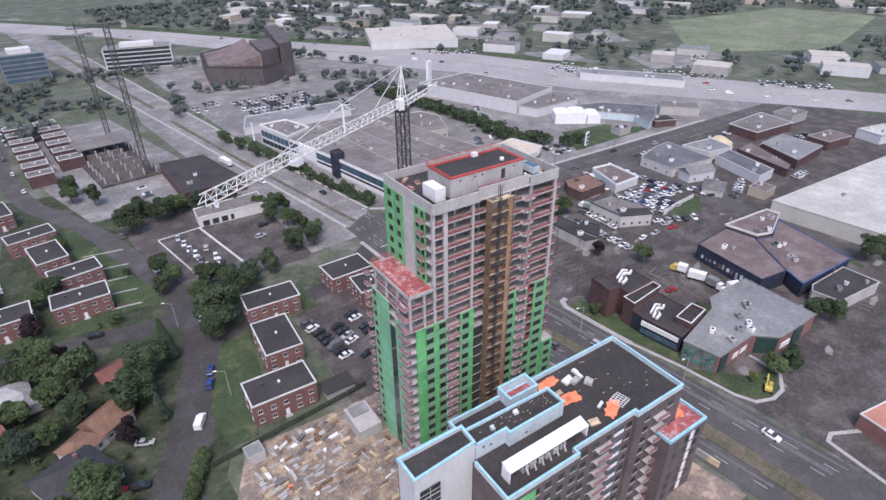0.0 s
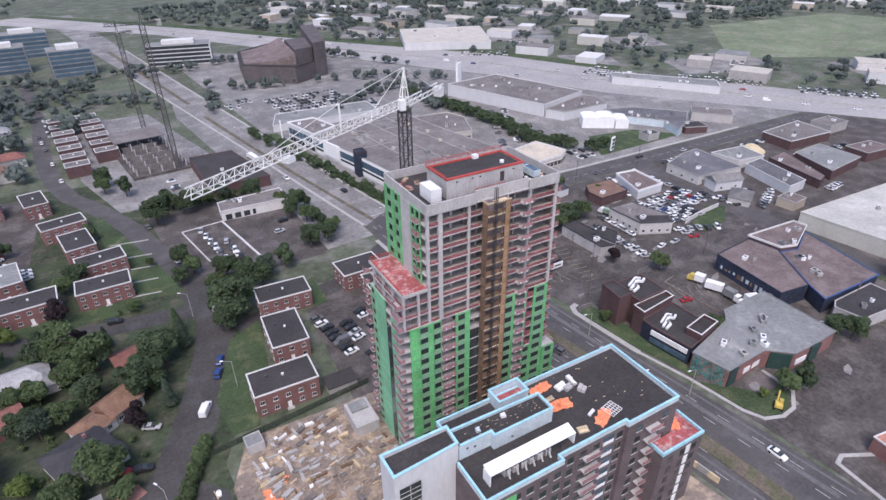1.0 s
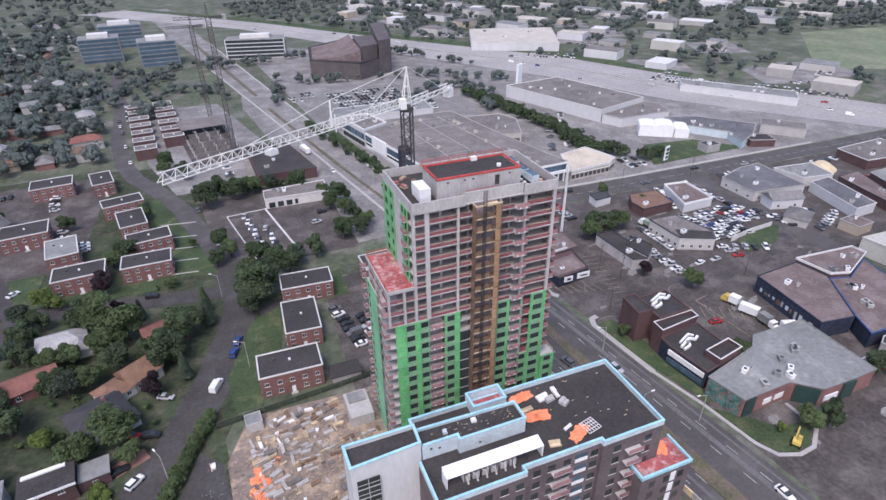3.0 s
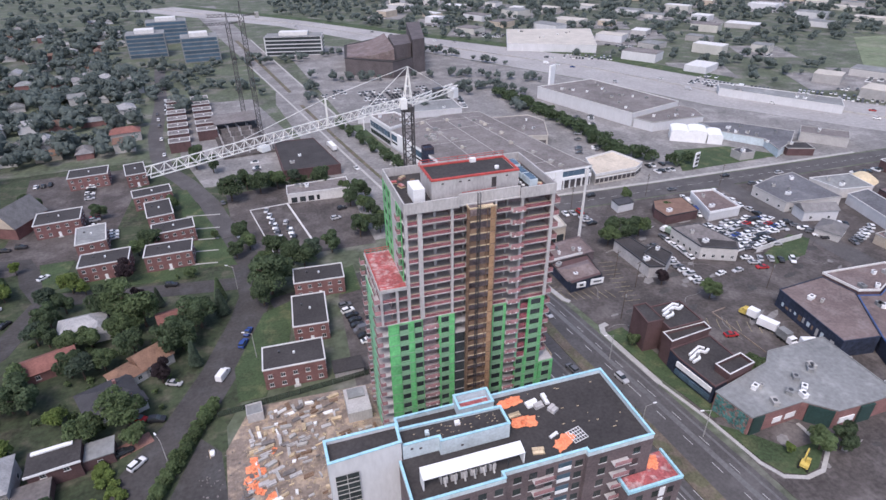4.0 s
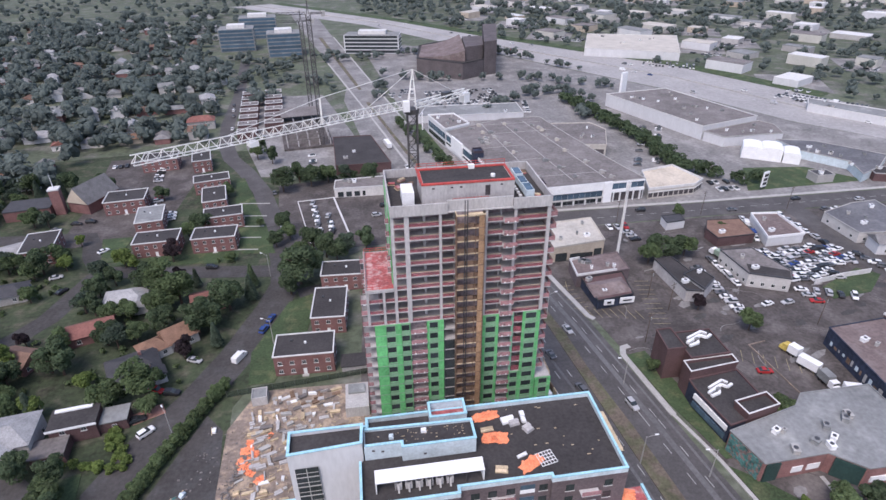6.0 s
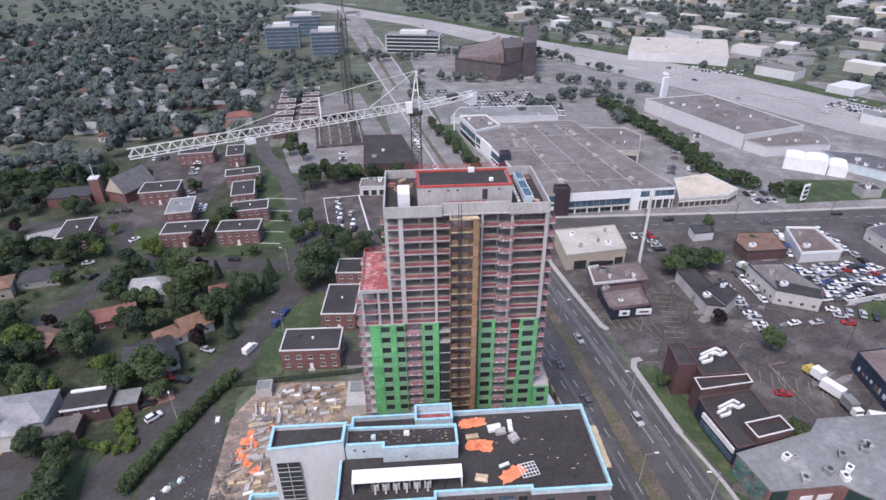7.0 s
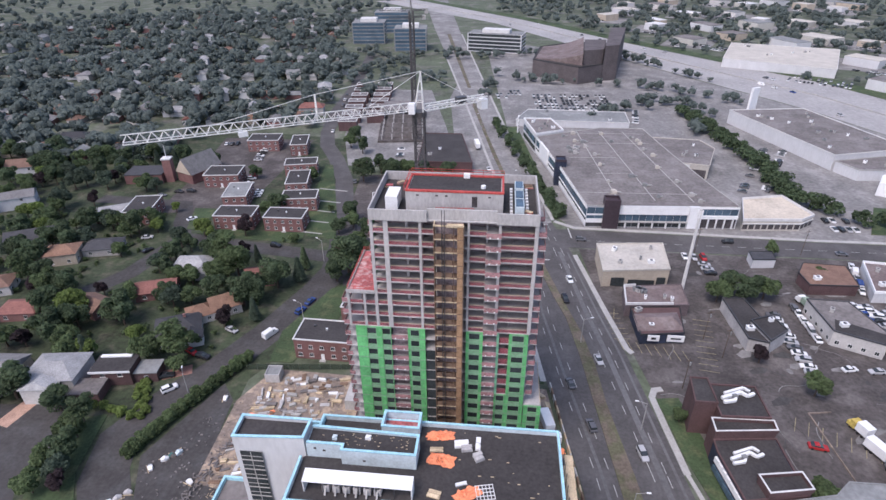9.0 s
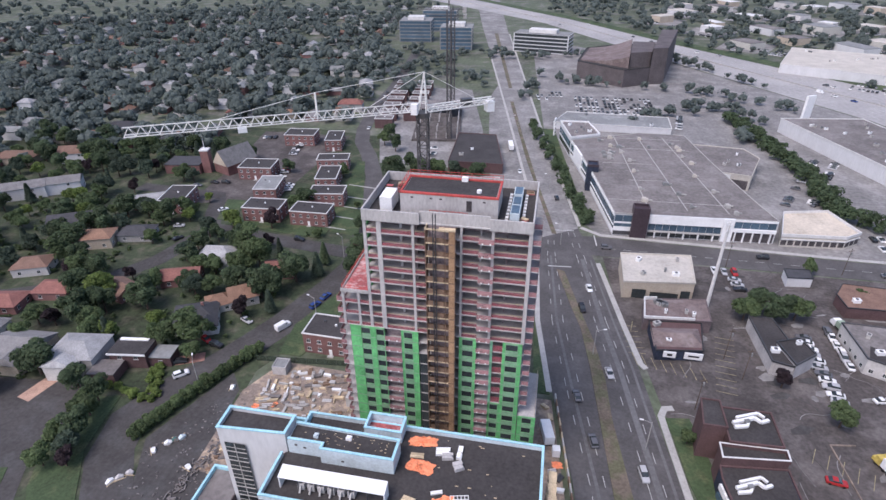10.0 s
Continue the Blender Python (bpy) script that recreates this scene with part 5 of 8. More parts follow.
def facade(thing_, a, b, pieces):
    """Panels along a wall from a to b: (name, from, to, z0, z1, material, proud)."""
    d = Vector((b[0] - a[0], b[1] - a[1]))
    ang = math.degrees(math.atan2(d.y, d.x))
    for name, u0, u1, z0, z1, m, out in pieces:
        part(name, B(u0, u1, -out, 0.1, z0, z1), m, thing_, "", (a[0], a[1], 0), ang)


STORE = [(110.4, 202.4), (172.2, 206.0), (168.3, 222.3), (164.2, 242.2), (159, 269.2), (153, 306.4), (129.3, 306), (108.6, 296), (93.5, 288), (102.3, 247.7)]
SH = 9.6
st = commercial("store", STORE, SH, M_WHITEWALL, M_GRAVEL2, "very large flat-roofed store with blue glass and white bands", M_KERB, 0.35, units=0)
front = [("wall_panel", 0.2, 6.8, 0.3, 2.0, M_STEEL, 0.1), ("wall_panel", 0.2, 6.8, 2.1, 3.9, M_WHITE, 0.25), ("glass_panel", 0.2, 3.4, 4.0, 5.4, M_GLASSBLUE, 0.12), ("glass_panel", 3.5, 6.8, 4.0, 5.4, M_GLASSBLUE, 0.12),
         ("wall_panel", 0.2, 6.8, 5.5, 6.1, M_WHITE, 0.25), ("glass_panel", 0.2, 3.4, 6.2, 9.0, M_GLASSBLUE, 0.12), ("glass_panel", 3.5, 6.8, 6.2, 9.0, M_GLASSBLUE, 0.12),
         ("white_fascia", 13.4, 41.5, 6.2, 9.95, M_WHITE, 0.7), ("canopy_slab", 13.4, 41.5, 2.7, 3.0, M_KERB, 1.2)]
for i in range(10):
    front += [("glass_panel", 13.6 + i * 2.79, 13.6 + i * 2.79 + 2.65, 3.1, 6.1, M_GLASSBLUE, 0.12), ("shop_window", 13.6 + i * 2.79, 13.6 + i * 2.79 + 2.65, 0.3, 2.6, M_GLASS, 0.1)]
    if i % 2:
        front.append(("column", 13.4 + i * 2.79, 13.8 + i * 2.79, 0.1, 2.7, M_WHITE, 1.1))
front += [("white_pillar", 41.6, 45.6, 0.1, 10.0, M_WHITE, 0.9), ("wall_panel", 45.7, 61.6, 8.9, 9.7, M_WHITE, 0.4), ("wall_panel", 45.7, 61.6, 4.6, 5.9, M_WHITE, 0.9), ("arcade", 45.8, 61.4, 0.2, 4.5, M_DARK, 0.06)]
for i in range(5):
    front += [("glass_panel", 45.8 + i * 3.15, 48.8 + i * 3.15, 6.0, 8.8, M_GLASSBLUE, 0.14), ("column", 46.6 + i * 3.3, 47.0 + i * 3.3, 0.1, 4.6, M_WHITE, 0.8)]
facade(st, STORE[0], STORE[1], front)
for a, b in ((STORE[9], STORE[0]), (STORE[8], STORE[9])):
    side, L = [], math.dist(a, b)
    n = round(L / 4.6)
    for i in range(n):
        u = L * i / n
        side += [("glass_panel", u + 0.1, u + L / n - 0.1, 4.9, 8.3, M_GLASSBLUE, 0.12), ("wall_panel", u + 0.06, u + L / n - 0.06, 1.0, 2.8, M_WHITE, 0.2), ("glass_panel", u + 0.1, u + L / n - 0.1, 2.9, 4.2, M_GLASS, 0.1)]
    side += [("wall_panel", 0.2, L - 0.2, 8.4, 9.7, M_WHITE, 0.3), ("wall_panel", 0.2, L - 0.2, 4.25, 4.8, M_WHITE, 0.3)]
    facade(st, a, b, side)
facade(st, STORE[8], STORE[9], [("white_bay", 9, 24, 2.6, 10.2, M_WHITE, 0.9)])
part("sign_tower", B(117.2, 123.4, 200.9, 206, 0, 12.2), M_MAROON, st, "dark maroon entrance tower")
part("sign_tower", B(100.4, 105.4, 244.8, 250.4, 0, 12.6), M_BLACKWALL, st, "dark entrance tower")
for x0, x1, y0, y1 in ((117.2, 123.4, 200.9, 206), (100.4, 105.4, 244.8, 250.4)):
    part("tower_cap", Shape().path([(x0 + 0.15, y0 + 0.15), (x1 - 0.15, y0 + 0.15), (x1 - 0.15, y1 - 0.15), (x0 + 0.15, y1 - 0.15), (x0 + 0.15, y0 + 0.15)], 12.1, 13.2, 0.32), M_MAROON, st)
r = random.Random(4)
s = Shape()
for i, f in enumerate((0.25, 0.52, 0.8)):
    s.wall((110 + 56 * f, 210), (104 + 46 * f, 300), SH, SH + 0.13, 0.4)
for j, (y, f0, f1) in enumerate(((216, 0.02, 0.9), (238, 0.25, 0.52), (258, 0.1, 0.52), (280, 0.25, 0.95), (296, 0.3, 1.0))):
    s.wall((109 - (y - 205) * 0.12 + 54 * f0, y), (109 - (y - 205) * 0.12 + 54 * f1, y + 1.5), SH, SH + 0.12, 0.3)
part("roof_seams", s, M_KERB, st, "pale roof seams")
for i in range(30):
    f, y = r.choice((0.26, 0.53, 0.81)) + r.uniform(-0.05, 0.05) if i < 20 else r.uniform(0.05, 0.3), r.uniform(209, 298) if i < 20 else r.uniform(255, 296)
    x, w = 110 + 56 * f - (y - 210) * (0.067 + 0.11 * f), r.uniform(1.3, 2.6)
    u = part("roof_unit", Shape().box(-w / 2, w / 2, -w / 2.6, w / 2.6, 0, 1.2).box(-w / 2.4, w / 5, -w / 3, w / 3, 1.2, 1.55), (M_KERB, M_BEIGE, M_GREYROOF)[i % 3], st, "", (x, y, SH + 0.06), r.uniform(-6, 12))
    part("duct", Shape().bar((w / 2, 0, 0.6), (w / 2 + r.uniform(0.8, 2.2), 0.2, 0.5), 0.5), M_KERB, u)
pd = [(173.8, 204.2), (197.4, 206), (204.2, 211), (198.8, 229.7), (180.5, 225.2)]
dk2 = commercial("store_wing", pd, 4.6, M_BEIGE, mat("sand_coloured_deck", (0.5, 0.44, 0.36), vary=0.14, coarse=0.1, fine=1), "sand-coloured parking deck with pale parapets beside the store", M_COPING, 1.1)
for a, b in ((pd[0], pd[1]), (pd[1], pd[2])):
    L = math.dist(a, b)
    n = round(L / 2.6)
    facade(dk2, a, b, [("opening", L * i / n + 0.3, L * (i + 1) / n - 0.3, 0.8, 2.9, M_DARK, 0.03) for i in range(n)] + [("ledge", 0, L, 3.2, 3.6, M_COPING, 0.3)])
an = commercial("store_annex", [(160.8, 262), (176, 258.5), (186, 284), (181.6, 297), (154.8, 300)], 7, M_BEIGE, M_GRAVEL2, "beige rear annex of the store", M_BEIGE, 0.5, 5, seed=8)
facade(an, (160.8, 262), (176, 258.5), [("loading_bay", 1.0, 4.0, 0.2, 3.6, M_DARK, 0.05), ("loading_bay", 7.0, 14.6, 0.2, 4.6, M_DARK, 0.05), ("wall_panel", 4.2, 6.8, 0.2, 6.9, M_COPING, 0.3)])
cs = commercial("shop", [(93, 288.6), (108.2, 296.6), (102.6, 317.6), (87, 317)], 10.6, M_WHITEWALL, M_GRAVEL2, "tall pale corner block of the store", M_WHITE, 0.9, units=6)
facade(cs, (87, 317), (93, 288.6), [("glass_panel", 1 + i * 4, 4.6 + i * 4, 5.0, 8.4, M_GLASSBLUE, 0.12) for i in range(7)] + [("glass_panel", 1 + i * 4, 4.6 + i * 4, 1.0, 3.6, M_GLASS, 0.12) for i in range(7)])
commercial("bank", [(110.9, 157), (134, 160), (135.6, 178.5), (111.2, 176)], 6.3, M_TAN, M_BEIGE, "tan flat-roofed commercial building with dark openings", M_BEIGE, 0.5, 5)
for x0, x1, z1 in ((114, 118.5, 3.6), (120, 129, 2.6), (130, 133, 3.2)):
    solid("shopfront", B(x0, x1, 0, 0.3, 0.2, z1), M_GLASS, "dark shopfront glazing in the tan building", "window", (0, 157.1 + (x0 - 110.9) * 0.13 - 0.15, 0), 0)
commercial("restaurant", [(115.8, 140), (136, 142), (136.5, 154), (117, 151)], 4.2, M_BROWNWALL, M_BROWNROOF, "flat-roofed restaurant with a dull reddish roof and white edge", M_BROWNWALL, 0.3, 9, seed=3)
solid("roof_screen", Shape().path([(131, 141.6), (116, 140.1), (117.1, 150.8), (121, 151.5)], 4.2, 5.3, 0.4), M_COPING, "white parapet screen on the restaurant roof", "parapet")
rs = commercial("restaurant", [(118, 126), (131, 128), (133, 141.5), (117.5, 139.8)], 3.6, M_BLACKWALL, M_BRICKDARK, "low dark restaurant front with white signs", M_BLACKPLASTIC, 0.3, 2, seed=6)
part("gable_roof", Shape().add([(117.4, 127.5, 3.7), (131.5, 129.5, 3.7), (131.5, 138.5, 3.7), (117.4, 136.5, 3.7), (120.5, 132.5, 5.4), (128.5, 133.8, 5.4)], [(0, 1, 5, 4), (2, 3, 4, 5), (3, 0, 4), (1, 2, 5), (3, 2, 1, 0)]), M_BROWNROOF, rs)
part("sign_board", B(120, 123.4, 125.6, 125.9, 1.8, 3.8), M_WHITE, rs, "white sign board with dark bars")
part("sign_board", B(126, 131, 126.6, 126.9, 1.2, 3.4), M_WHITE, rs, "white sign board with dark bars")
part("sign_bar", B(121, 122.4, 125.5, 125.58, 2.4, 3.2), M_BLACKPLASTIC, rs)
part("sign_bar", B(127, 130, 126.5, 126.58, 2.1, 2.6), M_BLACKPLASTIC, rs)
commercial("workshop", [(147.8, 146.8), (148.8, 126), (154, 124.5), (157, 130), (154.5, 147)], 4.4, M_CONCRETE, M_GRAVEL, "long low grey workshop with a dark roof", M_STEEL, 0.4, 1)
commercial("garage", [(152, 134), (154.2, 124.4), (161, 130), (159, 137)], 5.2, M_CONCRETE, M_GRAVEL, "square grey annex with a raised parapet", M_STEEL, 0.5, 1, seed=9)
ws = commercial("workshop", [(174, 147.5), (174.6, 131), (186.6, 125.2), (190, 130), (186.3, 147)], 5.2, M_SIDING, M_GRAVEL2, "two-storey grey workshop office beside a car yard", M_STEEL, 0.3, 2, windows=3.2)
part("front_roof", Shape().prism([(175, 131.2), (186.5, 125.7), (189.5, 130.1), (177.5, 137)], 5.27, 5.33), M_GRAVEL, ws, "dark gravel front roof")
commercial("hut", [(167.4, 174.3), (175.7, 175.2), (176.5, 181), (168, 180.5)], 3.6, M_WHITEWALL, ROOFS[1], "small hut with a dark roof", M_BLACKPLASTIC, 0.2)
commercial("workshop", [(179.6, 166), (180, 158.2), (196, 158.8), (198, 172), (184, 173)], 4, M_BRICKDARK, ROOFS[2], "low brown-walled workshop with brown roof", M_BLACKPLASTIC, 0.2, 1)
us = commercial("body_shop", [(205.4, 175.3), (199, 155.2), (215, 155.6), (216.4, 174)], 3.8, M_WHITEWALL, M_BROWNROOF, "white-walled body shop with a broad white parapet", M_WHITE, 0.9, 2)
commercial("warehouse", [(236, 171), (236, 152), (264, 149.5), (266, 178), (254, 177)], 4.4, M_SIDING, M_SLATE, "wide grey workshop with a low pitched roof", M_KERB, 0.3, 4, windows=5)
commercial("warehouse", [(304, 147), (295, 123), (325.5, 126), (327, 148)], 5, M_BRICKDARK, M_GREYROOF, "brown workshop with a striped pale roof", M_KERB, 0.3, 2)
house(244.5, 144.6, 15, 7.5, -14, 0, M_WHITEWALL, 4.6, 2.2, False, "white two-storey house used as an office")
house(237.5, 130.5, 11, 9, 28, 0, M_SIDING, 3.4, 2.2, True, "low grey-roofed house beside parked cars")
commercial("workshop", [(269, 150.6), (261.5, 123), (274.5, 123.6), (281.8, 151.6)], 4.5, M_WHITEWALL, M_SLATE, "long low workshop with white side walls", M_COPING, 0.3, 2, seed=71)
commercial("workshop", [(288, 150.8), (280.6, 120), (288.6, 122.6), (303, 152)], 4, M_BRICKDARK, M_BROWNROOF, "long low brown-roofed workshop", M_BLACKPLASTIC, 0.2, 2, seed=72)
commercial("shop", [(268, 170), (270, 155.5), (287, 153), (290, 168)], 4.5, M_SIDING, M_GREYROOF, "low pale grey building with flat roof", M_COPING, 0.3, 3)
heap = Shape()
for k in range(14):
    a0, a1 = 2 * math.pi * k / 14, 2 * math.pi * (k + 1) / 14
    p = [(10 * math.cos(a) * (1 + 0.12 * math.sin(3 * a)), 7 * math.sin(a), 0) for a in (a0, a1)]
    q = [(6 * math.cos(a), 3.6 * math.sin(a), 2.4 + 0.3 * math.sin(2 * a)) for a in (a0, a1)]
    heap.add([p[0], p[1], q[1], q[0]], [(0, 1, 2, 3)]).add([q[0], q[1], (0, 0, 3.4)], [(0, 1, 2)])
solid("sand_heap", heap, mat("pale_sand", (0.58, 0.48, 0.32), vary=0.12, coarse=0.2, fine=1.5), "large heap of pale yellow sand in a yard", "sand heap", (299.5, 168, 0), 20)
commercial("shop", [(320, 176), (318, 158), (352, 156), (356, 178)], 5, M_BRICKDARK, M_GRAVEL2, "low brown building with a grey roof", M_COPING, 0.3, 4)
commercial("warehouse", [(235, 102.5), (240, 64), (330, 40), (345, 98)], 6.8, M_CREAM, M_PALEROOF, "large cream metal warehouse with a pale roof", M_CREAM, 0.3, 4)
commercial("warehouse", [(216, 354), (242, 276), (285, 289), (263, 361)], 8, M_WHITEWALL, M_GRAVEL2, "long white-walled warehouse with a grey roof", M_COPING, 0.5, 18, seed=12)
commercial("warehouse", [(242.6, 275), (248, 263), (268, 264), (285, 264), (290, 280), (286, 288)], 5.5, M_WHITEWALL, M_GRAVEL2, "low white annex of the warehouse", M_KERB, 0.4, 8, seed=14)
commercial("workshop", [(276.5, 258), (276.5, 241), (291, 221), (284.5, 205), (299.5, 212), (317, 226), (295, 252)], 4.4, M_PALEBLUE, M_SLATE, "long low workshop row with pale blue walls and dark roofs", M_KERB, 0.3, 12, seed=15)
for i in range(3):
    sh, W, D, H = Shape(), (4.7, 5.0, 4.0)[i], 6.5, (5.6, 6.0, 4.6)[i]
    arch = [(W * math.cos(math.pi * k / 8), H + 1.2 * math.sin(math.pi * k / 8)) for k in range(9)]
    rim = [(W, 0)] + arch + [(-W, 0)]
    n = len(rim)
    sh.add([(x, y, z) for y in (-D, D) for x, z in rim], [tuple(range(n)), tuple(range(2 * n - 1, n - 1, -1))] + [(k, n + k, n + (k + 1) % n, (k + 1) % n) for k in range(n)])
    solid("storage_shelter", sh, M_WHITE, "white round-topped fabric storage shelter", "shelter", (255.4 + 8.0 * i, 248.9 - 5.3 * i, 0), -33.7, "white storage shelters")
# office of dark brick volumes by the lawn
of = thing("office_building", "dark red brick office of stacked boxes with white roof ducts", "building")
for pts, h, m in (([(123, 92), (128.2, 92), (128.2, 100.5), (124, 100.5)], 10.5, M_BRICKDARK), ([(128.25, 88.8), (139.6, 89.2), (139.6, 99.5), (128.25, 99.5)], 9.5, M_BRICKDARK), ([(126, 84.6), (140.2, 86.2), (140.4, 89.1), (126.2, 88.7)], 8.0, M_BRICKDARK),
                  ([(125.8, 81), (127.6, 68.4), (141, 71), (140.5, 86.1), (126, 84.5)], 6.0, M_BLACKWALL), ([(132.3, 69.2), (141.6, 71.0), (141, 75.2), (131.6, 73.6)], 7.4, M_BRICKDARK)):
    v = part("volume", Shape().prism(pts, 0, h), m, of)
    cx, cy = sum(p[0] for p in pts) / len(pts), sum(p[1] for p in pts) / len(pts)
    part("roof", Shape().prism([(cx + (p[0] - cx) * 0.96, cy + (p[1] - cy) * 0.96) for p in pts], h, h + 0.06), M_GRAVEL, v)
    s = Shape()
    s.path(pts + pts[:1], h - 0.05, h + (1.0 if h in (8.0, 7.4) else 0.4), 0.35)
    part("parapet", s, M_BRICKDARK, v)
    if h in (8.0, 7.4):
        part("coping", coping(Shape(), pts + pts[:1], h + 1.1, 0.36, 0.1), M_COPING, v)
for i in range(7):
    a, b = Vector((125.6, 80.4)).lerp(Vector((127.4, 69)), i / 7), Vector((125.6, 80.4)).lerp(Vector((127.4, 69)), (i + 0.8) / 7)
    for z in (1.0, 3.6):
        part("window", Shape().wall(tuple(a), tuple(b), z, z + 1.5, 0.5), M_WHITE if z > 3 else M_GLASSBLUE, of)
for x, y, z, sc in ((133.0, 95, 9.56, 1.25), (130.8, 79.5, 6.06, 1.15)):
    dct = thing("roof_duct", "large white bent air ducts on the office roof", "air duct", (x, y, z), 20, "white roof ducts")
    for p, q, w in (((-2.6, 0.2, 0.6), (2.0, 0.6, 0.6), 0.6), ((-2.8, -0.7, 0.5), (-0.4, -0.9, 0.5), 0.55), ((-0.4, -0.9, 0.5), (0.6, 0.2, 0.5), 0.5), ((2.0, 0.6, 0.6), (2.6, -0.6, 0.6), 0.55), ((2.6, -0.6, 0.6), (4.2, -0.4, 0.6), 0.55), ((-1.2, 1.3, 0.5), (3.4, 1.6, 0.5), 0.5), ((3.4, 1.6, 0.5), (3.9, 0.4, 0.5), 0.45)):
        part("duct", Shape().bar(Vector(p) * sc, Vector(q) * sc, w * sc), M_WHITE, dct)
    part("plant_box", B(-0.5, 0.7, -0.5, 0.4, 0, 1.0 * sc), M_GREYROOF, dct)
# grey-roofed brick building with green cladding
gb = commercial("clinic", [(126.6, 66.9), (128.7, 57), (144.7, 57.5), (150.6, 52.2), (162.4, 52.0), (170, 52.2), (171, 75.5), (151.4, 75.4), (147.2, 71.7)], 6, M_BRICK, M_GREYROOF, "low red brick building with pale grey roof and green glazing", M_GREYROOF, 0.25, 9, seed=22)
for p, q, m in (((126.7, 66.2), (128.5, 57.8), M_TEAL), ((129.4, 56.9), (132.5, 57.0), M_GREENGLASS), ((146, 56.2), (150.0, 52.7), M_GREENGLASS), ((158, 51.8), (161.8, 51.7), M_GREENGLASS)):
    part("glazed_bay", Shape().wall(p, q, 0.1, 5.6, 0.5), m, gb)
for p, q in (((136.5, 57.2), (139, 57.3)), ((140.5, 57.35), (143.5, 57.5)), ((152, 52.1), (156.5, 52))):
    part("window", Shape().wall(p, q, 1.4, 3.2, 0.3), M_WHITE, gb)
# blue-black building with wall painting
bb = commercial("workshop", [(178.5, 98.5), (175, 72), (187, 70.4), (200, 89.5), (198, 100)], 6, M_BLACKWALL, M_BROWNROOF, "blue-black walled workshop with pale painted marks", M_BLACKWALL, 0.3, 2, seed=31)
r = random.Random(3)
for i in range(12):
    a = Vector((178.2, 96)).lerp(Vector((175.3, 74)), i / 12)
    b = a + (Vector((175.3, 74)) - Vector((178.2, 96))).normalized() * r.uniform(0.5, 1.5)
    part("painted_mark", Shape().wall(tuple(a), tuple(b), r.uniform(1, 2.2), r.uniform(2.5, 3.8), 0.12 + 0.02), (M_PALEBLUE, M_TIMBER, M_KERB)[i % 3], bb)
commercial("workshop", [(198.4, 100.6), (200.4, 89), (207, 87), (224.5, 94), (224, 99)], 7, M_BRICKDARK, M_BROWNROOF, "raised reddish flat roof with a pale edge", M_COPING, 0.7, 4, seed=33)
commercial("workshop", [(188, 70.2), (184.6, 63.4), (214.4, 62.4), (223, 93), (207.5, 86.5), (200.4, 88.6)], 5.4, M_BLACKWALL, M_BROWNROOF, "blue-walled workshop with a reddish roof", mat("blue_edge", (0.05, 0.1, 0.25)), 0.3, 6, seed=35)
commercial("shop", [(184.5, 60), (186, 52), (208, 50), (208, 61.5), (188, 61.8)], 4.5, M_CONCRETE, M_GRAVEL, "low strip of shops with a dark roof", M_CONCRETE, 0.3, 3, seed=36)
commercial("shop", [(133, -30), (150, -30), (152, 24), (140, 26)], 4.5, M_BRICK, mat("salmon_roof", (0.42, 0.2, 0.15), vary=0.15), "low building with a salmon-red roof", M_COPING, 0.3, 2, seed=37)
# strip of shops, workshops and the distant building site
sm = commercial("shop", [(31.5, 230.2), (60, 229.6), (60, 242.3), (31.9, 240)], 4.4, M_SIDING, M_GRAVEL2, "low pale strip of shops with a flat roof", M_COPING, 0.5, 3, seed=41)
for i in range(7):
    part("shopfront", B(33 + i * 3.8, 35.6 + i * 3.8, 229.9, 230.4, 0.4, 2.8), M_GLASS, sm)
commercial("shop", [(32, 258), (60, 258), (51.5, 303), (30, 303)], 5, M_BRICKDARK, M_GRAVEL, "flat dark-roofed brick store building", M_BRICKDARK, 0.4, 2, seed=42)
deck = solid("parking_deck", Shape().prism([(14.7, 227.3), (30.9, 229.3), (39.3, 183.2), (22.6, 185.8)], -0.2, 0.5), M_ASPHALT, "raised grey parking area", "parking deck", kind="structure")
solid("wall_kerb", strip([(30.9, 229.3), (39.3, 183.2)], 0.7, 1.0), M_COPING, "long white low wall beside the car park", "wall", kind="structure")
solid("wall_kerb", strip([(31, 229.4), (14.7, 227.4), (22.6, 185.8)], 0.3, 0.8), M_COPING, "thin white edge round the car park", "wall", kind="structure")
site = thing("building_site", "distant concrete building frame with bare columns and walls", "building site", (12, 332, 0), 8)
part("slab", B(-14, 14, -32, 32, 0, 1.2), M_ASPHALT, site)
for i in range(5):
    for j in range(9):
        part("column", B(-12 + i * 6, -11.4 + i * 6, -30 + j * 7.4, -29.4 + j * 7.4, 1.2, 4.5 + ((i * j) % 3)), M_CONCRETE, site)
part("slab", B(-13, 13, 10, 31, 7, 7.3), M_GRAVEL2, site)
for j in range(5):
    part("shear_wall", B(-10, 8, -26 + j * 9, -25.6 + j * 9, 1.2, 4.2), M_GRAVEL2, site)
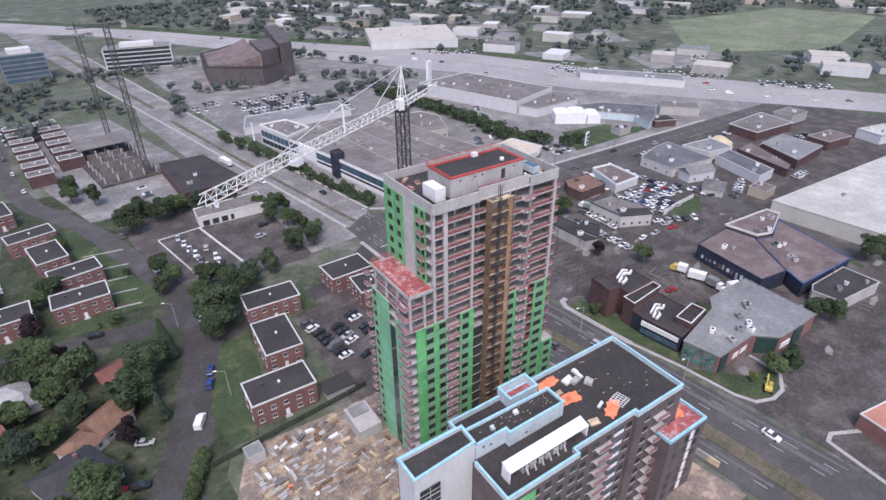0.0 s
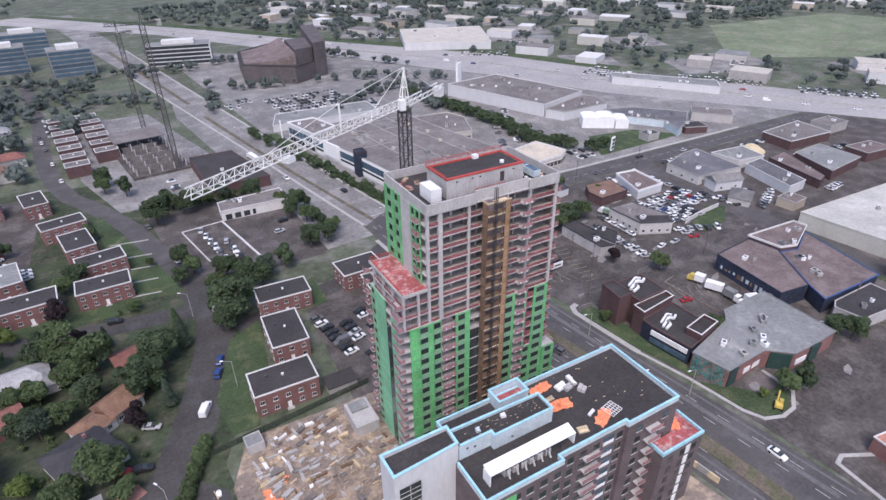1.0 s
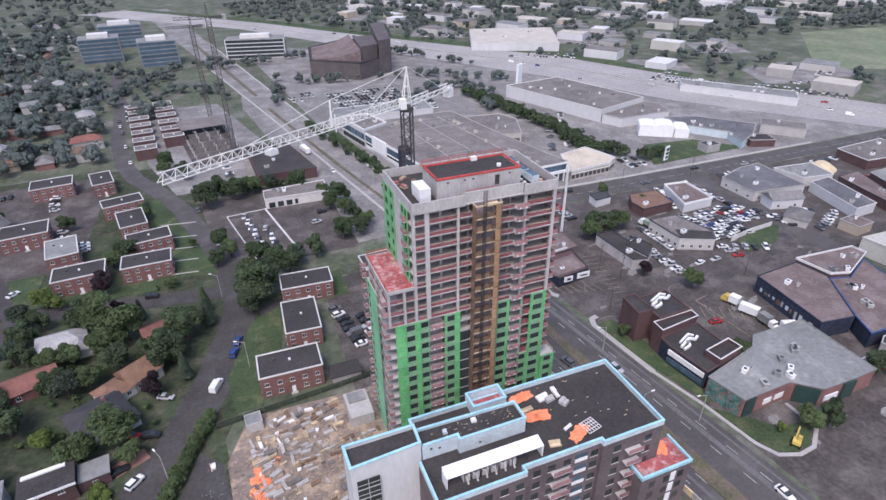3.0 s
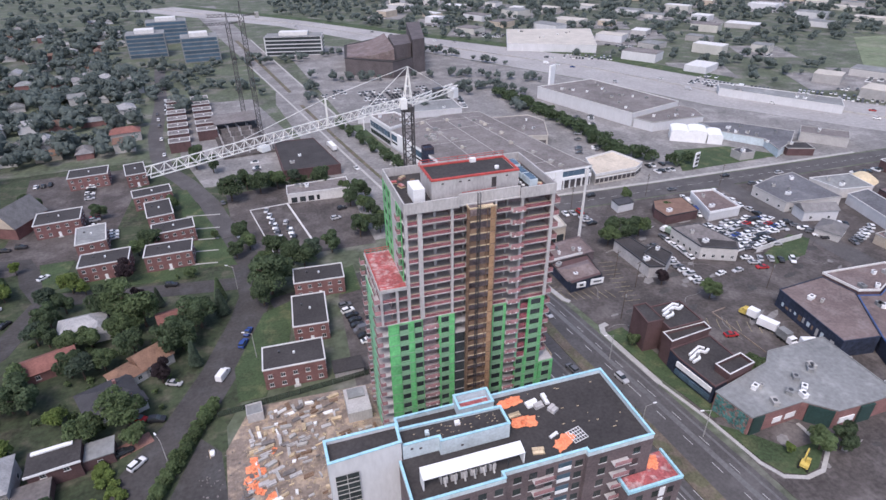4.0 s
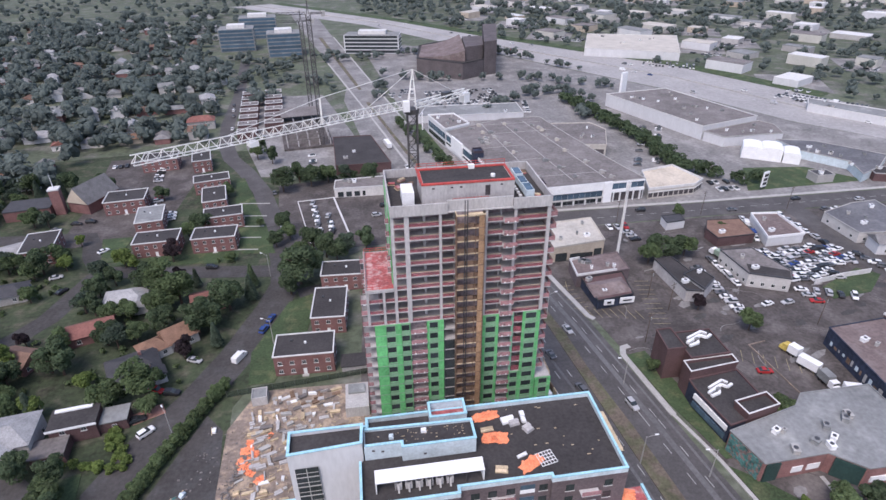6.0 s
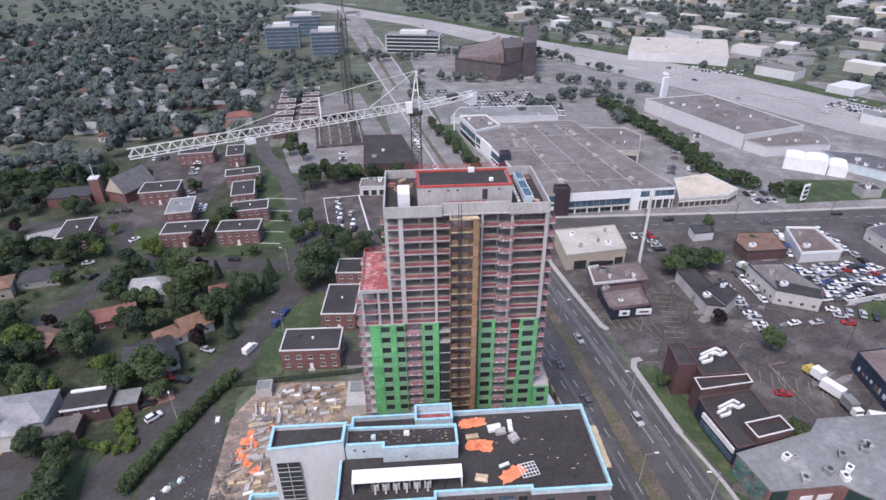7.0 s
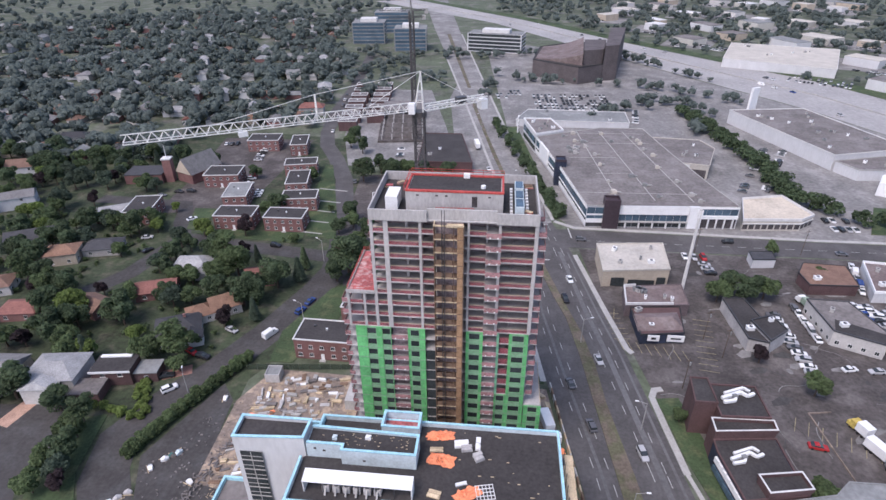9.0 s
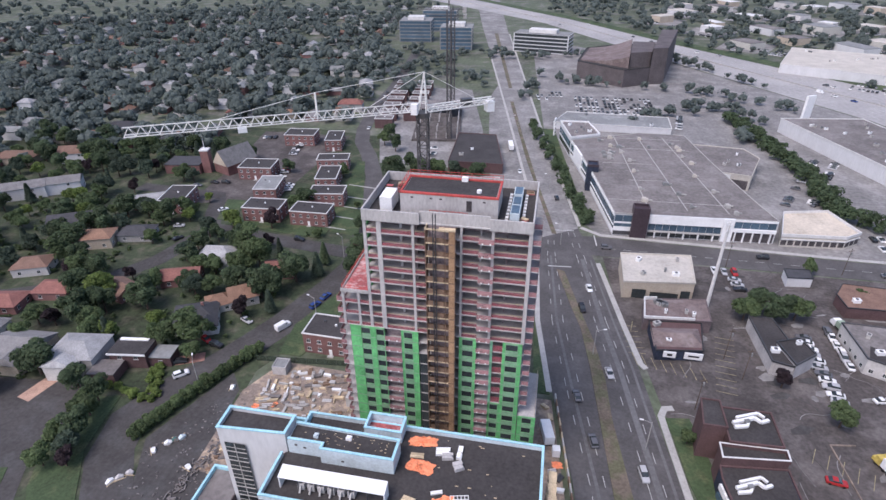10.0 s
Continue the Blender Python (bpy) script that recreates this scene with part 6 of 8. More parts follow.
# big buildings in the distance
def tall(name, x, y, w, d, h, yaw, wall, glass, label, floors):
    t = thing(name, label, "building", (x, y, 0), yaw)
    part("wall", B(-w / 2, w / 2, -d / 2, d / 2, 0, h), wall, t)
    part("roof", B(-w / 2 + 0.5, w / 2 - 0.5, -d / 2 + 0.5, d / 2 - 0.5, h, h + 0.3), M_GREYROOF, t)
    part("plant_room", B(-w / 4, w / 4, -d / 4, d / 4, h + 0.3, h + 3.5), M_COPING, t)
    for k in range(floors):
        z = h * (k + 0.25) / floors
        part("window_band", Shape().box(-w / 2 + 1, w / 2 - 1, -d / 2 - 0.12, -d / 2, z, z + h / floors * 0.72), glass, t)
        part("window_band", Shape().box(-w / 2 - 0.12, -w / 2, -d / 2 + 1, d / 2 - 1, z, z + h / floors * 0.72), glass, t)
        part("window_band", Shape().box(w / 2, w / 2 + 0.12, -d / 2 + 1, d / 2 - 1, z, z + h / floors * 0.72), glass, t)
    return t


tall("office_building", -70, 618, 34, 26, 21, 5, M_GREYROOF, M_GLASSBLUE, "distant glass office block with white edges", 6)
tall("office_building", -20, 582, 32, 26, 21, 5, M_GREYROOF, M_GLASSBLUE, "distant glass office block with white edges", 6)
tall("office_building", -58, 690, 40, 26, 22, 5, M_GREYROOF, M_GLASSBLUE, "distant glass office block with white edges", 6)
tall("apartment_building", 66, 580, 54, 22, 17, -12, M_WHITEWALL, M_GLASS, "distant pale block with white frames", 5)
M_DARKHALL = mat("dark_slate_wall", (0.1, 0.086, 0.088), vary=0.2)
dk = commercial("dark_hall", [(97.7, 474), (131.9, 446), (152, 459), (170, 550), (140, 556), (106, 530)], 13, M_DARKHALL, M_GRAVEL, "large dark slate building with a roof sweeping up to a block", M_BLACKPLASTIC, 0.4, 0)
part("dark_tower", Shape().prism([(152.2, 459), (164, 464), (184, 552), (170.3, 550)], 0, 27), M_DARKHALL, dk, "dark upper block")
part("dark_tower", Shape().prism([(136, 456), (152, 462), (160, 505), (142, 505)], 13, 24), M_DARKHALL, dk, "dark upper block")
swoop, vs = Shape(), []
for k in range(9):
    x, top = 100 + 4.4 * k, 13.6 + 0.13 * k * k
    vs += [(x, 477 - 3.0 * k, 13.1), (x, 477 - 3.0 * k, top), (x + 9, 530, top), (x + 9, 530, 13.1)]
swoop.add(vs, [(3, 2, 1, 0), (32, 33, 34, 35)] + [(4 * k + m, 4 * k + 4 + m, 4 * k + 4 + (m + 1) % 4, 4 * k + (m + 1) % 4) for k in range(8) for m in range(4)])
part("swept_roof", swoop, M_BROWNROOF, dk, "brown roof sweeping upwards")
commercial("shop", [(83, 337), (152, 335), (153, 358), (91, 360)], 4, M_WHITEWALL, M_GREYROOF, "long low pale-roofed shop", M_COPING, 0.4, 5, seed=51)
commercial("warehouse", [(264, 520), (340, 481), (383, 567), (296, 596)], 7, M_WHITEWALL, M_BEIGE, "far wide pale warehouse", M_COPING, 0.4, 8, seed=52)
commercial("warehouse", [(342, 317), (385, 253), (400, 268), (352, 330)], 5, M_WHITEWALL, M_GREYROOF, "far tan commercial strip beyond the motorway", M_COPING, 0.4, 8, seed=53)
for i, (x, y, w, d, h, t, m, rf) in enumerate(((252, 116, 9, 8, 4, 5, M_TAN, M_BROWNROOF),
                                               (345, 132, 20, 12, 5, -6, M_BRICKDARK, M_BROWNROOF), (372, 168, 18, 12, 5, 0, M_SIDING, M_GRAVEL2), (380, 120, 22, 14, 5, -12, M_WHITEWALL, M_PALEROOF), 
                                               (330, 218, 24, 14, 5, -48, M_SIDING, M_GRAVEL2), (300, 208, 14, 10, 4, -20, M_BRICKDARK, M_GRAVEL), (267, 211, 9, 7, 4, 0, M_SIDING, ROOFS[1]))):
    a, u, v = radians(t), w / 2, d / 2
    commercial("workshop", [(x + p * math.cos(a) - q * math.sin(a), y + p * math.sin(a) + q * math.cos(a)) for p, q in ((-u, -v), (u, -v), (u, v), (-u, v))], h, m, rf, "small low flat-roofed workshop among parked cars", M_KERB, 0.3, 2, seed=60 + i)
# ---- the rest of the far quarter beyond the motorway ----
def off_road(x, y, line, gap):
    for a, b in zip(line, line[1:]):
        a, b = Vector(a), Vector(b)
        d = b - a
        t = max(0, min(1, (Vector((x, y)) - a).dot(d) / d.length_squared))
        if (a + d * t - Vector((x, y))).length < gap:
            return False
    return True


r = random.Random(77)
HMID = mid
def beyond(x, y):
    """True on the far side of the motorway."""
    for a, b in zip(HMID, HMID[1:]):
        if b[1] <= y <= a[1]:
            t = (y - a[1]) / (b[1] - a[1])
            return x > a[0] + (b[0] - a[0]) * t
    return False


far_sheds = []
tries = 0
while len(far_sheds) < 95 and tries < 4000:
    tries += 1
    x, y = r.uniform(180, 1000), r.uniform(60, 1000)
    if not beyond(x, y) or not off_road(x, y, HMID, 52) or math.hypot(x, y) > 1200 or (500 < x < 900 and 250 < y < 470) or any(math.hypot(x - a, y - b) < 42 for a, b in far_sheds):
        continue
    if any(math.hypot(x - a, y - b) < 60 for a, b in ((322, 540), (375, 296))):
        continue
    far_sheds.append((x, y))
    w, d, h = r.uniform(16, 38), r.uniform(12, 26), r.uniform(4.5, 8)
    a = radians(-58 + r.uniform(-8, 8))
    pts = [(x + u * math.cos(a) - v * math.sin(a), y + u * math.sin(a) + v * math.cos(a)) for u, v in ((-w / 2, -d / 2), (w / 2, -d / 2), (w / 2, d / 2), (-w / 2, d / 2))]
    c = thing("warehouse", "distant low flat-roofed commercial building", "building", group="far commercial buildings")
    part("wall", Shape().prism(pts, 0, h), r.choice((M_WHITEWALL, M_SIDING, M_TAN, M_CREAM, M_SIDING)), c)
    part("roof", Shape().prism(pts, h + 0.02, h + 0.4), r.choice((M_GREYROOF, M_BEIGE, M_GRAVEL2, M_COPING)), c)
lot = Shape()
for x, y in far_sheds[::2]:
    lot.prism([(x - 34, y - 16), (x + 10, y - 34), (x + 34, y + 16), (x - 10, y + 34)], -0.3, 0.02 + 0.0004 * x % 0.03)
tagged(part("far_lots", lot, M_PALELOT), "pale parking lots among far buildings", "pavement", kind="structure")

# houses of the far residential quarter
WESTSTREET = RES[11:]
far_houses = []
FARW, FARR = [Shape() for _ in range(3)], [Shape() for _ in range(4)]
def joined_house(x, y, rr):
    a, w, d, h = radians(12 + rr.choice((0, 90)) + rr.uniform(-6, 6)), rr.uniform(4.5, 7.5), rr.uniform(3.8, 5), rr.choice((3.2, 3.2, 5.4))
    def at(u, v):
        return (x + u * math.cos(a) - v * math.sin(a), y + u * math.sin(a) + v * math.cos(a))
    rr.choice(FARW).prism([at(-w, -d), at(w, -d), at(w, d), at(-w, d)], 0, h)
    k, e, top = rr.choice((0, d * 0.9)), 0.45, h + rr.uniform(1.5, 2.8)
    rr.choice(FARR).add([(*at(-w - e, -d - e), h), (*at(w + e, -d - e), h), (*at(w + e, d + e), h), (*at(-w - e, d + e), h), (*at(-w + k, 0), top), (*at(w - k, 0), top)],
                        [(0, 1, 5, 4), (2, 3, 4, 5), (3, 0, 4), (1, 2, 5), (3, 2, 1, 0)])


r = random.Random(5)
ca, sa = math.cos(radians(12)), math.sin(radians(12))
for i in range(-46, 8):
    for j in range(2, 36):
        u, v = i * 19 + r.uniform(-3, 3), j * 30 + (8 if j % 2 else -4) + r.uniform(-3, 3)
        x, y = u * ca - v * sa * 0.5 - 40, v * ca + u * sa * 0.4 + 60
        dist = math.hypot(x - 60, y)
        if dist > 900 or y < 120 or x > -20 - max(0, (y - 420)) * 0.28 or (x > -110 and y < 318) or (x > -205 and y < 255):
            continue
        if not off_road(x, y, RES, 14) or (-100 < x < 100 and 560 < y < 720) or r.random() < 0.15 + (dist > 600) * 0.25:
            continue
        far_houses.append((x, y))
        if dist > 400 or (dist > 320 and len(far_houses) % 2):
            joined_house(x, y, r)
            continue
        big = r.random() < 0.25
        house(x, y, r.uniform(9, 14) + 3 * big, r.uniform(8, 10), 12 + r.choice((0, 90)) + r.uniform(-6, 6), r.choice((0, 0, 1, 1, 2, 2, 3, 5, 4, 0)), r.choice((M_SIDING, M_SIDING, M_WHITEWALL, M_BRICK, M_TAN)),
              5.4 if big else 3.2, r.uniform(1.6, 3.0), r.random() < 0.5, "", False)
quarter = thing("far_houses", "far rows of small houses among trees", "houses", kind="stuff")
for s, m in zip(FARW, (M_SIDING, M_WHITEWALL, M_BRICK)):
    tagged(part("far_walls", s, m, quarter), kind="stuff")
for s, m in zip(FARR, (ROOFS[0], ROOFS[3], ROOFS[2], M_GREYROOF)):
    tagged(part("far_roofs", s, m, quarter), kind="stuff")
# ---- vehicles ----
def loft(sections):
    """A body from cross-sections along x: each (x, half width, z bottom, z top)."""
    s = Shape()
    vs, fs = [], []
    for x, w, z0, z1 in sections:
        vs += [(x, -w, z0), (x, w, z0), (x, w, z0 + (z1 - z0) * 0.75), (x, w * 0.9, z1), (x, -w * 0.9, z1), (x, -w, z0 + (z1 - z0) * 0.75)]
    for i in range(len(sections) - 1):
        for k in range(6):
            a, b = i * 6 + k, i * 6 + (k + 1) % 6
            fs.append((a, a + 6, b + 6, b))
    fs += [(0, 1, 2, 3, 4, 5), tuple(len(vs) - 1 - k for k in range(6))]
    return s.add(vs, fs)


def wheel_mesh():
    s, n = Shape(), 12
    vs = [(0.32 * math.cos(2 * math.pi * i / n), y, 0.32 + 0.32 * math.sin(2 * math.pi * i / n)) for y in (-0.11, 0.11) for i in range(n)]
    return s.add(vs, [tuple(range(n)), tuple(range(2 * n - 1, n - 1, -1))] + [(i, n + i, n + (i + 1) % n, (i + 1) % n) for i in range(n)]).mesh("wheel")


WHEEL = wheel_mesh()
RIM = Shape().drum(0, 0, 0, 0.24, 0.19, n=8).mesh("rim")
COLOURS = ("white", "silver", "black", "dark grey", "red", "blue")
CARS = {}
def make_car(style, colour):
    if style == "van":
        body = loft([(-2.6, 0.92, 0.35, 1.9), (-2.5, 0.98, 0.3, 2.2), (0.9, 0.98, 0.3, 2.2), (1.6, 0.96, 0.3, 1.35), (2.5, 0.9, 0.3, 1.15), (2.65, 0.8, 0.4, 0.8)])
        cab = loft([(0.55, 0.99, 1.35, 2.0), (1.0, 0.97, 1.35, 2.05), (1.5, 0.9, 1.3, 1.45)])
        ax = 1.75
    elif style == "suv":
        body = loft([(-2.2, 0.82, 0.45, 1.0), (-2.1, 0.9, 0.35, 1.15), (0.8, 0.92, 0.32, 1.12), (1.9, 0.9, 0.35, 1.02), (2.2, 0.78, 0.45, 0.8)])
        cab = loft([(-2.05, 0.78, 1.1, 1.2), (-1.85, 0.8, 1.1, 1.68), (0.1, 0.8, 1.1, 1.72), (1.0, 0.76, 1.08, 1.15)])
        ax = 1.4
    else:
        body = loft([(-2.25, 0.78, 0.42, 0.85), (-2.1, 0.87, 0.32, 0.98), (-1.4, 0.9, 0.3, 1.0), (0.9, 0.9, 0.3, 0.96), (2.0, 0.86, 0.32, 0.82), (2.25, 0.74, 0.42, 0.65)])
        cab = loft([(-1.75, 0.74, 0.95, 1.02), (-1.05, 0.76, 0.95, 1.4), (0.15, 0.76, 0.95, 1.43), (1.05, 0.72, 0.93, 1.0)])
        ax = 1.4
    ob = part("van" if style == "van" else "car", body, PAINTS[colour])
    tagged(ob, "parked %s %s on the asphalt" % (COLOURS[colour], {"van": "delivery van", "suv": "sport utility car", "car": "saloon car"}[style]), "van" if style == "van" else "car", "parked vehicles")
    cb = part("window_band", cab, M_GLASS, ob, "dark tinted windows")
    if style != "van":
        x0, x1, z = (-1.8, 0.08, 1.7) if style == "suv" else (-1.0, 0.12, 1.41)
        part("roof_panel", B(x0, x1, -0.68, 0.68, z - 0.03, z + 0.04), PAINTS[colour], ob)
    for sx in (-ax, ax):
        for sy in (-0.82, 0.82):
            part("wheel", WHEEL, M_TYRE, ob, "", (sx, sy, 0))
    return ob


def car(x, y, yaw, style="car", colour=None, z=0.05):
    rr = CARS.setdefault("rng", random.Random(9))
    c = colour if colour is not None else rr.choices(range(6), (8, 4.5, 3, 3, 1.2, 0.7))[0]
    key = (style, c)
    m = pose(x, y, z, 0, 0, yaw)
    if key not in CARS:
        CARS[key] = make_car(style, c)
        CARS[key].matrix_world = m
        return CARS[key]
    return copy_thing(CARS[key], m)


def kind():
    return CARS.setdefault("rng2", random.Random(19)).choices(("car", "suv", "van"), (6, 4, 0.4))[0]


def row(x, y, dx, dy, n, yaw, skip=0.1, z=0.05, paints=None):
    rr = CARS.setdefault("rng3", random.Random(29))
    for i in range(n):
        if rr.random() > skip:
            car(x + dx * i + rr.uniform(-0.2, 0.2), y + dy * i + rr.uniform(-0.2, 0.2), yaw + rr.uniform(-4, 4) + 180 * (rr.random() < 0.4), kind(), rr.choice(paints) if paints else None, z)


# on the roads
for x, y, yaw, k, c in ((100.3, 159.6, -82, "car", 0), (97.7, 147.2, -78, "suv", 2), (104.7, 117, -79, "car", 1), (68.4, 261.8, -80, "car", 0), (87.5, 232.7, 100, "suv", 2), (99.5, 91.5, 102, "suv", 3),
                        (110.6, 83.6, -80, "suv", 1), (120.0, 36, -88, "car", 0), (95.7, 106.4, 101, "car", 3), (107.5, 190, 0, "suv", 3), (205, 187, 0, "car", 3), (165, 193, 180, "suv", 2), (240, 192.5, 180, "car", 2), (268, 187, 0, "suv", 1)):
    car(x, y, yaw, k, c)
# residential street
for x, y, yaw, k, c in ((5.0, 119.8, 62, "van", 0), (-7.9, 120.7, -25, "car", 1), (-13.9, 94, 45, "suv", 0), (-15.5, 109.6, -30, "car", 4), (-11.0, 107.7, -10, "suv", 2), (10.6, 132.5, 68, "suv", 5), (12.1, 138.1, 70, "car", 5),
                        (-17.5, 99, 20, "car", 2), (-57.8, 193.7, 50, "car", 0), (-29.9, 168.6, 172, "car", 3), (-25, 169.2, 172, "suv", 2), (-13.1, 174.1, -8, "suv", 2), (-72.4, 221.9, -5, "suv", 2), (-77.9, 220.9, -5, "car", 2), (-84, 216, 0, "car", 3),
                        (15.8, 165, 95, "car", 1), (9.5, 205, 103, "car", 0), (-62, 166, 60, "car", 2), (-85, 125, 25, "suv", 0), (-68, 176, 20, "car", 1), (3, 240, 104, "car", 3)):
    car(x, y, yaw, k, c)
row(43.2, 142.4, 0.5, -2.9, 9, 12, 0.15, paints=(2, 2, 3, 1, 3, 2, 0))
row(50.5, 136, 0.3, -2.8, 7, 12, 0.15, paints=(2, 2, 3, 1, 3, 2, 0))
row(57, 140, 0.2, -2.8, 6, 12, 0.4, paints=(2, 2, 3, 1, 3, 2, 0))
row(21.5, 224, 0.45, -2.9, 11, 80, 0.2, 0.55)
row(27.5, 218, 0.45, -2.9, 9, 80, 0.4, 0.55)
row(49.7, 208, 4, 9, 2, 10, 0)
row(-47.3, 228, -0.5, 2.8, 8, 10, 0.25)
row(-56, 262, -0.4, 2.8, 8, 10, 0.3)
row(-84, 288, 3, 0.4, 3, 95, 0)
row(-38.5, 216, -0.5, 2.8, 4, 10, 0.2)
row(-29, 316, -2.0, 14, 7, 96, 0.2)
# east lots
row(163.5, 144.5, 0.02, -2.75, 11, -12, 0.05)
row(172.0, 149, 0, -3.2, 6, 85, 0.2)
row(145.3, 180.1, 3.2, -0.4, 3, 92, 0)
row(150.8, 174.5, 0.2, -2.9, 3, -5, 0)
row(175, 119.6, 7, -0.6, 2, 10, 0)
row(191.8, 125.3, 0.1, -3.6, 3, -14, 0)
row(191, 164, 3.6, -0.8, 3, 0, 0)
for i in range(5):
    row(191 + i * 4.3, 152 - i * 0.3, 0.25, -2.6, 9, (4, -8, 10, 0, -6)[i], 0.08)
for i in range(4):
    row(211.5 + i * 4.4, 153 - i * 1.6, 0.25, -2.5, 7 - i, (6, -10, 4, 12)[i], 0.06)
row(204, 178, -1.2, -4.2, 5, 70, 0.1)
solid("yard_fence", Shape().path([(224, 131.5), (212, 130.5), (199, 128.2)], 0, 2.0, 0.25), M_COPING, "low white panel fence round the car yard", "fence")
car(153.2, 89.9, -10, "car", 4)
row(222, 178, 0.2, -4.8, 9, 88, 0.3)
row(229, 143, 0.8, -3.0, 6, -30, 0.1)
row(240, 121.5, 2.9, 1.2, 6, 80, 0.1)
row(248, 136, 2.6, -1.6, 5, 60, 0.1)
row(241, 180.5, 4.4, -0.1, 6, 4, 0.25)
row(284, 117, 2.9, 0.3, 5, 85, 0.1)
row(172, 66, 2.2, -2.4, 5, 40, 0.2)
row(278, 130, 2.9, -0.3, 5, 85, 0.2)
row(300, 150, 2.9, 0.1, 8, 85, 0.3)
row(330, 146, 2.9, 0.1, 8, 85, 0.3)
row(196, 123.5, 3.4, -1.6, 4, 60, 0.1)
row(175, 61, 2.8, -3, 2, 60, 0.1)
# store and dealer lots to the north
for i in range(4):
    row(196 + i * 5, 232 + i * 14, 2.2, 2.2, 5, 40, 0.4)
# motorway traffic and lots beyond
r = random.Random(31)
for i in range(30):
    k = r.uniform(0.15, 0.9) * (len(HLO) - 1.01)
    a, f = int(k), k - int(k)
    lane = r.choice((0.1, 0.2, 0.3, 0.4, 0.6, 0.7, 0.8, 0.9))
    p = Vector(HLO[a]).lerp(Vector(HUP[a]), lane)
    q = Vector(HLO[a + 1]).lerp(Vector(HUP[a + 1]), lane)
    w = p.lerp(q, f)
    d = q - p
    car(w.x, w.y, math.degrees(math.atan2(d.y, d.x)) + (180 if lane > 0.5 else 0), kind(), z=0.07)
# far parked cars, joined
FARCAR = [Shape() for _ in PAINTS[:4]]
FARGLASS = Shape()
r = random.Random(55)
def far_car(x, y, yaw):
    c, s_ = math.cos(radians(yaw)), math.sin(radians(yaw))
    for sh, (x0, x1, w, z0, z1, w1, in0, in1) in ((r.choices(FARCAR, (7, 4, 3, 3))[0], (-2.2, 2.2, 0.9, 0.3, 0.95, 0.84, 0.1, 0.25)), (FARGLASS, (-1.7, 1.0, 0.8, 0.95, 1.45, 0.66, 0.6, 0.8))):
        vs = [(x0, -w, z0), (x1, -w, z0), (x1, w, z0), (x0, w, z0), (x0 + in0, -w1, z1), (x1 - in1, -w1, z1), (x1 - in1, w1, z1), (x0 + in0, w1, z1)]
        sh.add([(x + a * c - b * s_, y + a * s_ + b * c, z + 0.05) for a, b, z in vs], [(3, 2, 1, 0), (4, 5, 6, 7), (0, 1, 5, 4), (1, 2, 6, 5), (2, 3, 7, 6), (3, 0, 4, 7)])


def far_rows(x, y, ang, n, rows, gap=7.5, fill=0.75):
    a = radians(ang)
    for j in range(rows):
        for i in range(n):
            if r.random() < fill:
                u, v = i * 2.8, j * gap + r.uniform(-0.2, 0.2)
                far_car(x + u * math.cos(a) - v * math.sin(a), y + u * math.sin(a) + v * math.cos(a), ang + 90)


far_rows(98, 374, 2, 19, 6, 7)
far_rows(60, 400, 8, 12, 3, 8, 0.5)
far_rows(158, 345, 80, 12, 2, 9, 0.6)
far_rows(196, 240, 62, 26, 2, 9, 0.35)
far_rows(345, 352, -52, 20, 3, 7)
far_rows(398, 300, -52, 22, 3, 7)
far_rows(440, 225, -52, 18, 3, 7)
far_rows(300, 470, -30, 16, 3, 8, 0.6)
far_rows(250, 620, -40, 18, 3, 8, 0.6)
far_rows(212, 208, 0, 4, 2, 8, 0.7)
far_rows(300, 186.5 - 12, 0, 12, 1, 8, 0.5)
far_rows(-34, 395, 96, 16, 1, 7, 0.6)
far_rows(20, 268, 95, 10, 1, 7, 0.5)
for x, y in far_sheds[::2]:
    far_rows(x + r.uniform(-22, -12), y - 22, -58 + r.choice((0, 90)), r.randint(5, 10), 2, 7, 0.6)
lot_cars = thing("far_cars", "many small parked cars in far lots", "cars", kind="stuff")
for s, m in zip(FARCAR, PAINTS):
    tagged(part("far_bodies", s, m, lot_cars), kind="stuff")
tagged(part("far_windows", FARGLASS, M_GLASS, lot_cars), kind="stuff")


def truck(x, y, yaw, label, cab_mat, box_mat, L=7.0, tank=False, cab=True):
    t = thing("truck", label, "truck", (x, y, 0.03), yaw, "parked trucks")
    part("chassis", B(-L, 2.6 if cab else 0.2, -0.5, 0.5, 0.6, 0.9), M_STEEL, t)
    if cab:
        c = part("cab", Shape().box(0.5, 2.0, -1.1, 1.1, 0.6, 2.6).box(2.0, 2.8, -1.05, 1.05, 0.6, 1.6), cab_mat, t)
        part("windscreen", B(1.98, 2.06, -0.95, 0.95, 1.75, 2.45), M_GLASS, c)
    part("box_body", B(-L, 0.3, -1.2, 1.2, 0.95, 3.4) if not tank else Shape().bar((-L, 0, 2), (0.2, 0, 2), 2.0, 2.0), box_mat, t)
    for sx in (-L + 1, -L + 2.2, 1.6) if cab else (-L + 1, -L + 2.2):
        for sy in (-1.0, 1.0):
            part("wheel", WHEEL, M_TYRE, t, "", (sx, sy, 0))


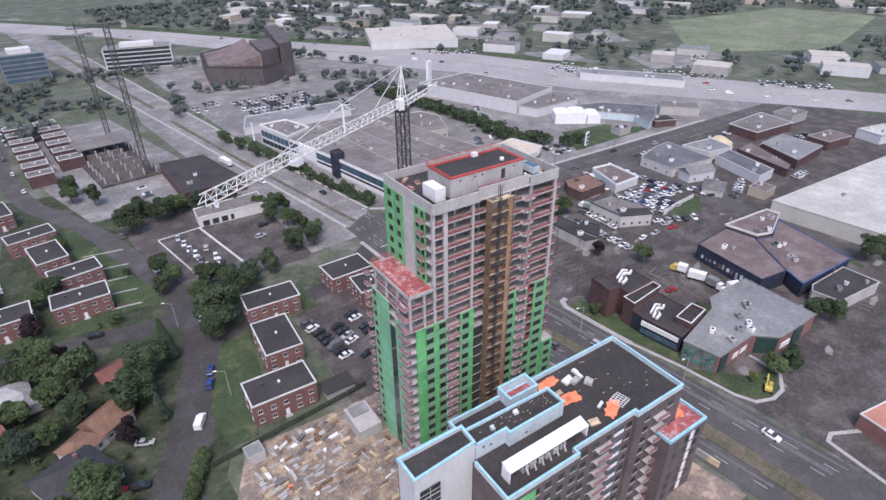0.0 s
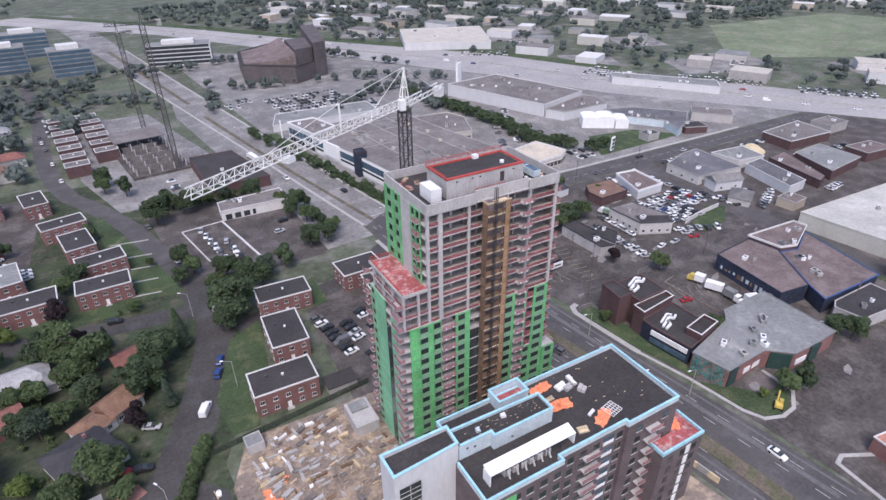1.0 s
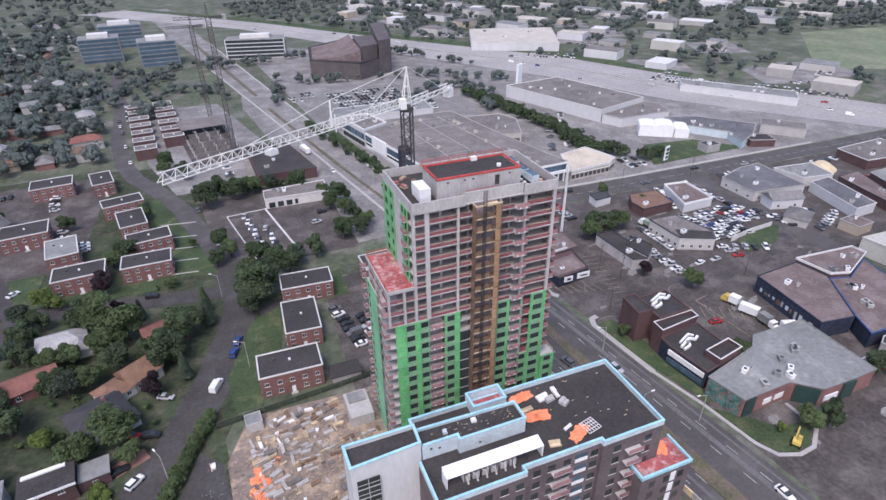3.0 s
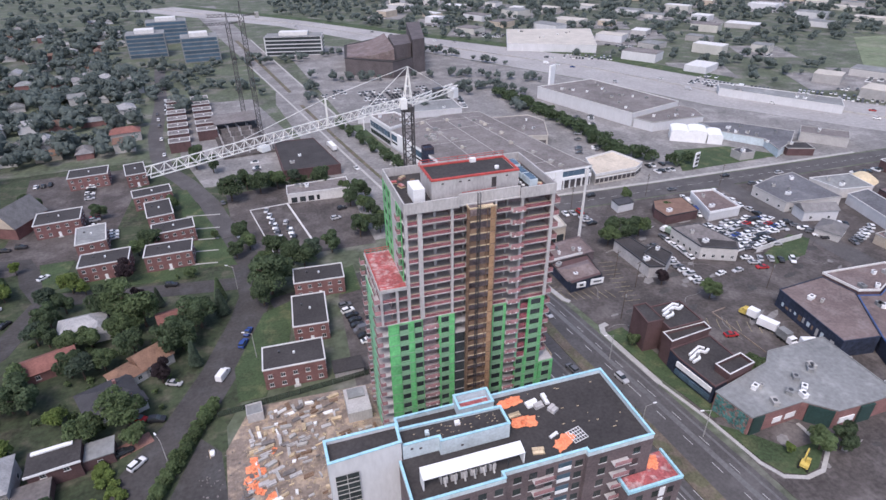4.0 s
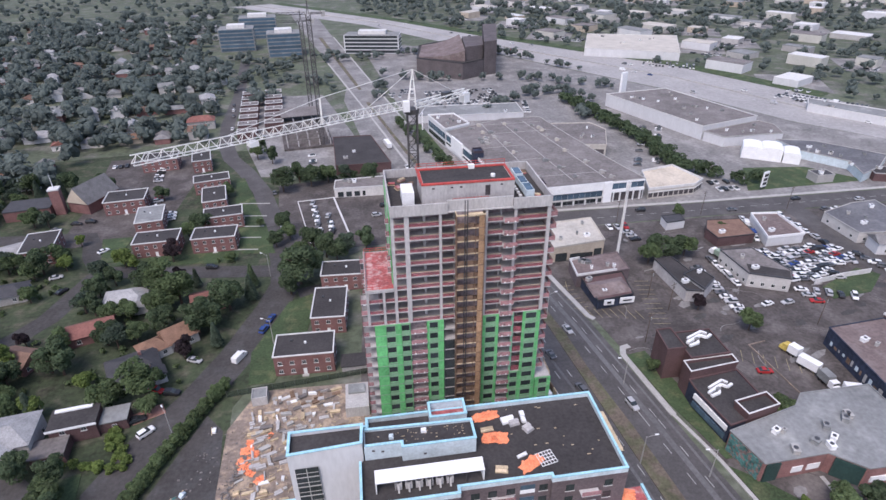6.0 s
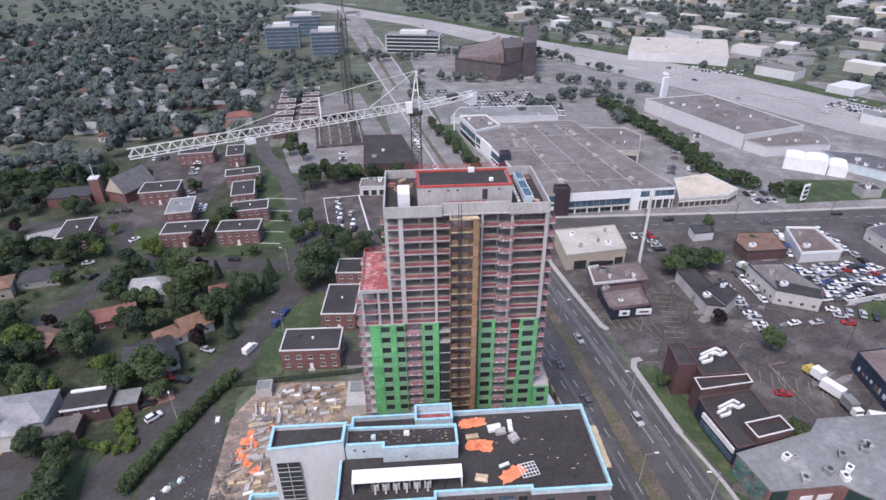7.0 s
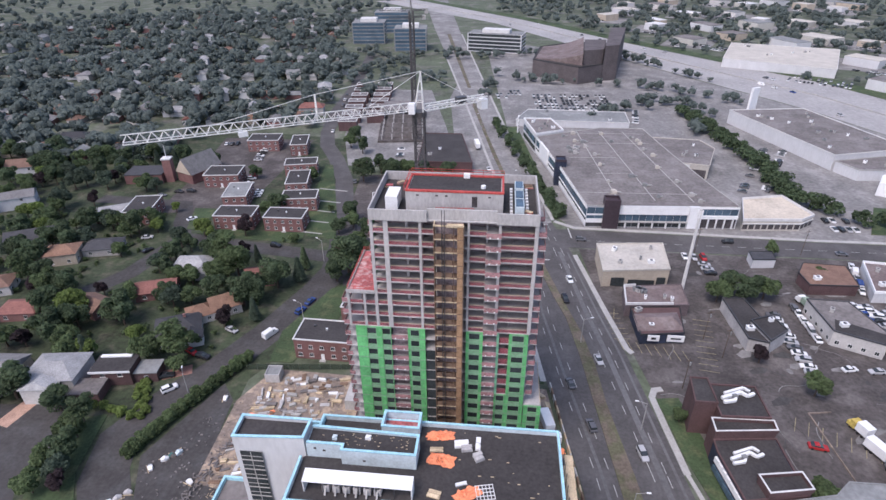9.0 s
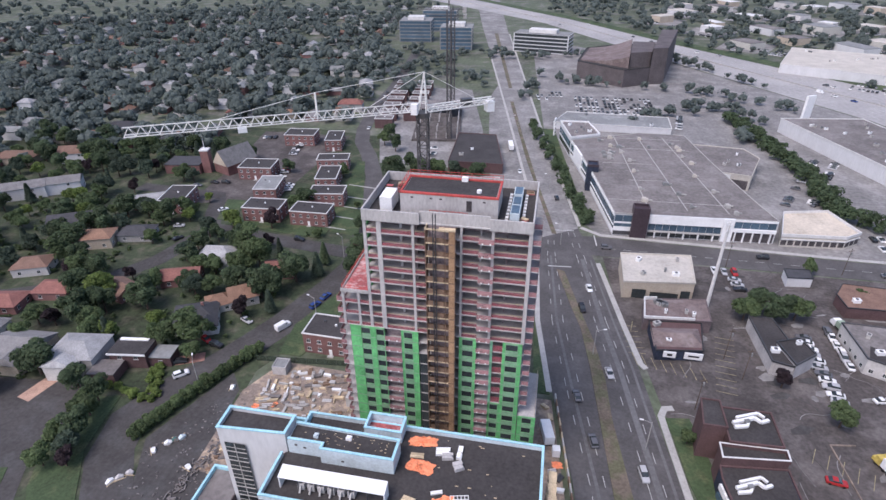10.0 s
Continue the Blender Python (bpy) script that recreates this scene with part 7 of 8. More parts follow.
truck(165.7, 96.4, 109, "yellow flatbed truck with a white box", M_YELLOW, M_WHITE, 2.8)
truck(167.2, 87.0, -66, "white box trailer parked in the lot", M_WHITE, M_WHITE, 5.4, cab=False)
truck(167.0, 82.2, -88, "white truck with a silver trailer", M_WHITE, M_GREYROOF, 3.4)
solid("parking_barrier", Shape().path([(162, 102.4), (156.1, 101.5), (157.4, 80.3)], 0, 0.3, 0.25), M_DIRT, "low weathered tan barrier round the parking bays", "barrier")
truck(172, 77.5, -20, "white van truck beside the brick building", M_WHITE, M_WHITE, 4)
truck(176, 152, 100, "green tank truck by the car yard", M_WHITE, mat("pale_green_tank", (0.25, 0.32, 0.25)), 8, True)
truck(60, 300, 100, "white bus-like truck on the boulevard", M_WHITE, M_WHITE, 9)
# trailer on the site
tr = thing("site_trailer", "white site trailer beside the tower", "trailer", (88.3, 91.3, 0.05), 104)
part("box_body", B(-3, 3, -1.2, 1.2, 0.5, 2.9), M_WHITE, tr)
part("skid", B(-3, 3, -1, 1, 0, 0.5), M_STEEL, tr)

# ---- street furniture ----
def pole(x, y, h, label, arm=0.0, yaw=0, wires=False):
    p = thing("utility_pole" if wires else "street_lamp", label, "utility pole" if wires else "street lamp", (x, y, 0), yaw, "poles")
    part("shaft", Shape().drum(0, 0, 0, h, 0.12, 0.07, 8), M_BARK if wires else M_KERB, p)
    if arm:
        part("arm", Shape().bar((0, 0, h - 0.2), (arm, 0, h + 0.3), 0.07), M_KERB, p)
        part("lamp_head", B(arm - 0.2, arm + 0.7, -0.16, 0.16, h + 0.25, h + 0.4), M_WHITE, p)
    if wires:
        part("crossarm", B(-1.1, 1.1, -0.07, 0.07, h - 1.0, h - 0.85), M_BARK, p)
        part("transformer", Shape().drum(0.35, 0, h - 2.6, h - 1.6, 0.26, n=8), M_GREYROOF, p)


for x, y in ((137.9, 130.2), (126, 107.7), (183.7, 107.3), (189.7, 185.9), (150, 184), (230, 184.5), (196, 60), (141, 122)):
    pole(x, y, 11, "dark wooden utility pole with a crossarm", 0, 20, True)
for x, y, yaw in ((112, 92, 175), (100.5, 125, 10), (-6.7, 91.3, 120), (14.2, 125.2, 160), (118.5, 60, 175), (90, 190, 180), (84, 240, 190), (62, 330, 190), (9, 165, 150), (104.5, 66, 0)):
    pole(x, y, 9, "tall grey street lamp with a curved arm", 2.2, yaw)
fl = thing("light_mast", "tall white mast with a lamp cluster by the restaurant", "mast", (138.2, 156.6, 0), 0)
part("shaft", Shape().drum(0, 0, 0, 31.5, 0.6, 0.4, 12), M_COPING, fl)
for i in range(6):
    part("antenna_panel", B(0.6, 0.85, -0.2, 0.2, 28.5, 31), M_WHITE, fl, "", (0, 0, 0), i * 60)
pl = thing("pylon_sign", "white pylon sign with dark bars beside the cross street", "sign", (232.6, 205.5, 0), 20)
part("panel", B(-1.8, 1.8, -0.3, 0.3, 1.5, 9), M_WHITE, pl)
for i in range(3):
    part("sign_bar", B(-1.4, 1.4, -0.36, -0.31, 2.4 + i * 2.1, 3.8 + i * 2.1), M_BLACKPLASTIC, pl)
part("legs", Shape().box(-1.6, -1.2, -0.2, 0.2, 0, 1.5).box(1.2, 1.6, -0.2, 0.2, 0, 1.5), M_STEEL, pl)
pl = thing("pylon_sign", "small white pylon sign beside the store", "sign", (84, 322, 0), 80)
part("panel", B(-1.5, 1.5, -0.3, 0.3, 1, 11), M_WHITE, pl)
for i in range(4):
    part("sign_bar", B(-1.2, 1.2, -0.36, -0.31, 1.8 + i * 2.3, 3.2 + i * 2.3), M_GLASSBLUE, pl)
pl = thing("pylon_sign", "tall white slab sign beside the motorway warehouse", "sign", (236, 372, 0), 30)
part("panel", B(-3, 3, -0.8, 0.8, 0, 18), M_WHITE, pl)
# digger by the kerb
for x, y, t in ((134.5, 45.2, 30),):
    dg = thing("excavator", "small yellow excavator parked on the grass corner", "excavator", (x, y, 0.05), t, "yellow excavators")
    for sy in (-0.9, 0.9):
        part("track", B(-1.4, 1.4, sy - 0.25, sy + 0.25, 0, 0.7), M_TYRE, dg)
    part("cab", Shape().box(-1.2, 0.9, -0.9, 0.9, 0.75, 1.6).box(0, 0.9, -0.8, 0.1, 1.6, 2.6), M_YELLOW, dg)
    part("boom", Shape().bar((0.9, 0.4, 1.4), (3.0, 0.4, 3.2), 0.35).bar((3.0, 0.4, 3.2), (4.2, 0.4, 1.2), 0.28), M_YELLOW, dg)
    part("bucket", B(3.9, 4.6, 0.0, 0.8, 0.5, 1.2), M_STEEL, dg)
# site fence of boards along the road and a dark fence to the north
fn = thing("site_fence", "timber hoarding along the road beside the site", "fence")
for i in range(22):
    a, b = Vector((96.6, 58)).lerp(Vector((90.0, 105)), i / 22), Vector((96.6, 58)).lerp(Vector((90.0, 105)), (i + 1) / 22)
    part("board", Shape().wall(tuple(a), tuple(b), 0, 1.6 + 0.02 * (i % 3), 0.35), (M_LUMBER, M_KERB, M_TIMBER)[(i * 7) % 11 % 3], fn)
for i in range(6):
    a, b = Vector((101.2, 38)).lerp(Vector((99.2, 53)), i / 6), Vector((101.2, 38)).lerp(Vector((99.2, 53)), (i + 1) / 6)
    part("board", Shape().wall(tuple(a), tuple(b), 0, 1.8 + 0.02 * (i % 2), 0.35), (M_LUMBER, M_KERB)[i % 2], fn)
fn = thing("fence", "dark green mesh fence with posts behind the building site", "fence")
for i in range(14):
    a, b = Vector((4, 104)).lerp(Vector((46, 108)), i / 14), Vector((4, 104)).lerp(Vector((46, 108)), (i + 1) / 14)
    part("post", Shape().drum(a.x, a.y, 0, 2.2, 0.06, n=6), M_STEEL, fn)
    part("mesh_panel", Shape().wall(tuple(a), tuple(b), 0.05, 2.0, 0.04), netting("dark_fence_mesh", (0.05, 0.07, 0.05), 0.4) if i == 0 else bpy.data.materials["dark_fence_mesh"], fn)

# ---- the building yard ----
cb = thing("concrete_hut", "square grey concrete hut open at the top", "hut", (13.2, 101.5, 0.05), 4)
part("wall", Shape().box(-2, -1.8, -2, 2, 0, 2.8).box(1.8, 2, -2, 2, 0, 2.8).box(-1.8, 1.8, 1.8, 2, 0, 2.8).box(-1.8, 1.8, -2, -1.8, 0, 2.8), M_CONCRETE, cb)
part("roof", B(-1.8, 1.8, -1.8, 1.8, 2.3, 2.5), M_GREYROOF, cb)
ss = thing("concrete_shaft", "pale concrete stair shaft beside the tower base", "concrete shaft", (39, 96, 0.05), 0)
part("wall", Shape().box(-3, 3, -4.5, 4.5, 0, 3.2), M_CONCRETE, ss)
part("lid", Shape().box(-2.2, 2.2, 0.5, 3.8, 3.2, 3.7), M_GREYROOF, ss)
r = random.Random(8)
spots = []
for n in range(185):
    for _ in range(30):
        x, y = r.uniform(11, 43), r.uniform(66, 103)
        if (x > 27 and y < 69) or (x > 33.5 and y > 89) or any(math.hypot(x - a, y - b) < 1.4 for a, b in spots) or (x < 16.5 and y > 98):
            continue
        if y > 79 + (x - 8) * 0.2 or r.random() < 0.5:
            break
    else:
        continue
    spots.append((x, y))
    L, W, H = r.uniform(0.9, 3.4), r.uniform(0.3, 1.2), r.uniform(0.25, 0.9)
    ang = r.choice((8, 12, 98, 5, 20)) + r.uniform(-10, 10)
    m = r.choice((M_LUMBER, M_LUMBER, M_TIMBER, M_LUMBER, M_KERB, M_CONCRETE, M_GRAVEL2, M_GRAVEL2, M_WHITE, M_KERB, M_CONCRETE))
    st = thing("material_stack", "stack of formwork timber and panels on the sandy yard" if m in (M_LUMBER, M_TIMBER) else "bundle of building material on the sandy yard", "materials", (x, y, 0.05), ang, "stacks in the yard")
    k = 2
    for j in range(k):
        part("board", B(-L / 2 + r.uniform(0, 0.4), L / 2 - r.uniform(0, 0.4), -W / 2 + W * j / k, -W / 2 + W * (j + 0.92) / k, 0, H * r.uniform(0.6, 1)), m, st)
s, scrap = Shape(), Shape()
for i in range(560):
    x, y = r.uniform(10, 43), r.uniform(62, 103)
    a, L = r.uniform(0, 3.14), r.uniform(0.2, 1.1)
    s.wall((x, y), (x + L * math.cos(a), y + L * math.sin(a)), 0.03, 0.14, r.uniform(0.06, 0.22))
for i in range(160):
    x, y = r.uniform(-8, 11), r.uniform(50, 92)
    if x > -10 + (y - 72) * 0.38 + 4:
        scrap.box(x, x + r.uniform(0.1, 0.6), y, y + r.uniform(0.1, 0.5), 0.03, r.uniform(0.1, 0.35))
tagged(part("yard_rubble", scrap, M_GRAVEL2), "loose grey rubble strewn over the yard", "rubble", kind="stuff")
tagged(part("yard_debris", s, M_LUMBER), "scattered timber offcuts and rubble in the yard", "debris", kind="stuff")
tarp(14.0, 83.0, 2.6, 2.0, 80, 0.06)
tarp(12.2, 79.0, 3.0, 2.4, 20, 0.06)
tarp(17.0, 88.5, 2.0, 1.2, 60, 0.06)
for i, (x, y, m) in enumerate(((-1.7, 72.8, M_TEAL), (-3.0, 71.6, M_WHITE), (-0.6, 73.8, M_PALEBLUE), (2.9, 92.3, M_WHITE), (-5.1, 68.9, M_WHITE), (6.0, 66.0, M_WHITE), (-6.5, 62, M_CONCRETE), (-8, 60.4, M_CONCRETE), (-9.4, 59, M_WHITE))):
    bd = thing("rubbish_pile", "heap of bagged rubble and scraps at the yard edge", "rubbish", (x, y, 0.04), i * 31, "heaps at the yard edge")
    part("sack", loft([(-0.9, 0.4, 0, 0.5), (0, 0.6, 0, 0.9), (0.9, 0.35, 0, 0.4)]), m, bd)
    part("plank", Shape().bar((-1.4, 0.5, 0.1), (1.2, 0.8, 0.2), 0.16), M_LUMBER, bd)
tl = thing("toilet_cabin", "orange and white portable cabin beside the hoarding", "cabin", (90.6, 86.2, 0.05), 6)
part("cabin_body", B(-0.9, 0.9, -0.9, 0.9, 0, 2.2), M_WHITE, tl)
tarp(91.0, 83.0, 2.4, 2.2, 10, 0.06)
for i, (x, y, m) in enumerate(((89.8, 80.6, M_CONCRETE), (91.6, 79.2, M_STEEL), (89.0, 97.5, M_LUMBER), (87.5, 101, M_LUMBER), (91.8, 76, M_WHITE), (90.4, 73, M_LUMBER), (88.5, 66, M_STEEL))):
    st = thing("material_stack", "bundle of building material between tower and hoarding", "materials", (x, y, 0.05), 20 + i * 40, "stacks in the yard")
    for j in range(3):
        part("board", B(-1.0 + 0.1 * j, 1.1, -0.6 + 0.42 * j, -0.24 + 0.42 * j, 0, 0.5 + 0.15 * j), m, st)
sc = thing("scaffold", "timber and steel scaffold at the corner of the block", "scaffold", (87.6, 50, 0.05), 0)
for i in range(5):
    for xx in (0, 1.4):
        part("standard", B(xx, xx + 0.08, i * 2.4, i * 2.4 + 0.08, 0, 27), M_STEEL, sc)
for k in range(9):
    part("deck_board", B(0, 1.5, -0.1, 9.8, 2.6 + 2.9 * k, 2.7 + 2.9 * k), M_LUMBER, sc)
# rubble and sheeting along the yard's edge
for i, (x, y, w) in enumerate(((12.0, 84.5, 3.2), (11.6, 81.5, 3.4), (12.4, 86.8, 2.4), (13.6, 77.5, 2.2))):
    tarp(x, y, w, w * 0.8, i * 50, 0.07)
r = random.Random(23)
s = Shape()
for i in range(150):
    f = r.random()
    x, y = 10.8 - 4.5 * f + r.gauss(0, 0.9), 80 - 24 * f + r.gauss(0, 1.2)
    a, L = r.uniform(0, 3.14), r.uniform(0.2, 1.4)
    s.bar((x, y, r.uniform(0.1, 0.5)), (x + L * math.cos(a), y + L * math.sin(a), r.uniform(0.1, 0.6)), r.uniform(0.1, 0.32))
tagged(part("rubble", s, M_GRAVEL2), "ridge of grey rubble and scrap along the site edge", "rubble", kind="stuff")
# patched and cracked asphalt in the lots
r = random.Random(90)
dark, pale = Shape(), Shape()
for i in range(120):
    x, y = r.uniform(112, 232), r.uniform(40, 182)
    if x < 125 - (y - 60) * 0.13 + 4:
        continue
    a, n = r.uniform(0, 0.5), r.randint(5, 7)
    w, d = r.uniform(0.8, 4.5), r.uniform(0.4, 1.8)
    pts = []
    for k in range(n):
        th = 2 * math.pi * k / n
        u, v = w * math.cos(th) * r.uniform(0.7, 1.1), d * math.sin(th) * r.uniform(0.7, 1.1)
        pts.append((x + u * math.cos(a) - v * math.sin(a), y + u * math.sin(a) + v * math.cos(a)))
    (dark if i % 2 else pale).prism(pts, -0.1, 0.018 + 0.0002 * i)
for i in range(90):
    p = Vector((r.uniform(114, 228), r.uniform(45, 180)))
    if p.x < 129 - (p.y - 60) * 0.13:
        continue
    a = r.choice((0.1, 1.6)) + r.uniform(-0.4, 0.4)
    pts = [tuple(p)]
    for k in range(r.randint(3, 7)):
        a += r.uniform(-0.5, 0.5)
        p = p + Vector((math.cos(a), math.sin(a))) * r.uniform(1.2, 3)
        pts.append(tuple(p))
    (dark if i % 3 else pale).path(pts, 0, 0.046 + 0.0002 * i, r.uniform(0.08, 0.22))
tagged(part("asphalt_repairs", dark, M_STREET), "dark tar repairs and cracks in the asphalt", "asphalt repairs", kind="stuff")
tagged(part("asphalt_wear", pale, M_PALELOT), "pale worn patches in the asphalt", "asphalt wear", kind="stuff")
# ---- trees ----
def leaf_cloud(n, rx, ry, rz, cz, size, seed, lumps=9, flat=0.55, up=0.5):
    """Leaf clumps scattered over several overlapping lobes, with gaps between them."""
    g = np.random.default_rng(seed)
    th = g.uniform(0, 2 * np.pi, lumps)
    lob = np.stack([np.cos(th) * g.uniform(0.25, 0.7, lumps) * rx, np.sin(th) * g.uniform(0.25, 0.7, lumps) * ry, cz + g.uniform(-0.55, 0.7, lumps) * rz], 1)
    lob[0] = (0, 0, cz + rz * 0.45)
    lr = g.uniform(0.32, 0.55, lumps)
    k = g.integers(0, lumps, n)
    d = g.normal(size=(n, 3))
    d /= np.linalg.norm(d, axis=1)[:, None]
    d[:, 2] = np.where(d[:, 2] < -0.5, -d[:, 2], d[:, 2])
    rad = g.uniform(0.72, 1.08, n)[:, None]
    c = lob[k] + d * lr[k][:, None] * rad * np.array([rx, ry, rz])
    nrm = d * 0.7 + g.normal(size=(n, 3)) * 0.5 + np.array([0, 0, up])
    nrm /= np.linalg.norm(nrm, axis=1)[:, None]
    a = np.cross(nrm, g.normal(size=(n, 3)))
    a /= np.linalg.norm(a, axis=1)[:, None] + 1e-9
    b = np.cross(nrm, a)
    s = (size * g.uniform(0.55, 1.25, n))[:, None]
    v = np.stack([c - a * s - b * s * flat, c + a * s * 0.9 - b * s * flat * 0.7, c + a * s + b * s * flat, c - a * s * 0.7 + b * s * flat * 1.1], 1)
    return v.reshape(-1, 3)


def quad_mesh(name, v):
    me = bpy.data.meshes.new(name)
    n = len(v) // 4
    me.vertices.add(len(v))
    me.vertices.foreach_set("co", v.astype(np.float32).ravel())
    me.loops.add(len(v))
    me.loops.foreach_set("vertex_index", np.arange(len(v), dtype=np.int32))
    me.polygons.add(n)
    me.polygons.foreach_set("loop_start", np.arange(0, len(v), 4, dtype=np.int32))
    me.update(calc_edges=True)
    return me


TREES = []
def make_tree(i, h, r, n, size, leaf, conifer=False):
    s = Shape()
    s.drum(0, 0, 0, h * 0.35, 0.03 * h + 0.05, 0.022 * h, 8)
    s.drum(0, 0, h * 0.35, h * 0.8, 0.022 * h, 0.006 * h, 7)
    rr = random.Random(i)
    if not conifer:
        for k in range(6):
            a = k * 1.05 + rr.uniform(-0.3, 0.3)
            z = h * rr.uniform(0.28, 0.55)
            s.bar((0, 0, z), (math.cos(a) * r * 0.6, math.sin(a) * r * 0.6, z + h * 0.22), 0.014 * h + 0.03)
        v = leaf_cloud(n, r, r * rr.uniform(0.85, 1.1), h * 0.36, h * 0.62, size, 100 + i, 11)
    else:
        g = np.random.default_rng(200 + i)
        f = g.uniform(0.08, 1, n) ** 0.8
        th = g.uniform(0, 2 * np.pi, n)
        rad = r * (1 - f) * g.uniform(0.6, 1.08, n) + 0.1
        c = np.stack([np.cos(th) * rad, np.sin(th) * rad, f * h], 1)
        a = np.stack([np.cos(th), np.sin(th), np.full(n, -0.35)], 1)
        b = np.stack([-np.sin(th), np.cos(th), g.uniform(-0.4, 0.4, n)], 1)
        q = (size * g.uniform(0.6, 1.3, n))[:, None]
        v = np.stack([c - a * q - b * q * 0.5, c + a * q - b * q * 0.4, c + a * q + b * q * 0.4, c - a * q + b * q * 0.5], 1).reshape(-1, 3)
    return (s.mesh("trunk"), quad_mesh("crown", v), leaf, h, conifer)


SPEC = ((11, 4.8, 0), (9, 4.2, 1), (13, 5.6, 0), (7, 3.2, 1), (10, 4.4, 3), (8, 3.8, 2), (6, 2.4, 2), (7, 2.8, 4), (12, 5.0, 1))
for i, (h, rad, lf) in enumerate(SPEC):
    TREES.append(make_tree(i, h, rad, int(620 * rad), 0.42, LEAVES[lf]))
TREES.append(make_tree(20, 10, 2.4, 1500, 0.45, LEAVES[3], True))
TREES.append(make_tree(21, 13, 2.8, 1900, 0.45, LEAVES[0], True))
WORDS = {"leaves_dark": "dark green", "leaves_mid": "green", "leaves_bright": "bright yellow-green", "leaves_blue": "deep green", "leaves_purple": "dark purple"}
count = [0]
def tree(x, y, k=0, scale=1.0):
    tm, cm, leaf, h, con = TREES[k]
    count[0] += 1
    t = thing("tree", "%s %s tree with a full leafy crown" % (WORDS[leaf.name], "conifer" if con else "broadleaf"), "tree", (x, y, 0), (count[0] * 67) % 360, "trees")
    t.scale = (scale, scale, scale * (0.92 + 0.02 * (count[0] % 9)))
    part("trunk", tm, M_BARK, t)
    part("crown", cm, leaf, t)


for x, y, k, s in ((-1.8, 145.6, 2, 1.0), (-6.3, 136, 2, 0.95), (20.4, 158, 2, 1.25), (17.5, 152, 0, 0.9), (24, 163, 0, 1.0), (-60.7, 123.1, 5, 1.3), (-43.6, 120.9, 0, 1.0), (-43.8, 104.5, 6, 1.1), (-48.8, 151.5, 4, 0.9), (-60.4, 136.1, 7, 0.8),
                   (-28.5, 76, 1, 0.9), (-26, 69, 0, 0.8), (-22.5, 61, 7, 0.8), (-29.5, 66, 3, 0.9), (-24, 64, 4, 0.7), (-28, 60, 1, 0.7), (-30, 81, 0, 0.7), (-15, 101.5, 3, 0.9), (-21.7, 149.5, 1, 0.9), (-32, 130.6, 4, 0.9), (-73.4, 135.7, 0, 0.9), (4.4, 150.6, 9, 1.0), (-60, 110, 0, 1.0), (-53.5, 108, 1, 0.9),
                   (-38.7, 145, 1, 0.8), (29, 175.3, 0, 0.9), (37, 178, 4, 0.9), (44.2, 179.9, 0, 0.85), (62.7, 212, 1, 0.9), (65.5, 190, 0, 0.8), (69, 197, 1, 0.75), (62, 226, 0, 0.85), (58, 234, 1, 0.7), (57, 189, 0, 0.8), (24, 181, 0, 0.9), (19, 177, 1, 0.8), (33, 172, 0, 0.9), (58, 219, 0, 0.8), (65, 203, 0, 0.8), (60, 195, 1, 0.8), (7.1, 241.5, 2, 1.0), (11, 200, 0, 0.8), (14, 192, 1, 0.8),
                   (-9.3, 134.2, 0, 1.0), (3.8, 158.8, 10, 0.8), (-21.8, 204.2, 0, 0.9), (-27, 201, 1, 0.8), (-45.3, 180, 5, 1.0), (-49.2, 160, 0, 0.7), (-41, 178, 6, 0.9), (-28.6, 181.5, 7, 1.2), (-22, 166, 7, 0.8), (-15.6, 162, 9, 0.7),
                   (156.7, 151.6, 0, 1.0), (148, 151, 1, 1.0), (164, 154, 1, 1.0), (153, 156, 0, 0.9), (150.6, 120.6, 7, 0.9), (160.5, 108.2, 1, 0.8), (122, 95.5, 3, 0.6), (145.8, 74, 1, 0.75), (177.8, 184, 3, 0.8), (189, 169, 3, 0.7),
                   (142, 48, 1, 0.75), (147, 46.5, 0, 0.7), (134.5, 49.5, 6, 0.5), (175.5, 54.5, 0, 0.8), (180, 51, 0, 0.75), (-10.2, 298, 0, 0.9), (-10.6, 288, 1, 0.9), (-2, 280, 0, 0.8), (-75.5, 252.8, 0, 1.0), (-18, 240, 3, 1.0),
                   (48.6, 246, 0, 1.0), (20, 246, 0, 1.0), (28, 250, 1, 1.0), (14, 252, 0, 0.9), (36, 252, 4, 0.8), (-7, 197, 9, 0.4), (0.7, 206, 3, 0.5), (9, 187, 0, 0.7), (66, 225, 0, 0.7), (-47, 240, 0, 0.7), (-69, 187, 3, 0.9), (-75, 176, 1, 0.9),
                   (-68, 200, 6, 0.8), (-95, 180, 0, 0.9), (-84, 182, 1, 0.9), (-50, 170, 4, 0.9), (-7, 178, 1, 0.5), (229, 62, 0, 1.0)):
    tree(x, y, k, s)
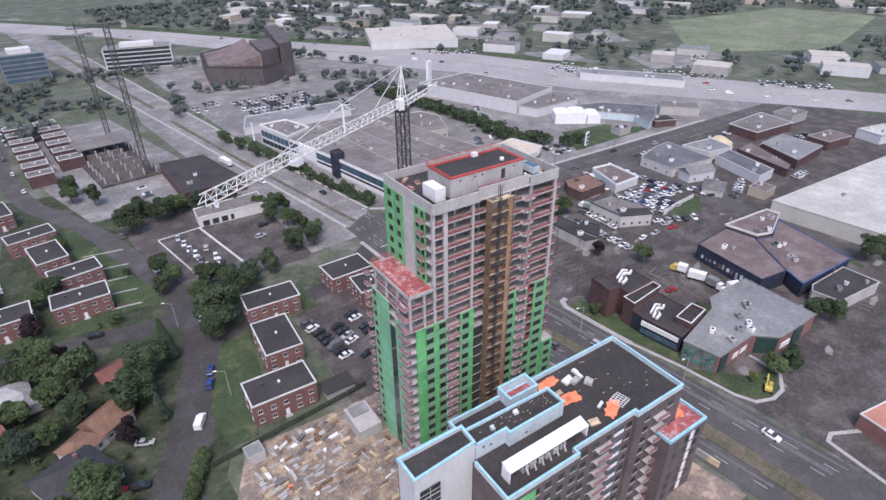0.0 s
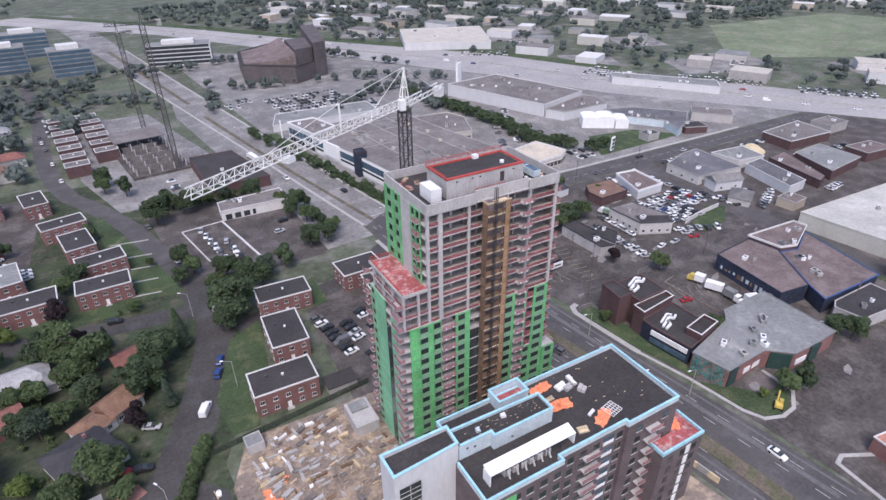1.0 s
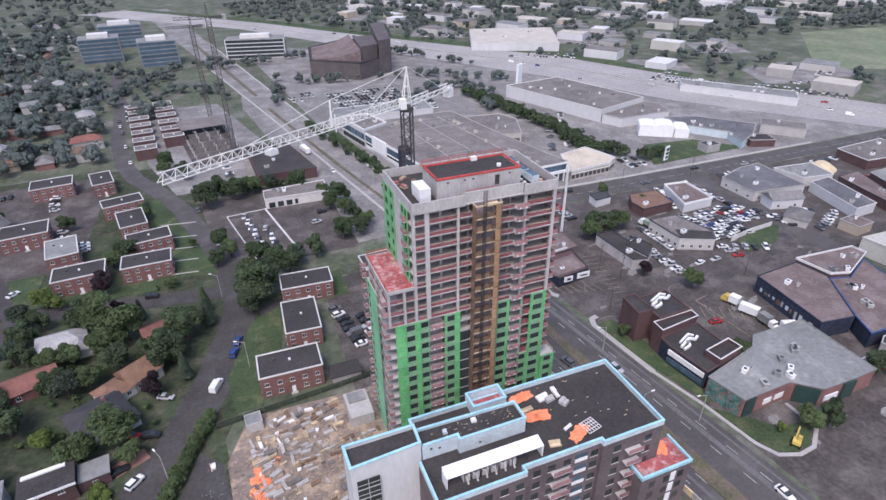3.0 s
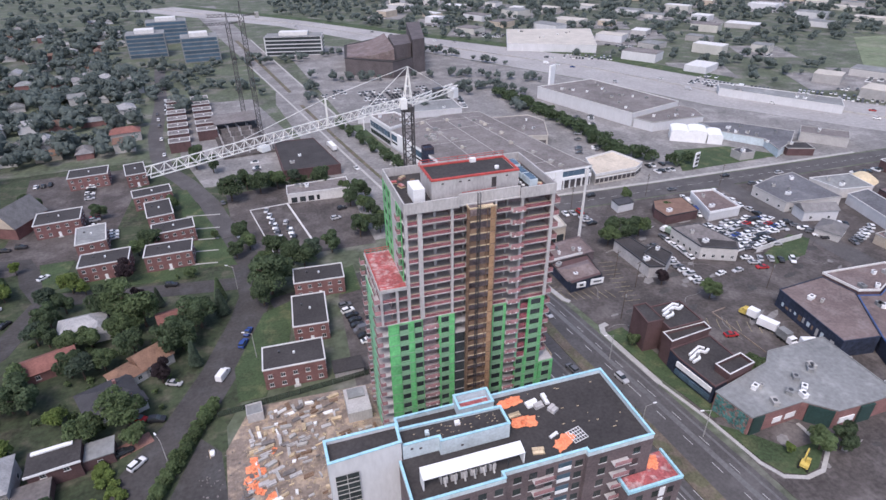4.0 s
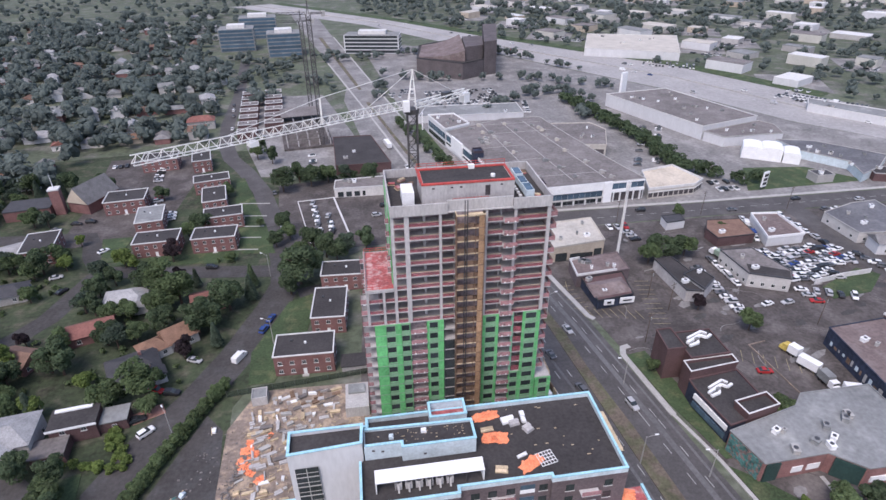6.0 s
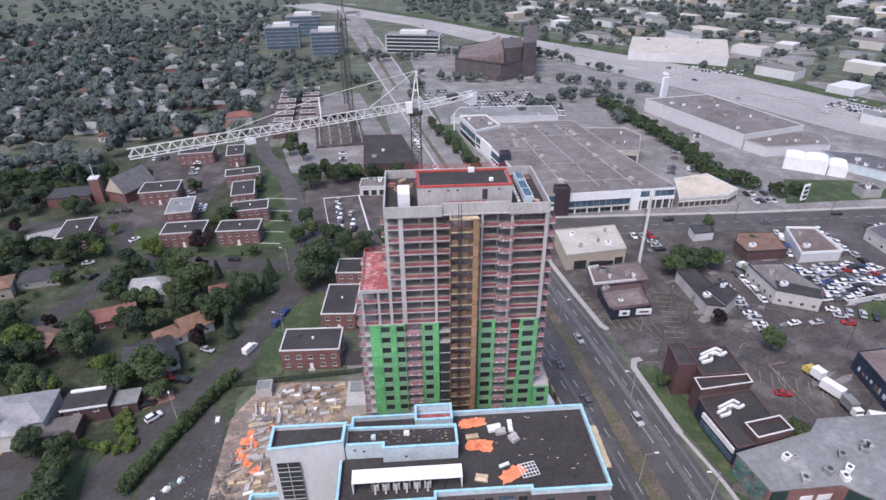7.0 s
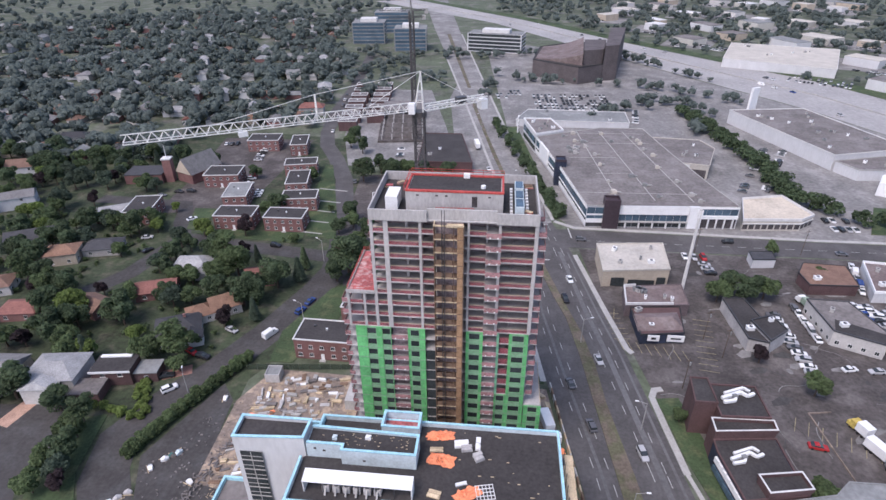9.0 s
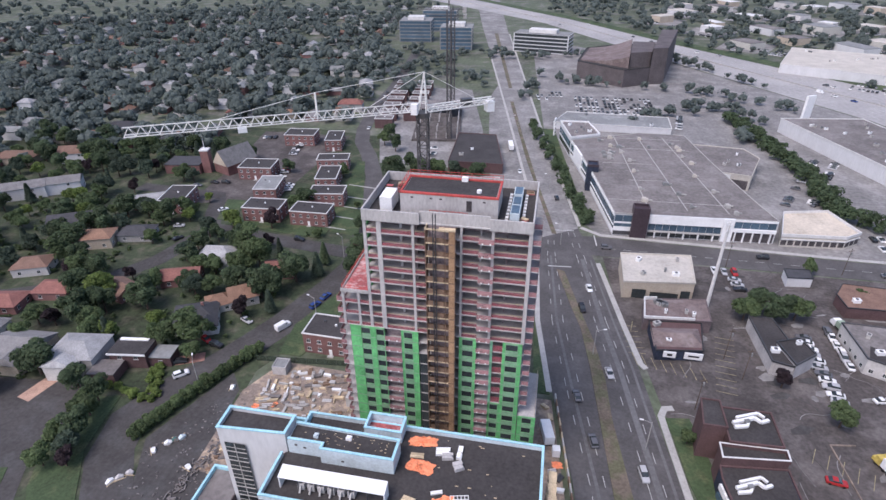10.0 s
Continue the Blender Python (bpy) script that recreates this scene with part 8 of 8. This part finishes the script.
# gardens: trees between the houses
r = random.Random(15)
HOMES = [(-9.5, 150), (-45.5, 94.3), (-64.5, 93.5), (-23.2, 117.6), (-14.5, 131.5), (-20.5, 126.5), (-42, 138.5), (-36.7, 154.2), (-108, 165), (-90, 157), (-79, 165), (-92.6, 194), (-158, 191), (-146, 199), (-92, 113), (-80, 123), (-57.6, 127),
         (-198, 229), (-168, 236), (-84, 98), (-104, 92), (-100, 135), (-30.5, 97.5), (-30, 90), (-20, 98), (-79.6, 194.8), (-44.5, 213.2), (-36, 191.6), (-60.7, 234.7), (-77, 241), (-89, 234.5), (-101, 235), (-70, 228)]
STREETS = [RES, [(14, 168), (-16, 172), (-54, 178), (-61, 192), (-68, 208), (-112, 211)], [(-54, 176), (-60, 150), (-72, 131), (-100, 118), (-160, 100)]]
put = []
tries = 0
while len(put) < 300 and tries < 40000:
    tries += 1
    x, y = r.uniform(-210, -2), r.uniform(58, 262)
    if any(math.hypot(x - a, y - b) < 8.2 for a, b in HOMES) or any(not off_road(x, y, s, 6.8) for s in STREETS) or any(math.hypot(x - a, y - b) < 4.4 for a, b in put):
        continue
    if (x > -30 and y > 158) or (x > -56 and y > 182) or (-82 < x < -40 and y > 198) or (x > -62 and y < 84) or (x > -14 and y < 105):
        continue
    put.append((x, y))
    k = r.choice((0, 0, 1, 1, 2, 3, 3, 4, 4, 8, 5, 9, 7))
    tree(x, y, k, r.uniform(0.7, 1.1))
# hedge along the yard and planting
hv = [leaf_cloud(1700, 1.9, 1.7, 1.9, 1.5, 0.28, 400 + i, 12) + np.array([x, y, 0]) for i, (x, y) in enumerate([(-12.2 + 15 * f, 72 + 36.0 * f ** 0.9, ) for f in np.linspace(0, 1, 26)])]
tagged(part("hedge", quad_mesh("hedge", np.concatenate(hv)), LEAVES[1]), "tall clipped green hedge along the yard", "hedge")
hv = [leaf_cloud(700, 1.6, 1.6, 1.1, 0.8, 0.28, 430 + i, 7) + np.array([x, y, 0]) for i, (x, y) in enumerate([(-21 + f * 5, 91 - 9 * f + 4 * (i % 2)) for i, f in enumerate(np.linspace(-0.3, 1, 8))] + [(-34 + 3 * i, 87 - i * 0.6) for i in range(6)])]
tagged(part("shrubs", quad_mesh("shrubs", np.concatenate(hv)), LEAVES[2]), "low garden shrubs beside the maroon house", "shrub", kind="stuff")
hv = [leaf_cloud(520, 3.2, 3.2, 2.6, 2.2, 0.42, 460 + i, 7) + np.array([x + 1.5 * math.sin(i * 2.1), y, 0]) for i, (x, y) in enumerate([(101 - 31 * f, 210 + 130 * f) for f in np.linspace(0, 1, 26)])]
hv += [leaf_cloud(520, 4.8, 4.8, 3.8, 3.2, 0.6, 500 + i, 8) + np.array([x + 2 * math.sin(i * 1.7), y + 2 * math.cos(i * 2.3), 0]) for i, (x, y) in enumerate([(206 + 8 * f - 22 * f * f, 232 + 135 * f) for f in np.linspace(0, 1, 34)] + [(208 + 24 * f, 230 - 18 * f) for f in np.linspace(0, 1, 5)])]
hv += [leaf_cloud(300, 3.0, 3.0, 2.6, 2.0, 0.5, 560 + i, 8) + np.array([238 + 12 * f, 58 - 1.2 * i + 44 * 0, 0]) for i, f in enumerate(np.linspace(0, 1, 9))]
hv += [leaf_cloud(300, 2.6, 2.6, 2.2, 1.6, 0.45, 590 + i, 8) + np.array([x, y, 0]) for i, (x, y) in enumerate([(8 + 5.5 * i, 254 + 2 * math.sin(i)) for i in range(8)] + [(238 + 1.0 * i, 102 - 5 * i) for i in range(9)])]
tagged(part("bushes", quad_mesh("bushes", np.concatenate(hv)), LEAVES[0]), "rows of dense green bushes along lots and verges", "bush", kind="stuff")
r = random.Random(61)
hv, tries = [], 0
while len(hv) < 330 and tries < 9000:
    tries += 1
    x, y = r.uniform(-150, -4), r.uniform(60, 200)
    if any(math.hypot(x - a, y - b) < 7.6 for a, b in HOMES) or any(not off_road(x, y, q, 6.4) for q in STREETS) or (x > -56 and y > 182) or (x > -14 and y < 105) or (x > -62 and y < 84):
        continue
    hv.append(leaf_cloud(90, *(r.uniform(0.7, 1.7),) * 2, r.uniform(0.6, 1.3), 0.7, 0.33, 3000 + len(hv), 5) + np.array([x, y, 0]))
tagged(part("garden_shrubs", quad_mesh("garden_shrubs", np.concatenate(hv)), LEAVES[1]), "mixed shrubs and beds filling the gardens", "shrub", kind="stuff")
# woods and street trees farther off, joined
g = np.random.default_rng(3)
def lobes(seed, n=6):
    """Uneven leaf masses: squat lumps with a ragged surface, as quads."""
    rr, out = random.Random(seed), []
    for k in range(n):
        a, d = rr.uniform(0, 6.28), rr.uniform(0.2, 0.62) * 4.6 if k else 0
        c = Vector((d * math.cos(a), d * math.sin(a), 4.6 + rr.uniform(-1.3, 1.5) if k else 5.6))
        q = rr.uniform(1.5, 2.3)
        grid = {}
        for i in range(6):
            for j in range(5):
                th, ph = 2 * math.pi * i / 6, math.pi * (j / 4.0) * 0.85
                w = q * rr.uniform(0.78, 1.18)
                grid[i, j] = (c.x + w * math.sin(ph) * math.cos(th), c.y + w * math.sin(ph) * math.sin(th), c.z + w * 0.85 * math.cos(ph))
        for i in range(6):
            for j in range(4):
                out += [grid[i, j], grid[i, j + 1], grid[(i + 1) % 6, j + 1], grid[(i + 1) % 6, j]]
    return np.array(out)


BASES = [np.concatenate([lobes(i), leaf_cloud(48, 4.6, 4.6, 3.0, 4.6, 0.7, 700 + i, 9, 0.8, 0.9)]) for i in range(6)]
chunks = []
r = random.Random(44)
def far_tree(x, y, s):
    b = BASES[r.randrange(6)]
    a = r.uniform(0, 6.28)
    c_, s_ = math.cos(a), math.sin(a)
    v = b * np.array([s, s, s * r.uniform(0.85, 1.25)])
    chunks.append(np.stack([v[:, 0] * c_ - v[:, 1] * s_ + x, v[:, 0] * s_ + v[:, 1] * c_ + y, v[:, 2]], 1))


n = 0
for x, y in far_houses:
    for k in range(5):
        a = r.uniform(0, 6.28)
        d = r.uniform(8, 15)
        u, w = x + d * math.cos(a), y + d * math.sin(a)
        if off_road(u, w, RES, 8):
            far_tree(u, w, r.uniform(0.9, 1.5))
for i in range(1500):
    u, w = r.uniform(-1000, 20), r.uniform(180, 1250)
    if u < -100 - max(0, 300 - w) and off_road(u, w, RES, 12) and not (-110 < u < 100 and 540 < w < 730):
        far_tree(u, w, r.uniform(0.7, 1.3))
for i in range(4200):
    u, w = r.uniform(60, 1150), r.uniform(-50, 1150)
    dist = math.hypot(u - 60, w)
    if not beyond(u, w) or not off_road(u, w, HMID, 34) or dist > 1350 or (505 < u < 870 and 262 < w < 450):
        continue
    if any(math.hypot(u - a, w - b) < 20 for a, b in far_sheds) or math.hypot(u - 322, w - 540) < 62 or math.hypot(u - 375, w - 296) < 44:
        continue
    if dist < 520 and r.random() < 0.5:
        continue
    far_tree(u, w, r.uniform(0.6, 1.15) * (1.2 if dist > 700 else 1))
BELTS = (([(128, 352), (150, 372), (178, 392), (196, 398), (205, 372)], 26, 7), ([(150, 440), (196, 430), (222, 410), (248, 392)], 22, 6), ([(70, 470), (96, 452), (130, 446)], 16, 6),
         ([(96, 560), (60, 600), (40, 640)], 24, 9), ([(180, 560), (200, 520), (236, 455)], 18, 5), ([(205, 372), (192, 340), (188, 325)], 10, 5), ([(60, 400), (66, 440)], 8, 4), ([(-62, 430), (-40, 480), (-20, 530)], 40, 16), ([(-30, 440), (0, 470), (20, 440)], 24, 12))
for line, n, wide in BELTS:
    for i in range(n):
        k = r.random() * (len(line) - 1)
        p = Vector(line[int(k)]).lerp(Vector(line[int(k) + 1]), k % 1)
        far_tree(p.x + r.uniform(-wide, wide), p.y + r.uniform(-wide, wide), r.uniform(0.55, 0.95))
for x, y in ((-62, 560), (-40, 540), (-12, 545), (20, 560), (100, 560), (-100, 580), (30, 540), (60, 545), (-90, 548)):
    for k in range(7):
        far_tree(x + r.uniform(-12, 12), y + r.uniform(-8, 8), r.uniform(0.6, 0.9))
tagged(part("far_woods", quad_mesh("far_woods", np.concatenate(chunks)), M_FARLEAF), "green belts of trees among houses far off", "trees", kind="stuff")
